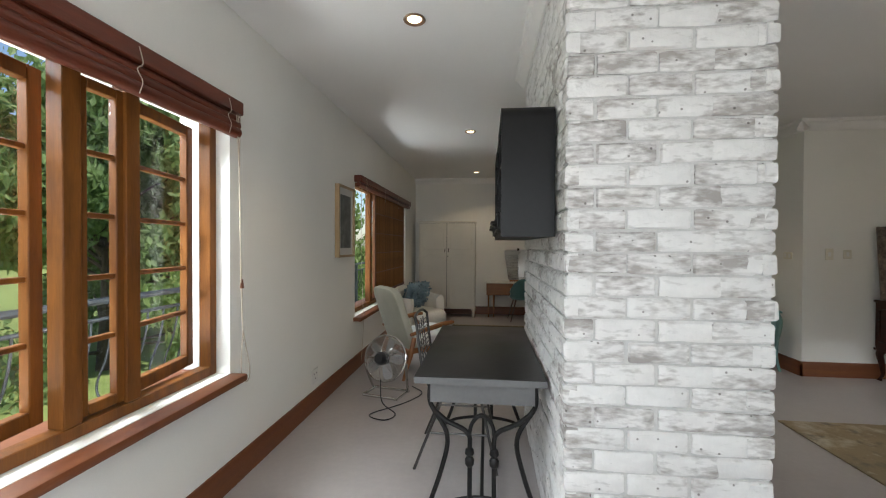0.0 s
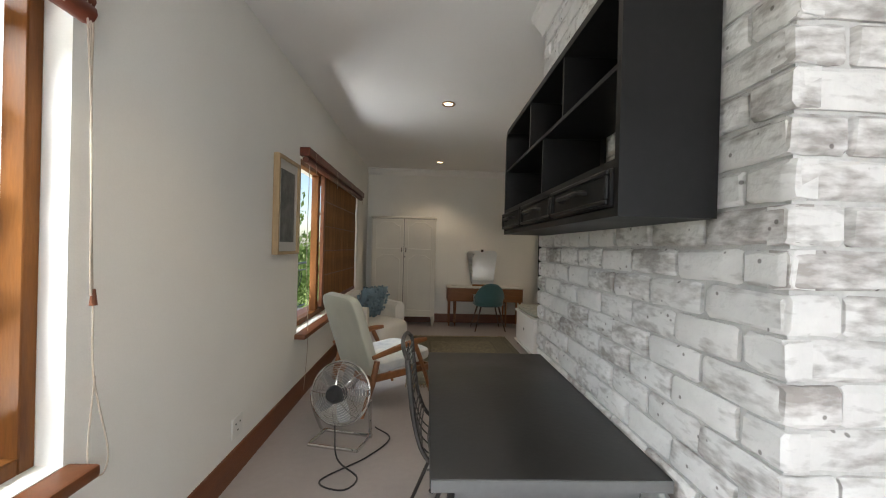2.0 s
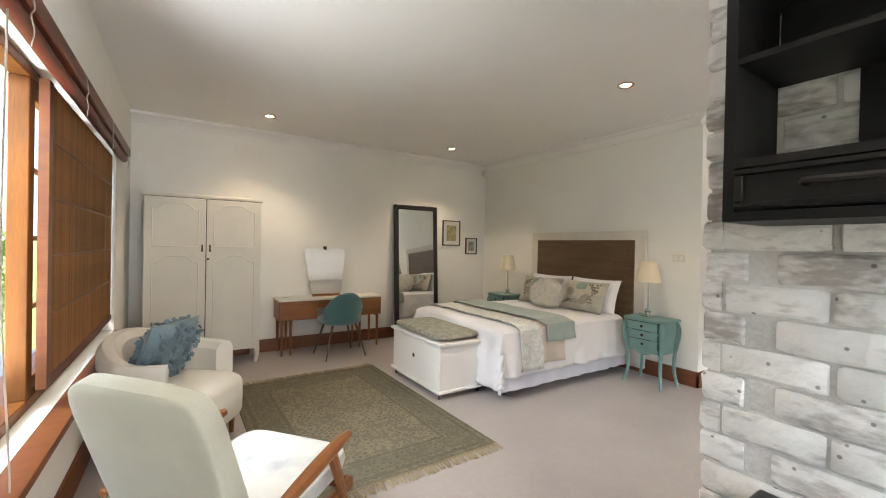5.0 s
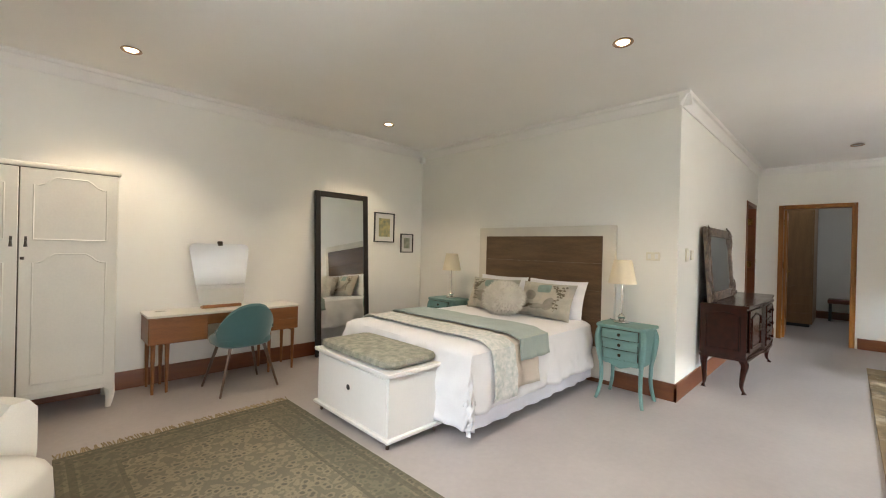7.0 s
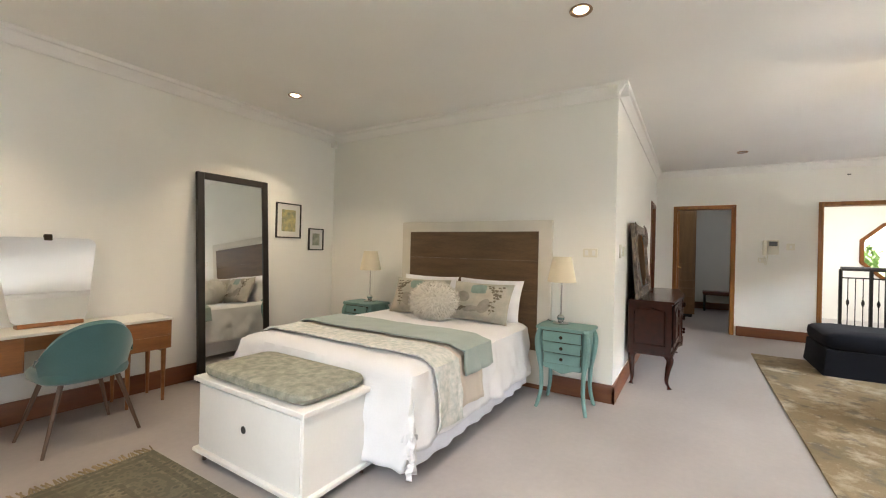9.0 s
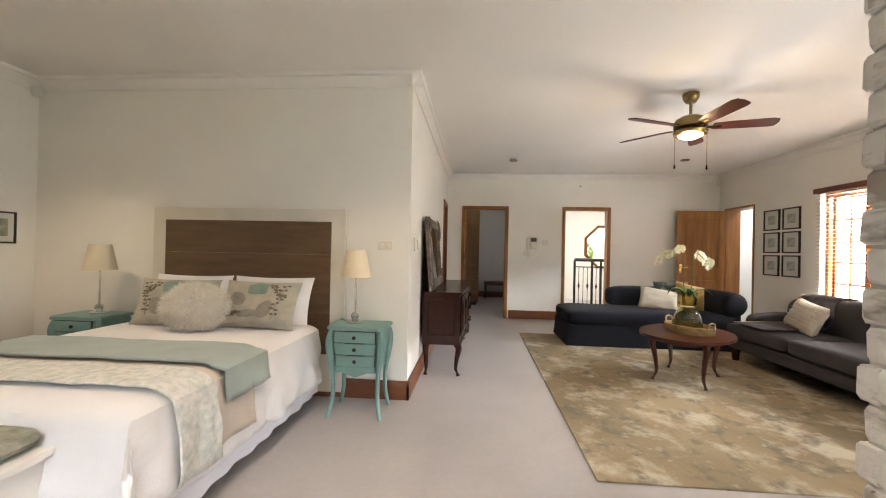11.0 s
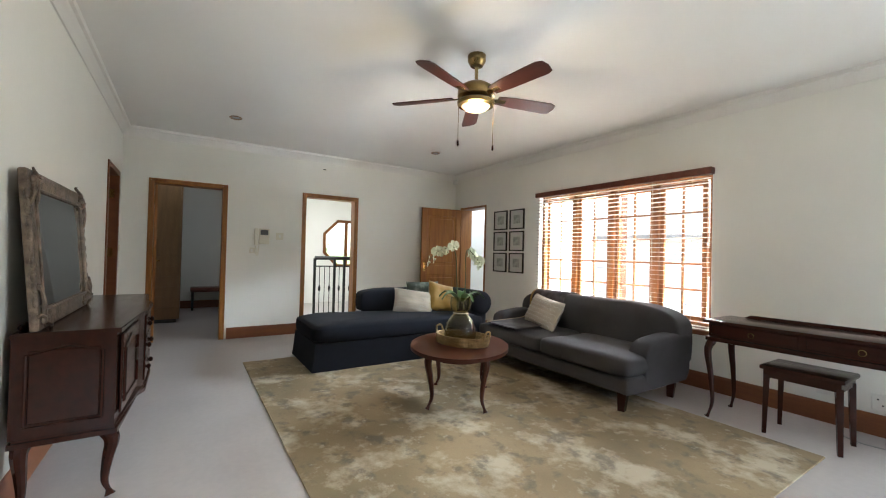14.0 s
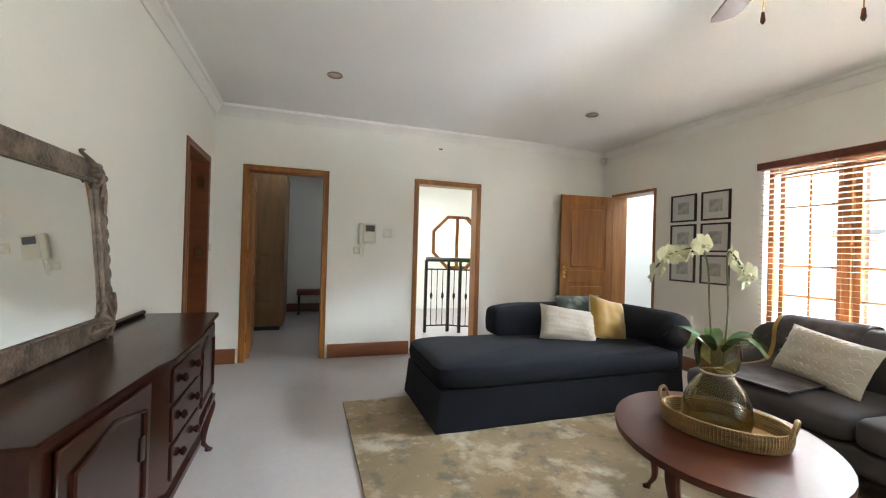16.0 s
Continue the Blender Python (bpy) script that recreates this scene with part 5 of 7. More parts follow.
def draped(x0, x1, y0, y1, ztop, drop_y0, drop_y1, drop_x0, thick, seed, n=64, crease=0.02, bx0=None):
    """A cloth lying over the bed and falling over its edges (y0 side, y1 side, foot)."""
    ex = BX0 - 0.035 if bx0 is None else bx0
    ey0, ey1 = BY0 - 0.035, BY1 + 0.035
    bm = bmesh.new()
    us = [x0 + (x1 - x0) * i / n for i in range(n + 1)]
    ws = [y0 + (y1 - y0) * j / n for j in range(n + 1)]

    def put(a, lo, hi):
        """Arc length a to (position across, fall)."""
        if a < lo:
            return lo - 0.05 * (1 - math.exp(-(lo - a) * 3)), lo - a
        if a > hi:
            return hi + 0.05 * (1 - math.exp(-(a - hi) * 3)), a - hi
        return a, 0.0
    g = {}
    for i, u in enumerate(us):
        for j, v in enumerate(ws):
            x, fx = put(u, ex, 99)
            y, fy = put(v, ey0, ey1)
            f = max(fx, fy) if not (fx and fy) else math.hypot(fx, fy) * 0.82
            soft = 0.035
            edge = min(u - ex if not fx else 9, v - ey0 if not fy else 9, ey1 - v if not fy else 9)
            z = ztop - f
            if f == 0 and edge < 0.1:
                z -= soft * (1 - edge / 0.1) ** 2
            elif f:
                z -= soft
            nz = noise.noise(Vector((u * 3.1 + seed, v * 3.1, seed))) + 0.5 * noise.noise(Vector((u * 8 + seed, v * 8, 0)))
            k = crease * (1 + 2 * min(1, f * 3))
            if fy:
                y += (-1 if v < ey0 else 1) * (thick + abs(nz) * k * 1.2 + 0.010 * math.sin(u * 21 + seed) * min(1, fy * 4))
            if fx:
                x -= thick + abs(nz) * k * 1.2 + 0.010 * math.sin(v * 21 + seed) * min(1, fx * 4)
            if not f:
                z += nz * crease * 0.5
            g[i, j] = bm.verts.new((x, y, z))
    for i in range(n):
        for j in range(n):
            bm.faces.new((g[i, j], g[i + 1, j], g[i + 1, j + 1], g[i, j + 1]))
    return bm


def thicken(ob, t):
    md = ob.modifiers.new("thickness", 'SOLIDIFY')
    md.thickness, md.offset = t, -1
    return ob


duvet = thing("duvet", "white cotton duvet spread over the bed", "duvet", pose(0, 0, 0))
thicken(part("cover", draped(BX0 - 0.53, 3.1, BY0 - 0.42, BY1 + 0.42, 0.625, 0, 0, 0, 0.0, 1.7, 84, 0.018), M_LINENW, duvet), 0.03)
M_THROW1 = mat("grey_green_throw", (0.33, 0.40, 0.37), 0.9, vary=0.06, scale=5, fine=150, bump=0.15, sheen=0.3)
M_THROW2 = mat("patterned_throw", (0.74, 0.73, 0.70), 0.9, vary=0.05, scale=30, fine=90, bump=0.05, color2=(0.47, 0.52, 0.50), mix=0.45)
M_THROW3 = mat("beige_throw", (0.66, 0.58, 0.50), 0.9, vary=0.05, scale=5, fine=150, bump=0.1)
t3 = thing("beige_throw", "beige blanket folded across the bed", "blanket", pose(0, 0, 0))
thicken(part("cloth", draped(1.62, 2.12, BY0 - 0.36, BY1 + 0.28, 0.641, 0, 0, 0, 0.014, 1.7, 60, 0.018), M_THROW3, t3), 0.012)
t2 = thing("patterned_throw", "white and grey patterned blanket across the bed", "blanket", pose(0, 0, 0))
thicken(part("cloth", draped(1.56, 1.82, BY0 - 0.41, BY1 + 0.26, 0.655, 0, 0, 0, 0.027, 1.7, 60, 0.018), M_THROW2, t2), 0.01)
t1 = thing("grey_green_throw", "grey-green blanket with a dark edge across the bed", "blanket", pose(0, 0, 0))
thicken(part("cloth", draped(1.88, 2.26, BY0 - 0.19, BY1 + 0.2, 0.668, 0, 0, 0, 0.040, 1.7, 60, 0.018), M_THROW1, t1), 0.012)

M_BIRD = mat("linen_print", (0.52, 0.48, 0.40), 0.9, vary=0.08, scale=9, fine=130, bump=0.1, color2=(0.33, 0.34, 0.30), mix=0.42)
M_FUR = mat("white_fur", (0.80, 0.77, 0.70), 0.9, vary=0.06, scale=10, fine=120, bump=0.2, sheen=0.5)


def pillow(name, label, x, y, z, w, h, d, mt, tilt, yaw=0, seed=0):
    p = thing(name, label, "pillow", pose(x, y, z, 0, 0, -90 + yaw) @ pose(0, 0, 0, tilt))
    part("cover", pillow_mesh(w, h, d, seed), mt, p)
    return p


pillow("pillow", "white cotton pillow against the headboard", 3.10, 5.50, 0.79, 0.66, 0.42, 0.16, M_LINENW, -18, 0, 1)
pillow("pillow", "white cotton pillow against the headboard", 3.10, 6.18, 0.79, 0.66, 0.42, 0.16, M_LINENW, -18, 0, 2)
M_STAMP = mat("faded_teal_ink", (0.27, 0.37, 0.33), 0.9, vary=0.1, scale=20, fine=150, bump=0.05)
M_SEPIA = mat("sepia_ink", (0.21, 0.18, 0.13), 0.9, vary=0.15, scale=20, fine=150, bump=0.05)
M_PALEINK = mat("grey_ink", (0.36, 0.34, 0.29), 0.9, vary=0.12, scale=20, fine=150, bump=0.05)


def on_pillow(u, v, w, h, d, seed):
    """A spot on the pillow's front, a hair above the cloth."""
    t = (max(0, (1 - u ** 4) * (1 - v ** 4))) ** 0.55
    y = -d / 2 * t * (1 + 0.22 * noise.noise(Vector((u * 2.3 + seed, v * 2.3, -1))))
    return Vector((u * w / 2 * (1 - 0.06 * (1 - v * v) * abs(u)), y - 0.003, v * h / 2 * (1 - 0.06 * (1 - u * u) * abs(v))))


def ink(bm, cu, cv, ru, rv, turn, w, h, d, seed, n=12, square=2.0):
    """A printed patch of rounded outline that follows the pillow's swell."""
    def at(a, f):
        c, q = math.cos(a), math.sin(a)
        x, y = math.copysign(abs(c) ** (2 / square), c) * ru * f, math.copysign(abs(q) ** (2 / square), q) * rv * f
        return on_pillow(cu + x * math.cos(turn) - y * math.sin(turn), cv + x * math.sin(turn) + y * math.cos(turn), w, h, d, seed)
    mid = bm.verts.new(on_pillow(cu, cv, w, h, d, seed))
    rows = [[bm.verts.new(at(2 * math.pi * k / n, f)) for k in range(n)] for f in (0.5, 1.0)]
    for k in range(n):
        bm.faces.new((mid, rows[0][k], rows[0][(k + 1) % n]))
        bm.faces.new((rows[0][k], rows[1][k], rows[1][(k + 1) % n], rows[0][(k + 1) % n]))


def bird_print(p, seed, flip):
    w, h, d = 0.62, 0.37, 0.15
    bm = bmesh.new()
    ink(bm, 0.02 * flip, 0.55, 0.26, 0.24, 0.05, w, h, d, seed, 20, 6)
    part("stamp_print", bm, M_STAMP, p)
    bm = bmesh.new()
    for cu, cv, ru, rv, a in ((-0.45, 0.1, 0.22, 0.3, 0.5), (0.3, -0.3, 0.2, 0.38, -0.2), (-0.1, -0.5, 0.3, 0.16, 0.2)):
        ink(bm, cu * flip, cv, ru, rv, a * flip, w, h, d, seed, 16)
    part("bird_print", bm, M_PALEINK, p)
    bm = bmesh.new()
    rnd = random.Random(seed)
    for u0, v0, du, dv in ((0.5, -0.7, 0.25, 1.35), (0.72, 0.1, -0.3, 0.55), (-0.85, -0.75, 0.5, 0.25)):
        pts = [(u0 + du * k / 7 + 0.03 * math.sin(k * 1.7), v0 + dv * k / 7) for k in range(8)]
        tube(bm, [on_pillow(u * flip, v, w, h, d, seed) for u, v in pts], 0.0018, 4)
        for u, v in pts[1:]:
            for sd in (-1, 1):
                ink(bm, (u + sd * 0.055) * flip, v + 0.05 + rnd.uniform(-0.04, 0.04), 0.05, 0.045, rnd.uniform(0, 3), w, h, d, seed, 8)
    tagged(part("branch_print", bm, M_SEPIA, p), kind="stuff")


bird_print(pillow("printed_pillow", "beige linen pillow with a bird print", 2.93, 5.50, 0.795, 0.62, 0.37, 0.15, M_BIRD, -24, -4, 3), 3, 1)
bird_print(pillow("printed_pillow", "beige linen pillow with a leaf print", 2.93, 6.16, 0.795, 0.62, 0.37, 0.15, M_BIRD, -24, 4, 4), 4, -1)
fur = thing("fur_cushion", "fluffy white fur cushion in front of the pillows", "cushion", pose(2.72, 5.86, 0.80, 0, 20, 0))
part("core", puff(bmesh.new(), 0.20, 0.46, 0.33, (0, 0, 0), 2.2, 24, 14), M_FUR, fur)
rf = random.Random(6)
vs, fs = [], []
for i in range(4200):
    d = Vector((rf.gauss(0, 1), rf.gauss(0, 1), rf.gauss(0, 1))).normalized()
    p = Vector((d.x * 0.1, d.y * 0.225, d.z * 0.16))
    t = d.orthogonal().normalized()
    t = Matrix.Rotation(rf.uniform(0, 6.28), 3, d) @ t
    e = p + d * rf.uniform(0.025, 0.05) + t.cross(d) * rf.uniform(-0.018, 0.018) + Vector((0, 0, -0.008))
    k = len(vs)
    vs += [tuple(p + t * 0.003), tuple(p - t * 0.003), tuple(e)]
    fs.append((k, k + 1, k + 2))
me = bpy.data.meshes.new("fur")
me.from_pydata(vs, [], fs)
me.materials.append(M_FUR)
ob = tagged(new("fur", me), kind="stuff")
ob.parent = fur

ch = thing("blanket_chest", "white painted chest with a patterned seat pad", "chest", pose(0, 0, 0))
part("body", bx(0.93, 5.40, 0.075, 1.365, 6.31, 0.465, bev=0.003), M_TRIM, ch)
part("front_panel", bx(0.922, 5.415, 0.10, 0.93, 6.295, 0.45, bev=0.002), M_TRIM, ch)
part("plinth", bx(0.905, 5.375, 0.055, 1.385, 6.335, 0.078, bev=0.004), M_TRIM, ch)
part("lid", bx(0.905, 5.375, 0.465, 1.385, 6.335, 0.492, bev=0.004), M_TRIM, ch)
part("finger_hole", tb([(0.9195, 5.86, 0.29), (0.9225, 5.86, 0.29)], 0.02, 16), M_BLACK, ch)
for x in (0.95, 1.36):
    for y in (5.43, 6.28):
        part("foot", tb([(x, y, 0), (x, y, 0.06)], 0.011, 8), M_DARKMETAL, ch)
M_PAD = mat("dotted_pad", (0.40, 0.39, 0.32), 0.9, vary=0.15, scale=22, fine=120, bump=0.15, color2=(0.22, 0.23, 0.19))
sp = thing("seat_pad", "grey-green patterned pad lying on the chest", "cushion", pose(1.15, 5.855, 0.530))
part("pad", puff(bmesh.new(), 0.46, 0.90, 0.075, (0, 0, 0), 9, 36, 10, 0.01, 1, 4), M_PAD, sp)

M_TURQ = mat("turquoise_paint", (0.19, 0.34, 0.315), 0.55, vary=0.07, scale=6, fine=60, bump=0.06)


def nightstand(x, y):
    n = thing("nightstand", "turquoise painted nightstand with three drawers and curved legs", "nightstand", pose(x, y, 0, 0, 0, -90), "nightstands beside the bed")
    # local: faces -y; the sides swell outwards and draw in again towards the feet
    def outline(w, d, serp):
        pts = [(-w, 0.15), (-w - 0.004, 0.0), (-w, -d + 0.03)]
        pts += [(-w + 2 * w * i / 12, -d - serp * math.cos(math.pi * (i / 12 - 0.5) * 3) * -0.5 - 0.004) for i in range(1, 12)]
        return pts + [(w, -d + 0.03), (w + 0.004, 0.0), (w, 0.15)]
    part("top", slab(bmesh.new(), outline(0.213, 0.172, 0.016), 0.638, 0.662, 0.007), M_TURQ, n)
    rows = [(0.325, 0.163, 0.125), (0.38, 0.166, 0.13), (0.45, 0.173, 0.138), (0.52, 0.183, 0.146), (0.58, 0.187, 0.148), (0.638, 0.18, 0.142)]
    part("body", ring_sweep(bmesh.new(), [[Vector((x, y, z)) for x, y in outline(w, d, 0.008)] for z, w, d in rows]), M_TURQ, n)
    for i in range(3):
        z = 0.372 + i * 0.088
        d0 = 0.130 + 0.009 * i
        d = part("drawer", bx(-0.142 - 0.004 * i, -d0 - 0.022, z, 0.142 + 0.004 * i, -d0 + 0.03, z + 0.079, bev=0.005, seg=2), M_TURQ, n)
        part("drawer_gap", bx(-0.146 - 0.004 * i, -d0 - 0.013, z - 0.004, 0.146 + 0.004 * i, -d0 + 0.03, z + 0.083), M_KNOB, d, "dark gap round the drawer")
        part("knob", lathe(bmesh.new(), [(0.004, 0), (0.012, 0.004), (0.014, 0.014), (0.006, 0.019)], 10), M_KNOB, d, "dark round knob", pose(0, -d0 - 0.021, z + 0.04, 90))
    for sx in (-1, 1):
        for yb, sy in ((-0.125, -1), (0.125, 0.5)):
            part("leg", tb(curve([(sx * 0.178, yb - 0.005, 0.635), (sx * 0.192, yb + sy * 0.022, 0.55), (sx * 0.182, yb + sy * 0.012, 0.42), (sx * 0.168, yb, 0.30), (sx * 0.166, yb, 0.15), (sx * 0.186, yb + sy * 0.025, 0.035), (sx * 0.197, yb + sy * 0.04, 0.0)], 5), 0.02, 8, [0.021 + 0.009 * math.sin(min(1, i / 14) * math.pi) - 0.00025 * i for i in range(31)]), M_TURQ, n)
    pts = [(-0.15, 0.375), (0.15, 0.375)] + [(0.15 - 0.3 * i / 16, 0.318 - 0.022 * math.sin(i / 16 * math.pi) ** 2 + 0.02 * abs(math.cos(i / 16 * math.pi))) for i in range(17)]
    part("apron", ring_sweep(bmesh.new(), [[Vector((x, y, z)) for x, z in pts] for y in (-0.143, -0.125)]), M_TURQ, n)


M_SHADE = mat("cream_lampshade", (0.72, 0.64, 0.48), 0.8, vary=0.03, scale=5, fine=200, bump=0.05)


def table_lamp(x, y):
    l = thing("table_lamp", "slim chrome table lamp with a cream shade", "lamp", pose(x, y, 0.662), "table lamps beside the bed")
    part("base", lathe(bmesh.new(), [(0.065, 0), (0.066, 0.008), (0.05, 0.016), (0.02, 0.022), (0.03, 0.04), (0.032, 0.055), (0.02, 0.072), (0.008, 0.08), (0.007, 0.34), (0.012, 0.345), (0.012, 0.37)], 20), M_CHROME, l)
    bm = bmesh.new()
    ring_sweep(bm, [[Vector((r * math.cos(a), r * math.sin(a), h)) for a in [2 * math.pi * k / 28 for k in range(28)]] for r, h in ((0.118, 0.35), (0.075, 0.56), (0.071, 0.56), (0.114, 0.35), (0.118, 0.35))], cap=False)
    part("shade", bm, M_SHADE, l)


for x, y in ((3.03, 4.745), (3.03, 6.95)):
    nightstand(x, y)
    table_lamp(x + 0.03, y + (0.06 if y < 6 else -0.02))
lc = thing("lamp_cord", "black lamp cord hanging behind the nightstand", "cable", pose(0, 0, 0))
part("wire", tb(curve([(3.1, 4.9, 0.668), (3.14, 4.94, 0.672), (3.2, 4.96, 0.62), (3.23, 4.955, 0.5), (3.25, 4.94, 0.3)], 5), 0.003, 5), M_BLACK, lc)


def rug_material(name, field, dark, border, size, cell):
    """Faded carpet: a field of small motifs inside darker border bands."""
    m = mat(name, field, 0.95, vary=0.1, scale=3, fine=220, bump=0.35, spec=0.1)
    N, L = m.node_tree.nodes, m.node_tree.links
    b = N["Principled BSDF"]
    base = b.inputs["Base Color"].links[0].from_socket
    tc = N.new("ShaderNodeTexCoord")
    v = N.new("ShaderNodeTexVoronoi")
    v.inputs["Scale"].default_value = cell
    nz = N.new("ShaderNodeTexNoise")
    nz.inputs["Scale"].default_value, nz.inputs["Detail"].default_value = cell * 1.3, 4
    L.new(tc.outputs["Object"], v.inputs[0]), L.new(tc.outputs["Object"], nz.inputs[0])
    md = N.new("ShaderNodeMath")
    md.operation = 'MULTIPLY'
    L.new(v.outputs["Distance"], md.inputs[0]), L.new(nz.outputs[0], md.inputs[1])
    rp_ = N.new("ShaderNodeValToRGB")
    for pos, col in ((0.10, 0.75), (0.16, 0.1), (0.24, 0.0), (0.30, 0.5)):
        e = rp_.color_ramp.elements.new(pos)
        e.color = (col, col, col, 1)
    rp_.color_ramp.elements[0].color, rp_.color_ramp.elements[-1].color = (0.8, 0.8, 0.8, 1), (0.3, 0.3, 0.3, 1)
    L.new(md.outputs[0], rp_.inputs[0])
    mx = N.new("ShaderNodeMixRGB")
    L.new(rp_.outputs[0], mx.inputs[0]), L.new(base, mx.inputs[1])
    mx.inputs[2].default_value = (*dark, 1)
    # border bands by distance from the edge
    sep = N.new("ShaderNodeSeparateXYZ")
    L.new(tc.outputs["Object"], sep.inputs[0])
    ds = []
    for i in (0, 1):
        a = N.new("ShaderNodeMath")
        a.operation = 'ABSOLUTE'
        s = N.new("ShaderNodeMath")
        s.operation = 'SUBTRACT'
        s.inputs[0].default_value = size[i] / 2
        L.new(sep.outputs[i], a.inputs[0]), L.new(a.outputs[0], s.inputs[1])
        ds.append(s)
    mn = N.new("ShaderNodeMath")
    mn.operation = 'MINIMUM'
    L.new(ds[0].outputs[0], mn.inputs[0]), L.new(ds[1].outputs[0], mn.inputs[1])
    band = N.new("ShaderNodeValToRGB")
    band.color_ramp.interpolation = 'CONSTANT'
    els = band.color_ramp.elements
    els[0].position, els[0].color = 0.0, (0.55, 0.55, 0.55, 1)
    els[1].position, els[1].color = 0.03, (0.2, 0.2, 0.2, 1)
    for pos, col in ((0.05, 0.75), (0.085, 0.25), (0.10, 0.5), (0.24, 0.25), (0.255, 0.75), (0.28, 0.0)):
        els.new(pos).color = (col, col, col, 1)
    L.new(mn.outputs[0], band.inputs[0])
    mx2 = N.new("ShaderNodeMixRGB")
    mx2.inputs[2].default_value = (*border, 1)
    L.new(band.outputs[0], mx2.inputs[0]), L.new(mx.outputs[0], mx2.inputs[1])
    L.new(mx2.outputs[0], b.inputs["Base Color"])
    return m


RW, RL = 1.40, 2.07
rug = thing("persian_rug", "faded grey-green persian rug with a fringed edge", "rug", pose(0.15, 5.585, 0, 0, 0, 1))
part("carpet", bx(-RW / 2, -RL / 2, 0.0, RW / 2, RL / 2, 0.009, bev=0.003), rug_material("persian_pile", (0.27, 0.235, 0.165), (0.075, 0.075, 0.06), (0.11, 0.105, 0.075), (RW, RL), 22), rug)
M_FRINGE = mat("rug_fringe", (0.42, 0.33, 0.20), 0.95, vary=0.2, bump=0.1)
for s in (-1, 1):
    bm = bmesh.new()
    for i in range(110):
        x = -RW / 2 + RW * (i + 0.5) / 110
        e = rp.uniform(-0.02, 0.02)
        tube(bm, [(x, s * (RL / 2 - 0.01), 0.008), (x + e * 0.5, s * (RL / 2 + 0.03), 0.006), (x + e, s * (RL / 2 + 0.06 + rp.uniform(0, 0.02)), 0.004)], 0.0045, 4)
    tagged(part("fringe", bm, M_FRINGE, rug), kind="stuff")

# ---- living area ----
M_MAHOG = mat("mahogany", (0.040, 0.0105, 0.006), 0.2, spec=0.28, vary=0.08, scale=4, fine=40, bump=0.03, stretch=(0.7, 5, 5), color2=(0.028, 0.009, 0.006))
M_TABLE = mat("mahogany_table", (0.065, 0.018, 0.010), 0.28, spec=0.25, vary=0.05, scale=4, fine=40, bump=0.02, color2=(0.058, 0.0165, 0.0095))

M_TABLE.node_tree.links.remove(M_TABLE.node_tree.nodes["Principled BSDF"].inputs["Roughness"].links[0])
M_TABLE.node_tree.nodes["Principled BSDF"].inputs["Roughness"].default_value = 0.3


def cabriole(x, y, z, sx, sy, r=0.024, n=6):
    """A curved leg that swells outwards at the knee and ends in a pad foot."""
    pts = curve([(x, y, z), (x + sx * 0.022, y + sy * 0.022, z * 0.86), (x + sx * 0.006, y + sy * 0.006, z * 0.55), (x - sx * 0.004, y - sy * 0.004, z * 0.22), (x + sx * 0.014, y + sy * 0.014, 0.025), (x + sx * 0.022, y + sy * 0.022, 0.0)], n)
    m = len(pts)
    return tb(pts, r, 9, [r * (1.15 if i < 3 else (1.1 - 0.75 * min(1, (i - 3) / (m * 0.62)))) if i < m - n else r * (0.42 + 0.4 * (i - m + n) / n) for i in range(m)])


sb = thing("sideboard", "dark mahogany sideboard with carved doors and cabriole legs", "sideboard", pose(3.97, 4.40, 0) @ Matrix.Diagonal((1, 1, 0.943, 1)))
# local: x along the wall, front at -y
SL, SD = 1.71, 0.40
bow = [(0, 0), (SL, 0), (SL, -SD + 0.03), (SL * 0.68, -SD), (SL * 0.63, -SD - 0.035), (SL * 0.37, -SD - 0.035), (SL * 0.32, -SD), (0, -SD + 0.03)]
part("top", slab(bmesh.new(), [(x + (-0.02 if x < 0.1 else 0.02 if x > SL - 0.1 else 0), y - (0.02 if y < -0.1 else 0)) for x, y in bow], 0.845, 0.87, 0.006), M_MAHOG, sb)
part("carcass", slab(bmesh.new(), bow, 0.36, 0.845), M_MAHOG, sb)
part("base_moulding", slab(bmesh.new(), [(x + (-0.015 if x < 0.1 else 0.015 if x > SL - 0.1 else 0), y - (0.015 if y < -0.1 else 0)) for x, y in bow], 0.325, 0.362, 0.012), M_MAHOG, sb)
part("back_rail", bx(0.05, -0.03, 0.871, SL - 0.02, -0.005, 0.90, bev=0.01), M_MAHOG, sb)
for s, x in ((0, -0.006), (1, SL - 0.001)):
    pnl = part("side_panel", bx(x, -SD + 0.09, 0.43, x + 0.007, -0.06, 0.78, bev=0.003), M_MAHOG, sb)
    part("moulding", tb([(x + 0.003, -SD + 0.08, 0.42), (x + 0.003, -SD + 0.08, 0.76), (x + 0.003, -SD / 2, 0.80), (x + 0.003, -0.05, 0.76), (x + 0.003, -0.05, 0.42), (x + 0.003, -SD + 0.08, 0.42)], 0.008, 6), M_MAHOG, pnl)
for i in range(3):
    z = 0.39 + 0.15 * i
    d = part("drawer", bx(SL * 0.385, -SD - 0.045, z, SL * 0.615, -SD - 0.034, z + 0.135, bev=0.004), M_MAHOG, sb)
    for dx in (-0.1, 0.1):
        part("knob", lathe(bmesh.new(), [(0.006, 0), (0.016, 0.006), (0.018, 0.018), (0.008, 0.024)], 10), M_MAHOG, d, "", pose(SL / 2 + dx, -SD - 0.045, z + 0.07, 90))
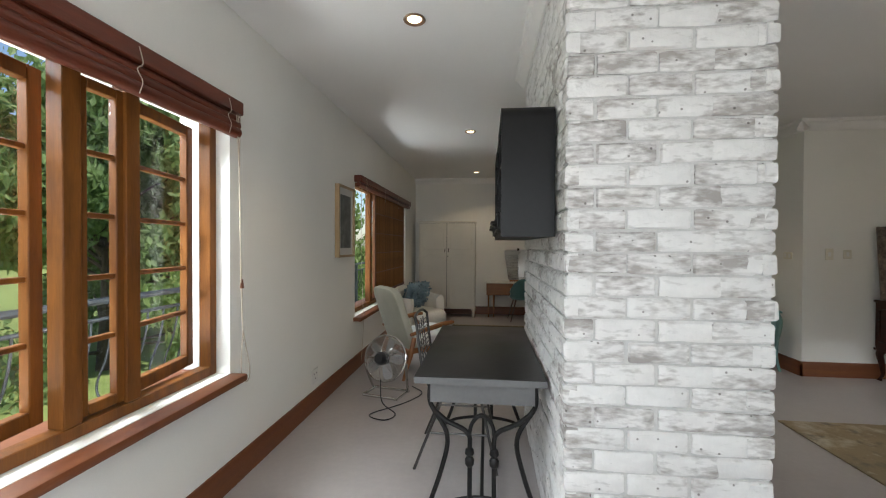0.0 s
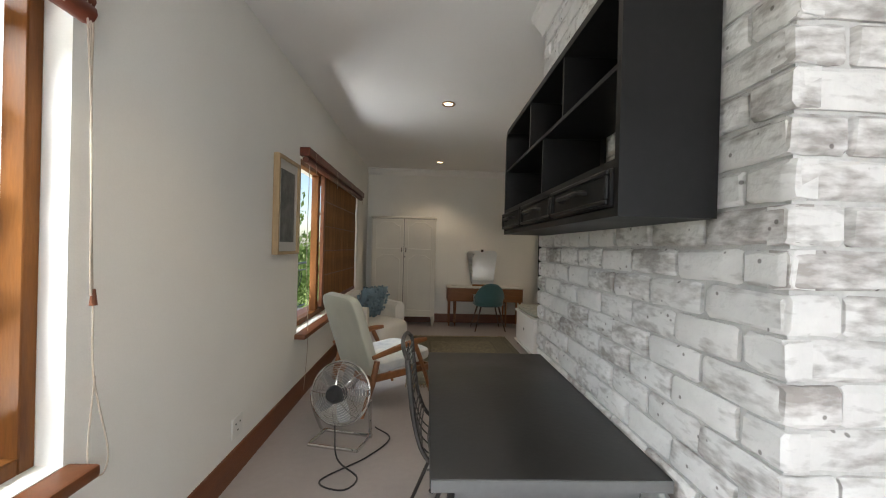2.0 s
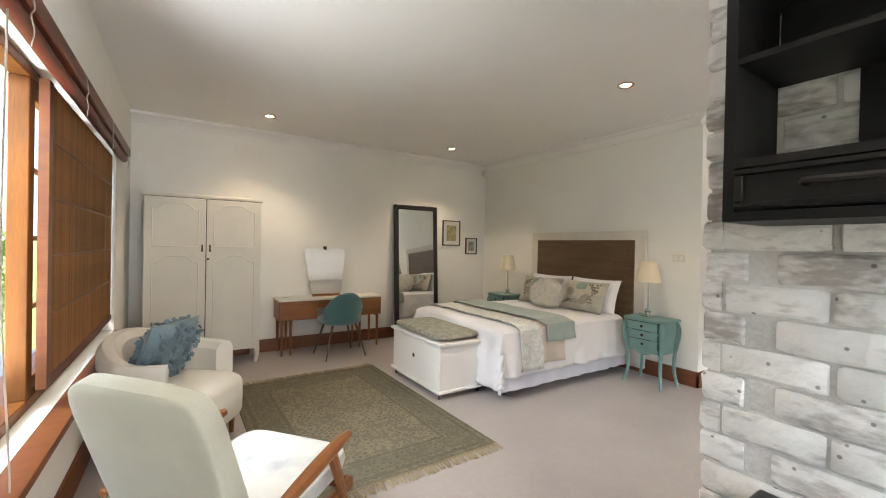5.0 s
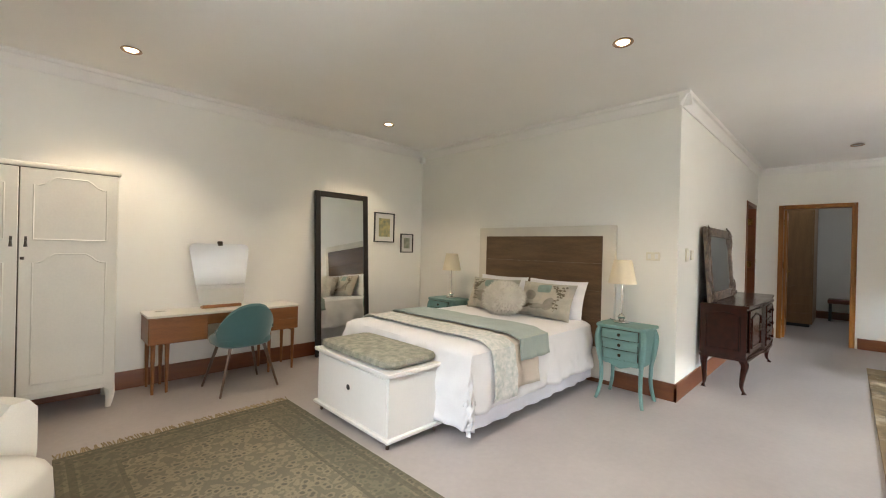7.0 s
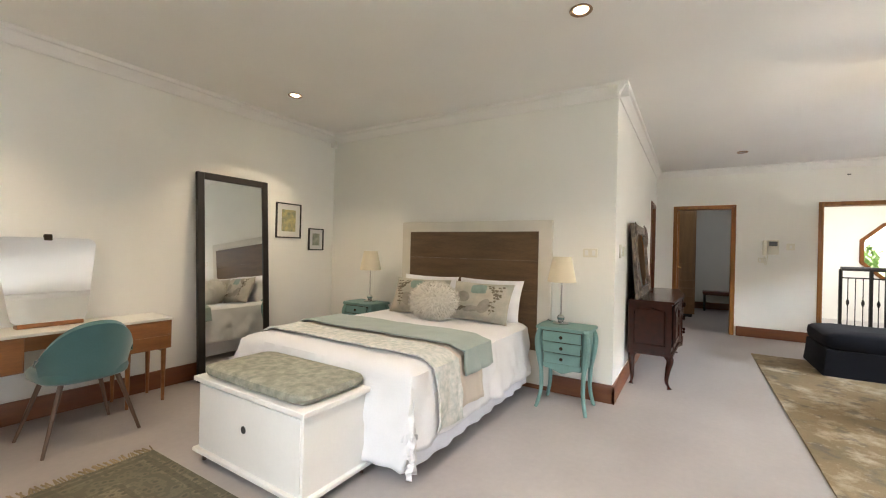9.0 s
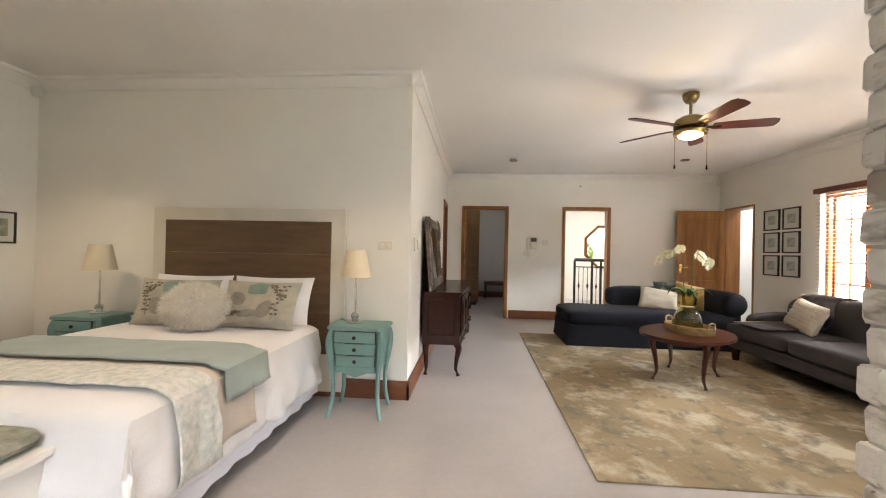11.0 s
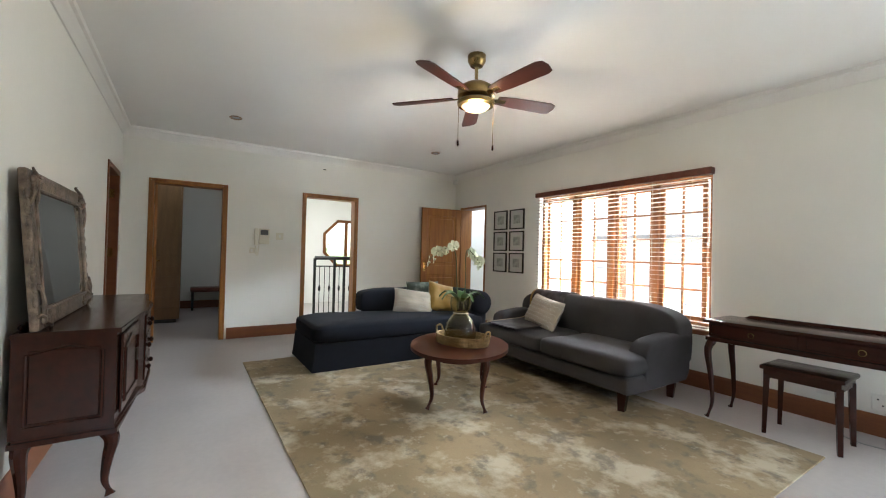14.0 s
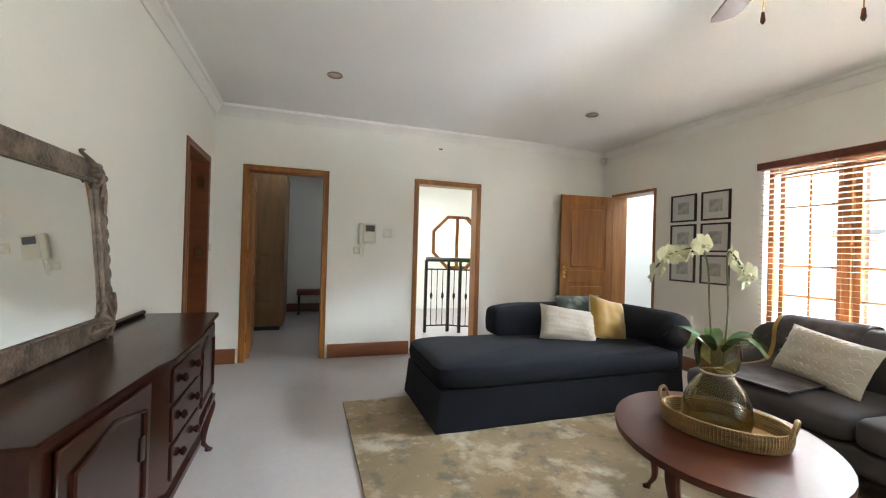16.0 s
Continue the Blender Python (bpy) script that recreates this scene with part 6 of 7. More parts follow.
for x0, x1, sgn in ((0.06, SL * 0.31, 1), (SL * 0.69, SL - 0.06, -1)):
    ang = math.degrees(math.atan2(0.03, SL * 0.32)) * -sgn
    d = part("door", bx(0, -0.012, 0.40, x1 - x0, 0.0, 0.82, bev=0.004), M_MAHOG, sb, "", pose(x0, -SD + (0.022 if sgn > 0 else 0.0), 0, 0, 0, ang))
    part("moulding", tb([(0.05, -0.013, 0.45), (0.05, -0.013, 0.74), ((x1 - x0) / 2, -0.013, 0.78), (x1 - x0 - 0.05, -0.013, 0.74), (x1 - x0 - 0.05, -0.013, 0.45), (0.05, -0.013, 0.45)], 0.009, 6), M_MAHOG, d)
    part("escutcheon", bx((x1 - x0) * (0.86 if sgn > 0 else 0.14) - 0.012, -0.02, 0.58, (x1 - x0) * (0.86 if sgn > 0 else 0.14) + 0.012, -0.012, 0.66, bev=0.004), M_KNOB, d)
for x, sx in ((0.035, -1), (SL - 0.035, 1)):
    for y, sy in ((-SD + 0.06, -1), (-0.04, 0.2)):
        part("leg", cabriole(x, y, 0.33, sx, sy, 0.032), M_MAHOG, sb)

M_CARVED = mat("carved_silver_brown", (0.34, 0.26, 0.20), 0.4, 0.35, vary=0.25, scale=18, fine=70, bump=0.5, color2=(0.10, 0.075, 0.06))
MW, MH, MB = 1.13, 0.745, 0.085
cm = thing("carved_mirror", "carved silvery-brown framed mirror leaning on the sideboard", "mirror", pose(4.52, 4.325, 0.822, -4.6))
for c, nm in (((-MW / 2, 0, -MW / 2 + MB, MH), "frame_side"), ((MW / 2 - MB, 0, MW / 2, MH), "frame_side"), ((-MW / 2 + MB, 0, MW / 2 - MB, MB), "frame_rail"), ((-MW / 2 + MB, MH - MB, MW / 2 - MB, MH), "frame_rail")):
    f = part(nm, bx(c[0], -0.02, c[1], c[2], 0.015, c[3], bev=0.01, seg=2), M_CARVED, cm)
part("inner_bead", tb([(-MW / 2 + MB, -0.02, MB), (MW / 2 - MB, -0.02, MB), (MW / 2 - MB, -0.02, MH - MB), (-MW / 2 + MB, -0.02, MH - MB), (-MW / 2 + MB, -0.02, MB)], 0.009, 6), M_CARVED, cm)
part("glass", bx(-MW / 2 + MB, -0.012, MB, MW / 2 - MB, -0.004, MH - MB), M_MIRROR, cm)
part("backing", bx(-MW / 2 + MB, -0.003, MB, MW / 2 - MB, 0.008, MH - MB), M_BLACKFRAME, cm)
rc = random.Random(3)
for cx in (-1, 1):
    for cz in (0, 1):
        px, pz = cx * (MW / 2 - 0.05), 0.05 if cz == 0 else MH - 0.05
        sz = 1 if cz == 0 else -1
        for k in range(11):
            a = radians(-25 + 14 * k + rc.uniform(-5, 5))
            d = Vector((-cx * math.cos(a), 0, sz * math.sin(a)))
            st = Vector((px, -0.022, pz))
            L_ = rc.uniform(0.10, 0.17) if k in (1, 2, 8, 9) else rc.uniform(0.04, 0.07)
            nrm = Vector((d.z, 0, -d.x)) * (1 if k % 2 else -1) * 0.026
            part("carved_scroll", tb(curve([st, st + d * L_ * 0.5 + Vector((0, -0.012, 0)) + nrm * 0.4, st + d * L_ + nrm, st + d * L_ * 0.85 + nrm * 1.7], 4), 0.01, 6, [0.012 - 0.0006 * i for i in range(13)]), M_CARVED, cm)
        part("rosette", puff(bmesh.new(), 0.05, 0.03, 0.05, (px, -0.026, pz), 2, 12, 7), M_CARVED, cm)
for z in [0.14 + 0.06 * i for i in range(9)]:
    for s in (-1, 1):
        part("carved_leaf", puff(bmesh.new(), 0.022, 0.022, 0.055, (s * (MW / 2 - 0.004), -0.012, z + rc.uniform(-0.01, 0.01)), 2, 10, 6), M_CARVED, cm)


def big_rug_material():
    """A worn, overdyed carpet: sandy ground with cloudy pale and grey-brown patches."""
    m = mat("overdyed_pile", (0.36, 0.28, 0.175), 0.95, vary=0.07, scale=1.1, fine=160, bump=0.3, spec=0.1, color2=(0.20, 0.155, 0.095), detail=9)
    N, L = m.node_tree.nodes, m.node_tree.links
    b = N["Principled BSDF"]
    base = b.inputs["Base Color"].links[0].from_socket
    tc = N.new("ShaderNodeTexCoord")
    for sc, lo, hi, col, det in ((2.6, 0.50, 0.62, (0.55, 0.48, 0.37), 8), (5.5, 0.53, 0.64, (0.13, 0.115, 0.095), 9), (11, 0.60, 0.72, (0.50, 0.45, 0.36), 6)):
        nz = N.new("ShaderNodeTexNoise")
        nz.inputs["Scale"].default_value, nz.inputs["Detail"].default_value, nz.inputs["Roughness"].default_value = sc, det, 0.65
        mp = N.new("ShaderNodeMapping")
        mp.inputs["Location"].default_value = (sc * 3, sc, 0)
        L.new(tc.outputs["Object"], mp.inputs[0]), L.new(mp.outputs[0], nz.inputs[0])
        r = N.new("ShaderNodeValToRGB")
        r.color_ramp.elements[0].position, r.color_ramp.elements[1].position = lo, hi
        r.color_ramp.elements[1].color = (0.7, 0.7, 0.7, 1)
        mx = N.new("ShaderNodeMixRGB")
        mx.inputs[2].default_value = (*col, 1)
        L.new(nz.outputs[0], r.inputs[0]), L.new(r.outputs[0], mx.inputs[0]), L.new(base, mx.inputs[1])
        base = mx.outputs[0]
    L.new(base, b.inputs["Base Color"])
    return m


rg = thing("large_rug", "large faded sand-coloured rug under the sofas", "rug", pose(4.24, 1.78, 0))
part("carpet", bx(-1.98, -1.43, 0, 1.98, 1.43, 0.010, bev=0.003), big_rug_material(), rg)

M_NAVY = mat("navy_slipcover", (0.010, 0.0115, 0.019), 0.9, vary=0.12, scale=5, fine=130, bump=0.12, spec=0.2, sheen=0.02)
M_CHARCOAL = mat("charcoal_fabric", (0.066, 0.062, 0.067), 0.9, vary=0.1, scale=4, fine=220, bump=0.12, spec=0.25, sheen=0.04)
dy = thing("daybed", "dark navy slipcovered chaise daybed standing on the rug", "daybed", pose(0, 0, 0))
DX0, DX1, DY0, DY1 = 5.47, 6.36, 0.50, 2.66


def skirted_base():
    bm = bmesh.new()
    per = []
    cs = [(DX0, DY0), (DX0, DY1), (DX1, DY1), (DX1, DY0)]
    for k in range(4):
        (ax, ay), (bx_, by_) = cs[k], cs[(k + 1) % 4]
        for i in range(24):
            per.append((ax + (bx_ - ax) * i / 24, ay + (by_ - ay) * i / 24, i))
    cx, cy = (DX0 + DX1) / 2, (DY0 + DY1) / 2
    rings = []
    for z, f in ((0.29, 0.985), (0.25, 0.99), (0.12, 1.0), (0.012, 1.012)):
        rings.append([Vector((cx + (x - cx) * f + 0.004 * math.sin(i * 1.3 + x * 5) * (0.3 - z) * 3, cy + (y - cy) * f, z)) for x, y, i in per])
    return ring_sweep(bm, rings)


part("skirt", skirted_base(), M_NAVY, dy)
def soft_slab(sx, sy, sz, at, seed, wr=0.012):
    bm = puff(bmesh.new(), sx, sy, sz, (0, 0, 0), 12, 72, 16, 0, 0, 5)
    for v in bm.verts:
        n = noise.noise(Vector((v.co.x * 3 + seed, v.co.y * 3, seed))) + 0.6 * noise.noise(Vector((v.co.x * 9 + seed, v.co.y * 9, v.co.z * 6)))
        if v.co.z > 0:
            v.co.z += n * wr
        else:
            v.co.xy *= 1 + n * 0.004
        v.co += Vector(at)
    return bm
part("seat_cushion", soft_slab(DX1 - DX0 + 0.03, DY1 - DY0 + 0.01, 0.22, ((DX0 + DX1) / 2, (DY0 + DY1) / 2, 0.375), 2.0), M_NAVY, dy)
part("backrest", soft_slab(0.24, 1.45, 0.32, (6.30, 1.18, 0.60), 3.0), M_NAVY, dy)
part("arm", tb(curve([(5.46, 0.56, 0.60), (5.6, 0.55, 0.605), (6.0, 0.55, 0.605), (6.40, 0.56, 0.60)], 6), 0.16, 18, [0.10, 0.135, 0.15, 0.155] + [0.158] * 11 + [0.15, 0.14, 0.12, 0.1]), M_NAVY, dy)
part("arm_panel", bx(5.49, 0.46, 0.05, 6.36, 0.66, 0.58, bev=0.05, seg=3), M_NAVY, dy)

M_CREAMPRINT = mat("cream_wavy_print", (0.55, 0.50, 0.42), 0.9, vary=0.06, scale=8, fine=150, bump=0.1)
M_MUSTARD = mat("mustard_velvet", (0.34, 0.19, 0.018), 0.7, vary=0.1, scale=5, fine=120, bump=0.05, sheen=0.5)
M_PALM = mat("dark_leaf_print", (0.05, 0.065, 0.055), 0.85, vary=0.1, scale=10, fine=60, bump=0.05, color2=(0.35, 0.38, 0.34), mix=0.33)


def scatter(name, label, m, w, h, d, mt, seed):
    p = thing(name, label, "cushion", m)
    part("cover", pillow_mesh(w, h, d, seed), mt, p)
    return p


def scallops(p, w, h, d):
    """Rows of raised thin arcs on both faces of a cushion."""
    bm = bmesh.new()
    for r in range(7):
        for c in range(10):
            u0, v0 = -0.82 + c * 0.18 + (r % 2) * 0.09, -0.8 + r * 0.26
            pts = []
            for k in range(6):
                a = math.pi * k / 5
                u, v = u0 + 0.08 * math.cos(a), v0 + 0.1 * math.sin(a)
                t = (max(0, (1 - u ** 4) * (1 - v ** 4))) ** 0.55
                pts.append((u * w / 2 * (1 - 0.06 * (1 - v * v) * abs(u)), -d / 2 * t * 1.06 - 0.002, v * h / 2 * (1 - 0.06 * (1 - u * u) * abs(v))))
            tube(bm, pts, 0.0022, 4)
    tagged(part("stitching", bm, M_MOUNT, p), kind="stuff")


c1 = scatter("scatter_cushion", "cream cushion with a fine wavy pattern on the daybed", pose(5.98, 1.28, 0.60, 0, 0, -108) @ pose(0, 0, 0, -30, 8), 0.52, 0.33, 0.15, M_CREAMPRINT, 1)
scallops(c1, 0.52, 0.33, 0.15)
scatter("scatter_cushion", "mustard yellow velvet cushion on the daybed", pose(5.95, 0.88, 0.64, 0, 0, -85) @ pose(0, 0, 0, -20, 14), 0.42, 0.40, 0.15, M_MUSTARD, 2)
scatter("scatter_cushion", "dark leaf-printed cushion leaning on the daybed's back", pose(6.13, 1.05, 0.70, 0, 0, -95) @ pose(0, 0, 0, -16), 0.48, 0.30, 0.13, M_PALM, 3)

sf = thing("sofa", "charcoal grey fabric two-seat sofa below the window", "sofa", pose(4.21, 0.38, 0))
# local: faces +y
SW = 1.92
part("base", bx(-SW / 2 + 0.015, -0.42, 0.15, SW / 2 - 0.015, 0.475, 0.29, bev=0.035, seg=4), M_CHARCOAL, sf)
for s in (-1, 1):
    # the cushions run out in front of the arms
    part("seat_cushion", soft_slab(SW / 2 - 0.01, 0.70, 0.18, (s * (SW / 4 - 0.003), 0.155, 0.365), 4.0 + s, 0.008), M_CHARCOAL, sf)
    bm = soft_slab(0.19, 0.70, 0.44, (0, 0, 0), 9.0 + s, 0.004)
    for v in bm.verts:
        v.co.x += s * 0.03 * max(0, v.co.z / 0.22)
        v.co.z -= 0.03 * max(0, v.co.y / 0.35) if v.co.z > 0 else 0
        v.co += Vector((s * (SW / 2 - 0.10), -0.09, 0.365))
    part("arm", bm, M_CHARCOAL, sf)
    for y in (-0.30, 0.42):
        part("leg", tb([(s * (SW / 2 - 0.11), y, 0.0), (s * (SW / 2 - 0.1), y, 0.16)], 0.03, 4, [0.034, 0.05]), M_MAHOG, sf)
bm = soft_slab(SW + 0.01, 0.29, 0.61, (0, 0, 0), 6.0, 0.006)
for v in bm.verts:
    v.co.z -= 0.025 * (abs(v.co.x) / (SW / 2)) ** 6 if v.co.z > 0 else 0
    v.co += Vector((0, -0.335, 0.50))
part("backrest", bm, M_CHARCOAL, sf)
c2 = scatter("scatter_cushion", "cream cushion with a fine wavy pattern on the sofa", pose(4.56, 0.42, 0.61, 0, 0, 166) @ pose(0, 0, 0, -24, 6), 0.56, 0.34, 0.15, M_CREAMPRINT, 5)
scallops(c2, 0.56, 0.34, 0.15)
M_THROWD = mat("dark_printed_throw", (0.05, 0.042, 0.045), 0.9, vary=0.1, scale=7, fine=120, bump=0.1, color2=(0.17, 0.16, 0.16), mix=0.36)
th = thing("sofa_throw", "dark printed blanket with a mustard edge over the sofa", "blanket", pose(4.78, 0.38, 0))
def strip(x0, x1, pts, t=0.008):
    rings = []
    P = curve(pts, 5)
    up = []
    for i, p in enumerate(P):
        d = (P[min(i + 1, len(P) - 1)] - P[max(i - 1, 0)]).normalized()
        up.append(Vector((0, -d.z, d.y)))
    return ring_sweep(bmesh.new(), [[Vector((x0, p.y, p.z)), Vector((x1, p.y, p.z)), Vector((x1, p.y, p.z)) + n * t, Vector((x0, p.y, p.z)) + n * t] for p, n in zip(P, up)])
fall = [(0, 0.50, 0.475), (0, 0.2, 0.485), (0, -0.08, 0.50), (0, -0.165, 0.60), (0, -0.18, 0.73), (0, -0.25, 0.812), (0, -0.40, 0.815), (0, -0.49, 0.73)]
part("cloth", strip(-0.30, 0.18, fall), M_THROWD, th)
part("edge_band", strip(0.182, 0.21, fall, 0.010), M_MUSTARD, th, "mustard edge")

ct = thing("coffee_table", "oval dark mahogany coffee table with cabriole legs", "coffee table", pose(4.23, 1.78, 0.010, 0, 0, -38))
ov = lambda a, b: [(a * math.cos(2 * math.pi * k / 48), b * math.sin(2 * math.pi * k / 48)) for k in range(48)]
part("tabletop", slab(bmesh.new(), ov(0.53, 0.41), 0.43, 0.458, 0.011, 3), M_TABLE, ct)
part("apron", slab(bmesh.new(), ov(0.36, 0.26), 0.375, 0.43), M_TABLE, ct)
for sx in (-1, 1):
    for sy in (-1, 1):
        part("leg", cabriole(sx * 0.27, sy * 0.20, 0.43, sx * 1.5, sy * 1.2, 0.03), M_TABLE, ct)
TZ = 0.468
M_WICKER = mat("woven_seagrass", (0.46, 0.30, 0.13), 0.85, vary=0.2, scale=14, fine=120, bump=0.5, stretch=(1, 1, 5))
tr = thing("tray", "oval woven seagrass tray with two handles on the table", "tray", pose(4.22, 1.76, TZ, 0, 0, 20))
part("bottom", slab(bmesh.new(), ov(0.225, 0.16), 0.0, 0.012), M_WICKER, tr)
bm = bmesh.new()
for k in range(7):
    tube(bm, [(x * (1 + 0.004 * k), y * (1 + 0.004 * k), 0.01 + 0.0105 * k) for x, y in ov(0.232, 0.167) + ov(0.232, 0.167)[:1]], 0.0075, 6)
part("rim", bm, M_WICKER, tr)
bm = bmesh.new()
for k in range(110):
    a = 2 * math.pi * k / 110
    x, y = 0.243 * math.cos(a), 0.178 * math.sin(a)
    tube(bm, [(x * 0.97, y * 0.97, 0.005), (x * 1.01, y * 1.01, 0.04), (x * 1.0, y * 1.0, 0.078)], 0.0035, 4)
tagged(part("weave", bm, M_WICKER, tr), kind="stuff")
for s in (-1, 1):
    part("handle", tb(curve([(s * 0.236, -0.045, 0.06), (s * 0.25, -0.035, 0.115), (s * 0.25, 0.0, 0.13), (s * 0.25, 0.035, 0.115), (s * 0.236, 0.045, 0.06)], 5), 0.008, 7), M_WICKER, tr)

M_AMBER = glassy("amber_green_glass", (0.66, 0.60, 0.34), 0.0, False, 1.4)
vs_ = thing("vase", "amber-green glass vase with a narrow neck on the tray", "vase", pose(4.24, 1.77, TZ + 0.013))
prof = [(0.085, 0.0), (0.105, 0.015), (0.112, 0.05), (0.105, 0.10), (0.085, 0.15), (0.055, 0.19), (0.048, 0.205), (0.066, 0.225), (0.074, 0.27), (0.07, 0.31), (0.074, 0.318)]
prof = [(r * 1.22, h * 1.2) for r, h in prof]
inn = [(r - 0.006, max(h, 0.008)) for r, h in prof]
ringsv = [[Vector((r * math.cos(a), r * math.sin(a), h)) for a in [2 * math.pi * k / 32 for k in range(32)]] for r, h in prof + inn[::-1]]
part("glass", ring_sweep(bmesh.new(), ringsv), M_AMBER, vs_)
part("neck_tie", tb([(0.062 * math.cos(a), 0.062 * math.sin(a), 0.246) for a in [2 * math.pi * k / 20 for k in range(21)]], 0.004, 5), M_CORD, vs_)

M_PETAL = mat("orchid_petal", (0.74, 0.74, 0.52), 0.6, vary=0.08, scale=20, fine=60, bump=0)
M_STEM = mat("orchid_stem", (0.13, 0.15, 0.06), 0.6, vary=0.15, bump=0)
M_ORLEAF = mat("orchid_leaf", (0.045, 0.12, 0.028), 0.35, vary=0.15, scale=6, fine=30, bump=0.02)
M_CELLO = glassy("clear_wrap", (0.92, 0.90, 0.80))
orc = thing("orchid", "white orchid with two flowering stems in the vase", "plant", pose(4.24, 1.77, TZ + 0.085))
def bloom(p, m):
    """Two broad side petals, three narrower sepals and a small lip."""
    bm = bmesh.new()
    for a, w, l in ((90, 0.036, 0.052), (10, 0.062, 0.056), (170, 0.062, 0.056), (232, 0.034, 0.05), (308, 0.034, 0.05)):
        d = Vector((math.cos(radians(a)), 0, math.sin(radians(a))))
        sd = Vector((-d.z, 0, d.x))
        rim = [bm.verts.new(d * l * f + sd * w * g + Vector((0, dy, 0))) for f, g, dy in ((0.25, 0.3, -0.004), (0.55, 0.55, -0.007), (0.85, 0.42, -0.004), (1.0, 0.0, 0.004), (0.85, -0.42, -0.004), (0.55, -0.55, -0.007), (0.25, -0.3, -0.004))]
        hub = bm.verts.new((0, 0, 0))
        core = bm.verts.new(d * l * 0.55 + Vector((0, -0.001, 0)))
        bm.faces.new((hub, rim[0], core)), bm.faces.new((core, rim[-1], hub))
        for q, r in zip(rim, rim[1:]):
            bm.faces.new((core, q, r))
    puff(bm, 0.018, 0.024, 0.02, (0, -0.01, -0.008), 2, 8, 5)
    return part("flower", bm, M_PETAL, p, "", m)


ro = random.Random(8)
for tip, base, n in (((0.10, 0.16, 0.72), (0.01, 0.02, 0.2), 6), ((0.02, -0.15, 0.68), (-0.01, -0.02, 0.2), 6)):
    pk = Vector(((tip[0] + base[0]) / 2 * 0.6, (tip[1] + base[1]) * 0.3, 0.70 if n == 6 else 0.66))
    P = curve([base, (base[0] * 1.5, base[1] * 1.8, 0.45), pk, Vector(tip) + Vector((0, 0, -0.02)), Vector(tip) * 1.0 + Vector((tip[0] * 0.4, tip[1] * 0.45, -0.10))], 6)
    part("stem", tb(P, 0.004, 6), M_STEM, orc)
    for i in range(n):
        q = P[-1 - i * 2]
        bloom(orc, Matrix.Translation(q + Vector((ro.uniform(-0.02, 0.02), ro.uniform(-0.025, 0.025), ro.uniform(-0.02, 0.02)))) @ pose(0, 0, 0, ro.uniform(-25, 25), ro.uniform(-30, 30), ro.choice((-70, -50, -90, -110)) + ro.uniform(-20, 20)))
for a, l in ((20, 0.2), (95, 0.17), (170, 0.2), (250, 0.18), (320, 0.15)):
    rings = []
    for k in range(7):
        u = k / 6
        c = Vector((0.03 + l * u, 0, 0.27 + 0.10 * math.sin(u * 2.2) - 0.06 * u * u))
        w = 0.034 * math.sin(min(1, u * 1.2 + 0.12) * math.pi * 0.93) + 0.003
        rings.append([c + Vector((0, w, 0.008)), c, c + Vector((0, -w, 0.008)), c + Vector((0, 0, -0.003))])
    part("leaf", ring_sweep(bmesh.new(), rings), M_ORLEAF, orc, "", pose(0, 0, 0, 0, 0, a))
bm = bmesh.new()
for k in range(9):
    a = 2 * math.pi * k / 9 + 0.2
    c, s = math.cos(a), math.sin(a)
    l = ro.uniform(0.09, 0.15)
    v = [bm.verts.new(q) for q in (Vector((0.05 * c, 0.05 * s, 0.26)), Vector((0.05 * c - 0.05 * s + l * c * 0.6, 0.05 * s + 0.05 * c + l * s * 0.6, 0.33 + ro.uniform(-0.03, 0.03))), Vector((0.06 * c + l * c, 0.06 * s + l * s, 0.36 + ro.uniform(-0.04, 0.03))), Vector((0.05 * c + 0.05 * s + l * c * 0.6, 0.05 * s - 0.05 * c + l * s * 0.6, 0.31)))]
    bm.faces.new((v[0], v[1], v[2])), bm.faces.new((v[0], v[2], v[3]))
tagged(part("wrap", bm, M_CELLO, orc, "crinkled clear wrapping"), kind="stuff")

cf = thing("ceiling_fan", "brass ceiling fan with five mahogany blades and a lit bowl", "ceiling fan", pose(3.785, 2.0, H))
part("canopy", lathe(bmesh.new(), [(0.012, -0.085), (0.045, -0.08), (0.066, -0.045), (0.068, -0.01), (0.066, 0.0)], 24), M_ANTIQUE, cf)
part("down_rod", tb([(0, 0, -0.2), (0, 0, -0.07)], 0.013, 10), M_ANTIQUE, cf)
part("motor", lathe(bmesh.new(), [(0.11, -0.32), (0.135, -0.307), (0.135, -0.265), (0.12, -0.235), (0.08, -0.21), (0.03, -0.195)], 32), M_ANTIQUE, cf)
part("light_ring", lathe(bmesh.new(), [(0.105, -0.375), (0.133, -0.37), (0.138, -0.345), (0.12, -0.33), (0.09, -0.321)], 32), M_ANTIQUE, cf)
part("glass_bowl", lathe(bmesh.new(), [(0.0, -0.413), (0.04, -0.409), (0.08, -0.395), (0.104, -0.375)], 28), glow("frosted_bowl", (1.0, 0.70, 0.34), 0.3), cf, "warm glowing glass bowl")
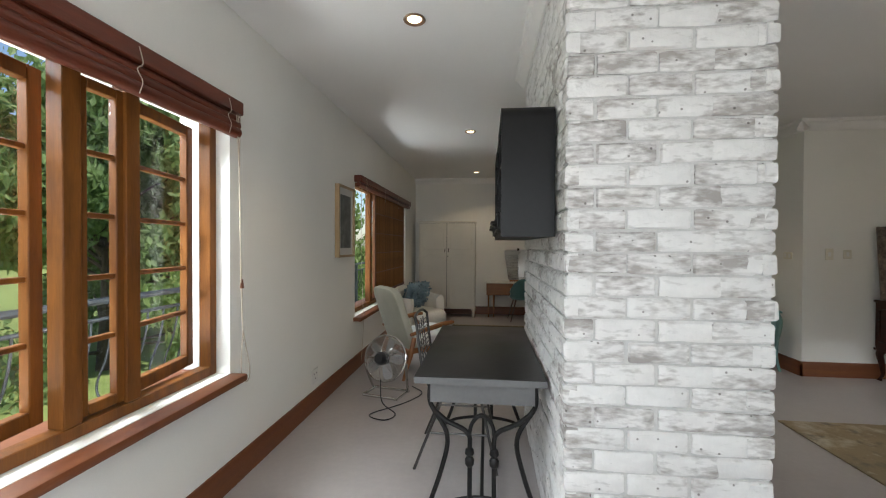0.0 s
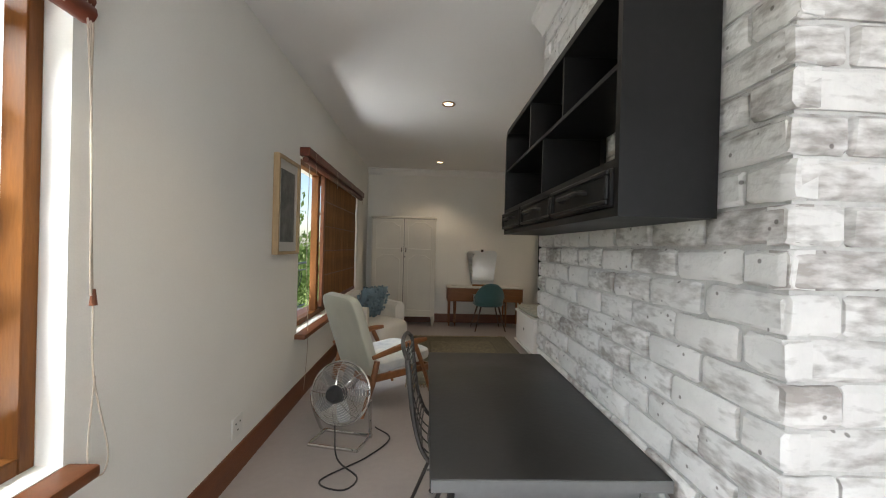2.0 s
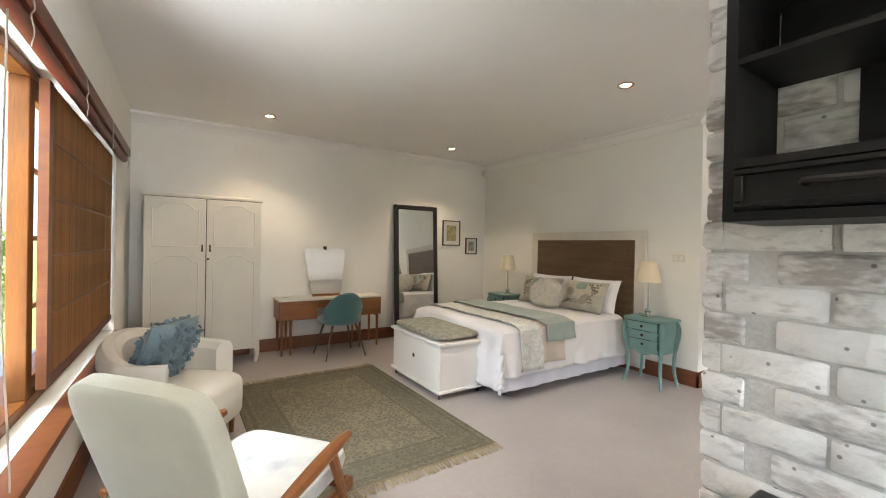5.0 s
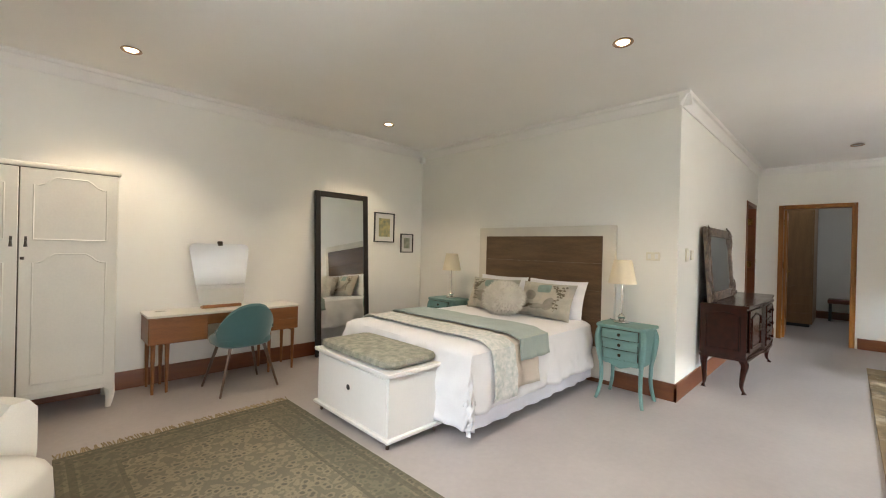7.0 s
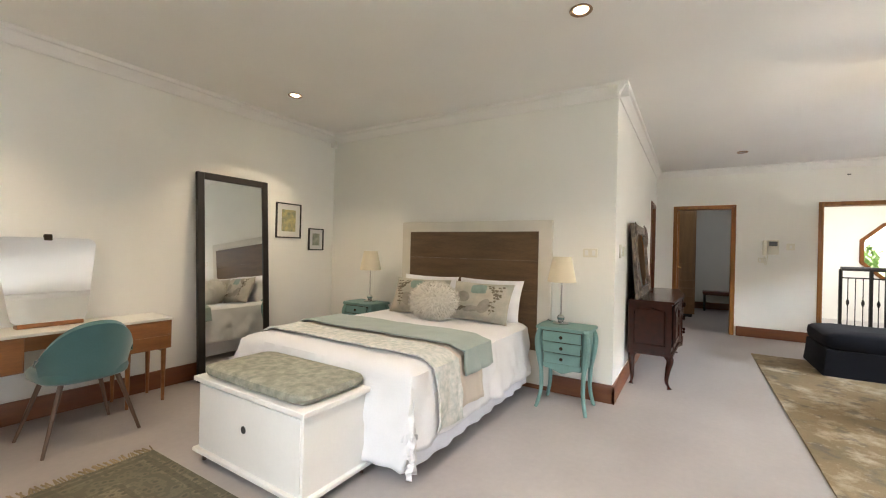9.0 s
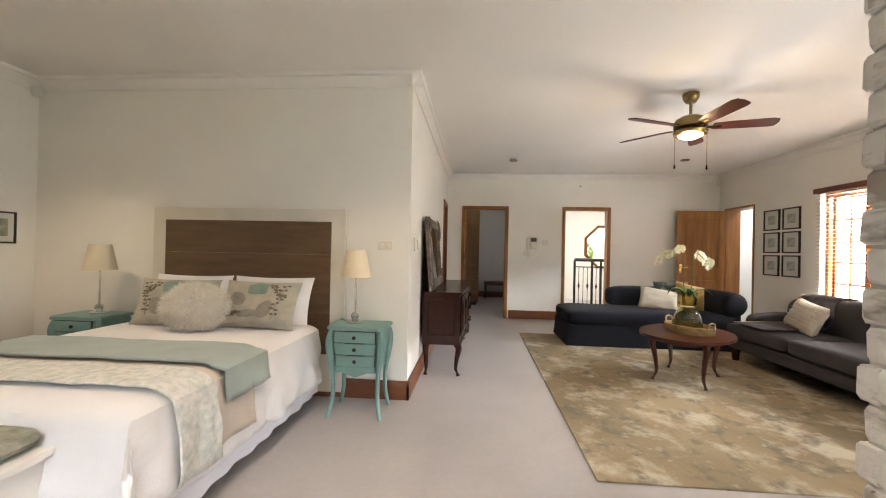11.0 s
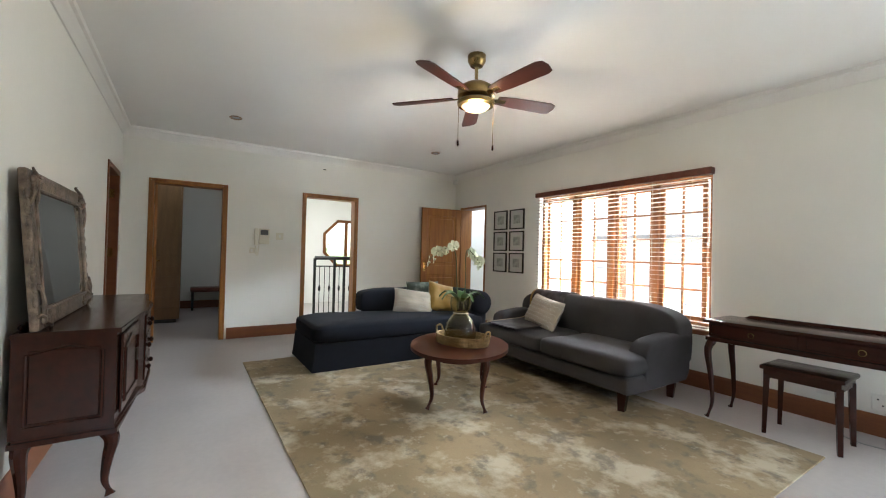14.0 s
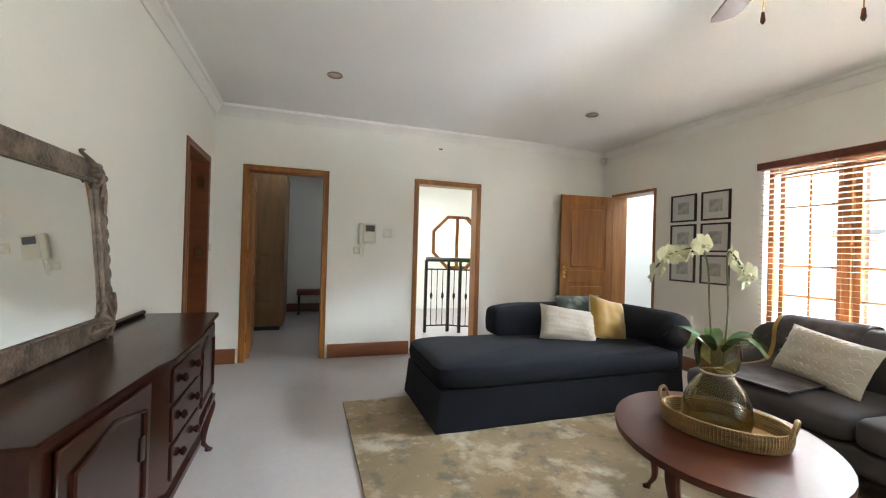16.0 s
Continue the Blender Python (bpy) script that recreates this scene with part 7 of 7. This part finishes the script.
for k in range(5):
    m = pose(0, 0, -0.305, 0, 0, 40.5 + 72 * k)
    bl = part("blade", slab(bmesh.new(), [(0.17, -0.045), (0.3, -0.06), (0.60, -0.068), (0.645, -0.05), (0.655, 0.0), (0.64, 0.055), (0.6, 0.066), (0.3, 0.058), (0.17, 0.045)], -0.004, 0.004), mat("fan_blade_wood", (0.075, 0.018, 0.012), 0.35, spec=0.3, vary=0.12, scale=4, fine=40, bump=0.02, stretch=(0.7, 5, 5)) if k == 0 else bpy.data.materials["fan_blade_wood"], cf, "", m @ pose(0, 0, 0, -13))
    part("blade_iron", bx(0.10, -0.02, -0.008, 0.24, 0.02, -0.003, bev=0.002), M_ANTIQUE, bl)
for x, y, z in ((0.09, 0.09, -0.62), (-0.08, -0.1, -0.66)):
    ch_ = part("pull_chain", tb([(x, y, -0.3), (x, y, z)], 0.0022, 5), M_ANTIQUE, cf)
    part("chain_knob", lathe(bmesh.new(), [(0.003, z - 0.04), (0.008, z - 0.03), (0.005, z)], 8, (x, y, 0)), M_MAHOG, ch_)
lamp("fan_lamp", 'POINT', pose(3.77, 2.01, H - 0.46), 5, (1.0, 0.78, 0.5), soft=0.06)

cs = thing("console_table", "dark mahogany console table with two drawers and cabriole legs", "console table", pose(2.40, 0.06, 0))
part("top", bx(-0.60, -0.21, 0.735, 0.60, 0.25, 0.76, bev=0.007, seg=2), M_MAHOG, cs)
part("body", bx(-0.57, -0.19, 0.63, 0.57, 0.215, 0.735, bev=0.003), M_MAHOG, cs)
part("base_moulding", bx(-0.59, -0.20, 0.595, 0.59, 0.235, 0.632, bev=0.012, seg=2), M_MAHOG, cs)
for s in (-1, 1):
    d = part("drawer", bx(s * 0.285 - 0.265, 0.215, 0.645, s * 0.285 + 0.265, 0.222, 0.725, bev=0.003), M_MAHOG, cs)
    part("ring_pull", tb([(s * 0.285 + 0.018 * math.cos(a), 0.228, 0.682 + 0.018 * math.sin(a)) for a in [2 * math.pi * k / 16 for k in range(17)]], 0.003, 5), M_ANTIQUE, d)
    for y, sy in ((0.2, 1), (-0.18, -0.3)):
        part("leg", cabriole(s * 0.55, y, 0.6, s, sy, 0.026), M_MAHOG, cs)
bm = bmesh.new()
pts = [(-0.48, 0.0)] + [(-0.44 + 0.88 * i / 12, 0.022) for i in range(13)] + [(0.48, 0.0)]
ring_sweep(bm, [[Vector((x, y, 0.76 + z)) for x, z in pts] for y in (-0.205, -0.19)])
part("back_gallery", bm, M_MAHOG, cs)
st = thing("stool", "small dark mahogany stool below the console table", "stool", pose(2.42, 0.07, 0))
part("seat", bx(-0.225, -0.16, 0.455, 0.225, 0.19, 0.485, bev=0.01, seg=2), M_MAHOG, st)
part("frame", bx(-0.205, -0.14, 0.40, 0.205, 0.17, 0.455), M_MAHOG, st)
for x in (-0.19, 0.19):
    for y in (-0.12, 0.155):
        part("leg", tb([(x, y, 0.42), (x * 1.05, y * 1.05, 0.0)], 0.018, 4, [0.026, 0.018]), M_MAHOG, st)
gc = thing("grey_cable", "coiled grey cable on the floor under the console table", "cable", pose(0, 0, 0))
part("wire", tb(curve([(2.13, YS + 0.012, 0.24), (2.1, YS + 0.05, 0.12), (2.05, YS + 0.1, 0.006), (1.98, YS + 0.2, 0.006), (2.08, YS + 0.24, 0.008), (2.1, YS + 0.12, 0.012), (1.99, YS + 0.12, 0.01), (2.0, YS + 0.25, 0.008), (2.2, YS + 0.3, 0.006), (2.34, YS + 0.22, 0.006)], 7), 0.005, 6), mat("grey_cable_skin", (0.3, 0.3, 0.3), 0.5, vary=0.05, bump=0), gc)

M_BOTANIC = mat("small_grey_print", (0.50, 0.49, 0.46), 0.6, vary=0.15, scale=16, fine=60, bump=0, color2=(0.20, 0.22, 0.20), mix=0.42)
for i in range(2):
    for j in range(3):
        picture("small botanical print in a black frame", pose(6.30 - i * 0.37, YS, 1.775 - j * 0.33, 0, 0, 180), 0.31, 0.30, 0.018, 0.085, M_BLACKFRAME, M_BOTANIC, "six framed prints beside the window")
hk = thing("ceiling_hook", "tiny dark hook in the wall near the ceiling", "hook", pose(XE, 2.0, 2.47))
part("peg", bx(-0.012, -0.02, -0.006, 0, 0.02, 0.006), M_BLACK, hk)

# ---- beyond the doorways ----
M_CUPB = mat("cupboard_wood", (0.27, 0.15, 0.065), 0.45, vary=0.12, scale=3, fine=40, bump=0.03, stretch=(5, 5, 0.6))
cp = thing("built_in_cupboard", "light brown built-in cupboard with a stack of drawers", "cupboard", pose(10.2, 4.74, 0))
part("carcass", bx(-0.9, -0.92, 0.06, 0.35, 0, 2.35), M_CUPB, cp)
part("plinth", bx(-0.88, -0.88, 0, 0.33, 0, 0.06), M_BLACK, cp)
for k in range(6):
    d = part("drawer", bx(-0.918, -0.90, 0.10 + k * 0.165, -0.90, -0.03, 0.255 + k * 0.165, bev=0.003), M_CUPB, cp)
    part("pull", bx(-0.94, -0.62, 0.225 + k * 0.165, -0.918, -0.30, 0.237 + k * 0.165), M_CUPB, d)
part("upper_door", bx(-0.918, -0.90, 1.11, -0.90, -0.03, 2.33, bev=0.003), M_CUPB, cp)
bn = thing("bench", "small dark wooden bench with a padded seat", "bench", pose(10.85, 3.28, 0))
part("seat", bx(-0.2, -0.35, 0.36, 0.2, 0.38, 0.44, bev=0.02, seg=2), M_VALANCE, bn)
for x in (-0.17, 0.17):
    for y in (-0.31, 0.34):
        part("leg", bx(x - 0.02, y - 0.02, 0, x + 0.02, y + 0.02, 0.36), M_BLACKFRAME, bn)
skirting((11.1, 2.87), (11.1, 4.75), (-1, 0))
rl = thing("stair_railing", "black iron stair railing with a dark handrail", "railing", pose(0, 0, 0))
RP = [(8.75, 1.80), (8.75, 1.44), (8.62, 1.30), (8.55, 1.02), (9.2, 0.6)]
part("handrail", tb([(x, y, 1.10) for x, y in RP], 0.035, 8), M_BLACKFRAME, rl)
part("upper_rail", tb([(x, y, 0.95) for x, y in RP], 0.012, 6), M_IRON, rl)
part("lower_rail", tb([(x, y, 0.1) for x, y in RP], 0.012, 6), M_IRON, rl)
for x, y in RP:
    part("post", bx(x - 0.02, y - 0.02, 0, x + 0.02, y + 0.02, 1.09), M_IRON, rl)
for (ax, ay), (bx_, by_) in zip(RP, RP[1:]):
    n = max(2, int(math.hypot(bx_ - ax, by_ - ay) / 0.085))
    for i in range(1, n):
        x, y = ax + (bx_ - ax) * i / n, ay + (by_ - ay) * i / n
        part("baluster", tb([(x, y, 0.1), (x, y, 0.95)], 0.007, 6), M_IRON, rl)
        if i % 2:
            part("basket", lathe(bmesh.new(), [(0.006, 0.49), (0.02, 0.53), (0.022, 0.55), (0.02, 0.57), (0.006, 0.61)], 8, (x, y, 0)), M_IRON, rl)

# ---- bricks ----
def brick_meshes(length, depth, k):
    out = []
    for i in range(k):
        bm = bmesh.new()
        rnd = random.Random(i * 7 + int(length * 1000))
        hgt = 0.0745
        rings = []
        j = lambda s: rnd.uniform(-s, s)
        # closed lumpy block with worn arrises: front at y = 0 facing -y
        for ix, u in enumerate((0, 0.05, 0.36, 0.68, 0.95, 1)):
            end = ix in (0, 5)
            x = -length / 2 + length * u + (j(0.0035) if end else j(0.006))
            e, k = (0.006 + j(0.002), 0.003) if end else (0.0, 0.0)
            rings.append([Vector((x, depth, -hgt / 2)), Vector((x, 0.008 + e * 0.5 + j(0.002), -hgt / 2 + k + j(0.0025))), Vector((x, e + j(0.0025), -hgt / 2 + 0.010 + k + j(0.003))),
                          Vector((x, e + j(0.0025), hgt / 2 - 0.010 - k + j(0.003))), Vector((x, 0.008 + e * 0.5 + j(0.002), hgt / 2 - k + j(0.0025))), Vector((x, depth, hgt / 2))])
        ring_sweep(bm, rings)
        out.append(mesh_of("brick", bm, M_BRICK))
    return out


FULL, HALF = brick_meshes(0.217, 0.05, 9), brick_meshes(0.100, 0.05, 6)
CUT = brick_meshes(0.160, 0.05, 4)
rest = bmesh.new()
count = 0
COURSE = 0.0835
rb = random.Random(4)


def lay(face, u, z, kind, near):
    global count
    me = rb.choice({"f": FULL, "h": HALF, "c": CUT}[kind])
    off = rb.uniform(-0.004, 0.004)
    x, y, rz = {"S": (u, PY0 + off, 0), "N": (u, PY1 - off, 180), "W": (PX0 + off, u, -90), "E": (PX1 + (PXN - PX1) * (u - PY0) / (PY1 - PY0) - off, u, 90 + 2.25)}[face]
    m = pose(x, y, z, rb.uniform(-1, 1), rb.uniform(-0.6, 0.6), rz)
    if near:
        b = new("brick", me)
        b.parent = pier
        b.matrix_basis = m
        count += 1
    else:
        t = me.copy()
        t.transform(m)
        rest.from_mesh(t)
        bpy.data.meshes.remove(t)


for c in range(32):
    z = COURSE * (c + 0.5)
    if z > H - 0.02:
        break
    near = 0.35 < z < 2.35
    odd = c % 2
    # the pier's ends are 0.75 wide: three stretchers and a cut brick
    for face in "SN":
        x, xe = PX0, (PX1 if face == "S" else PXN)
        for k in (["f", "f", "f", "h"] if odd else ["h", "f", "f", "f"]) if face == "S" else (["f", "f", "f"] if odd else ["h", "f", "f", "h"]):
            w = {"f": 0.229, "h": 0.108, "c": 0.17}[k]
            lay(face, x + w / 2 if x + w <= xe + 0.02 else xe - w / 2, z, k, near and face == "S" or (near and 0.5 < z < 2.0 and face == "N"))
            x += w
            if x > xe - 0.05:
                break
    for face in "WE":
        y = PY0 + (0.11 if odd else 0.0) + 0.004
        if odd:
            lay(face, PY0 + 0.052, z, "h", near and face == "W")
        while y + 0.229 <= PY1 + 0.01:
            lay(face, y + 0.114, z, "f", near and face == "W" and 0.7 < z)
            y += 0.229
        if PY1 - y > 0.08:
            lay(face, PY1 - 0.053, z, "h", near and face == "W")
ob = part("brickwork", rest, M_BRICK, pier, "rest of the whitewashed brickwork")
tagged(ob, kind="stuff")
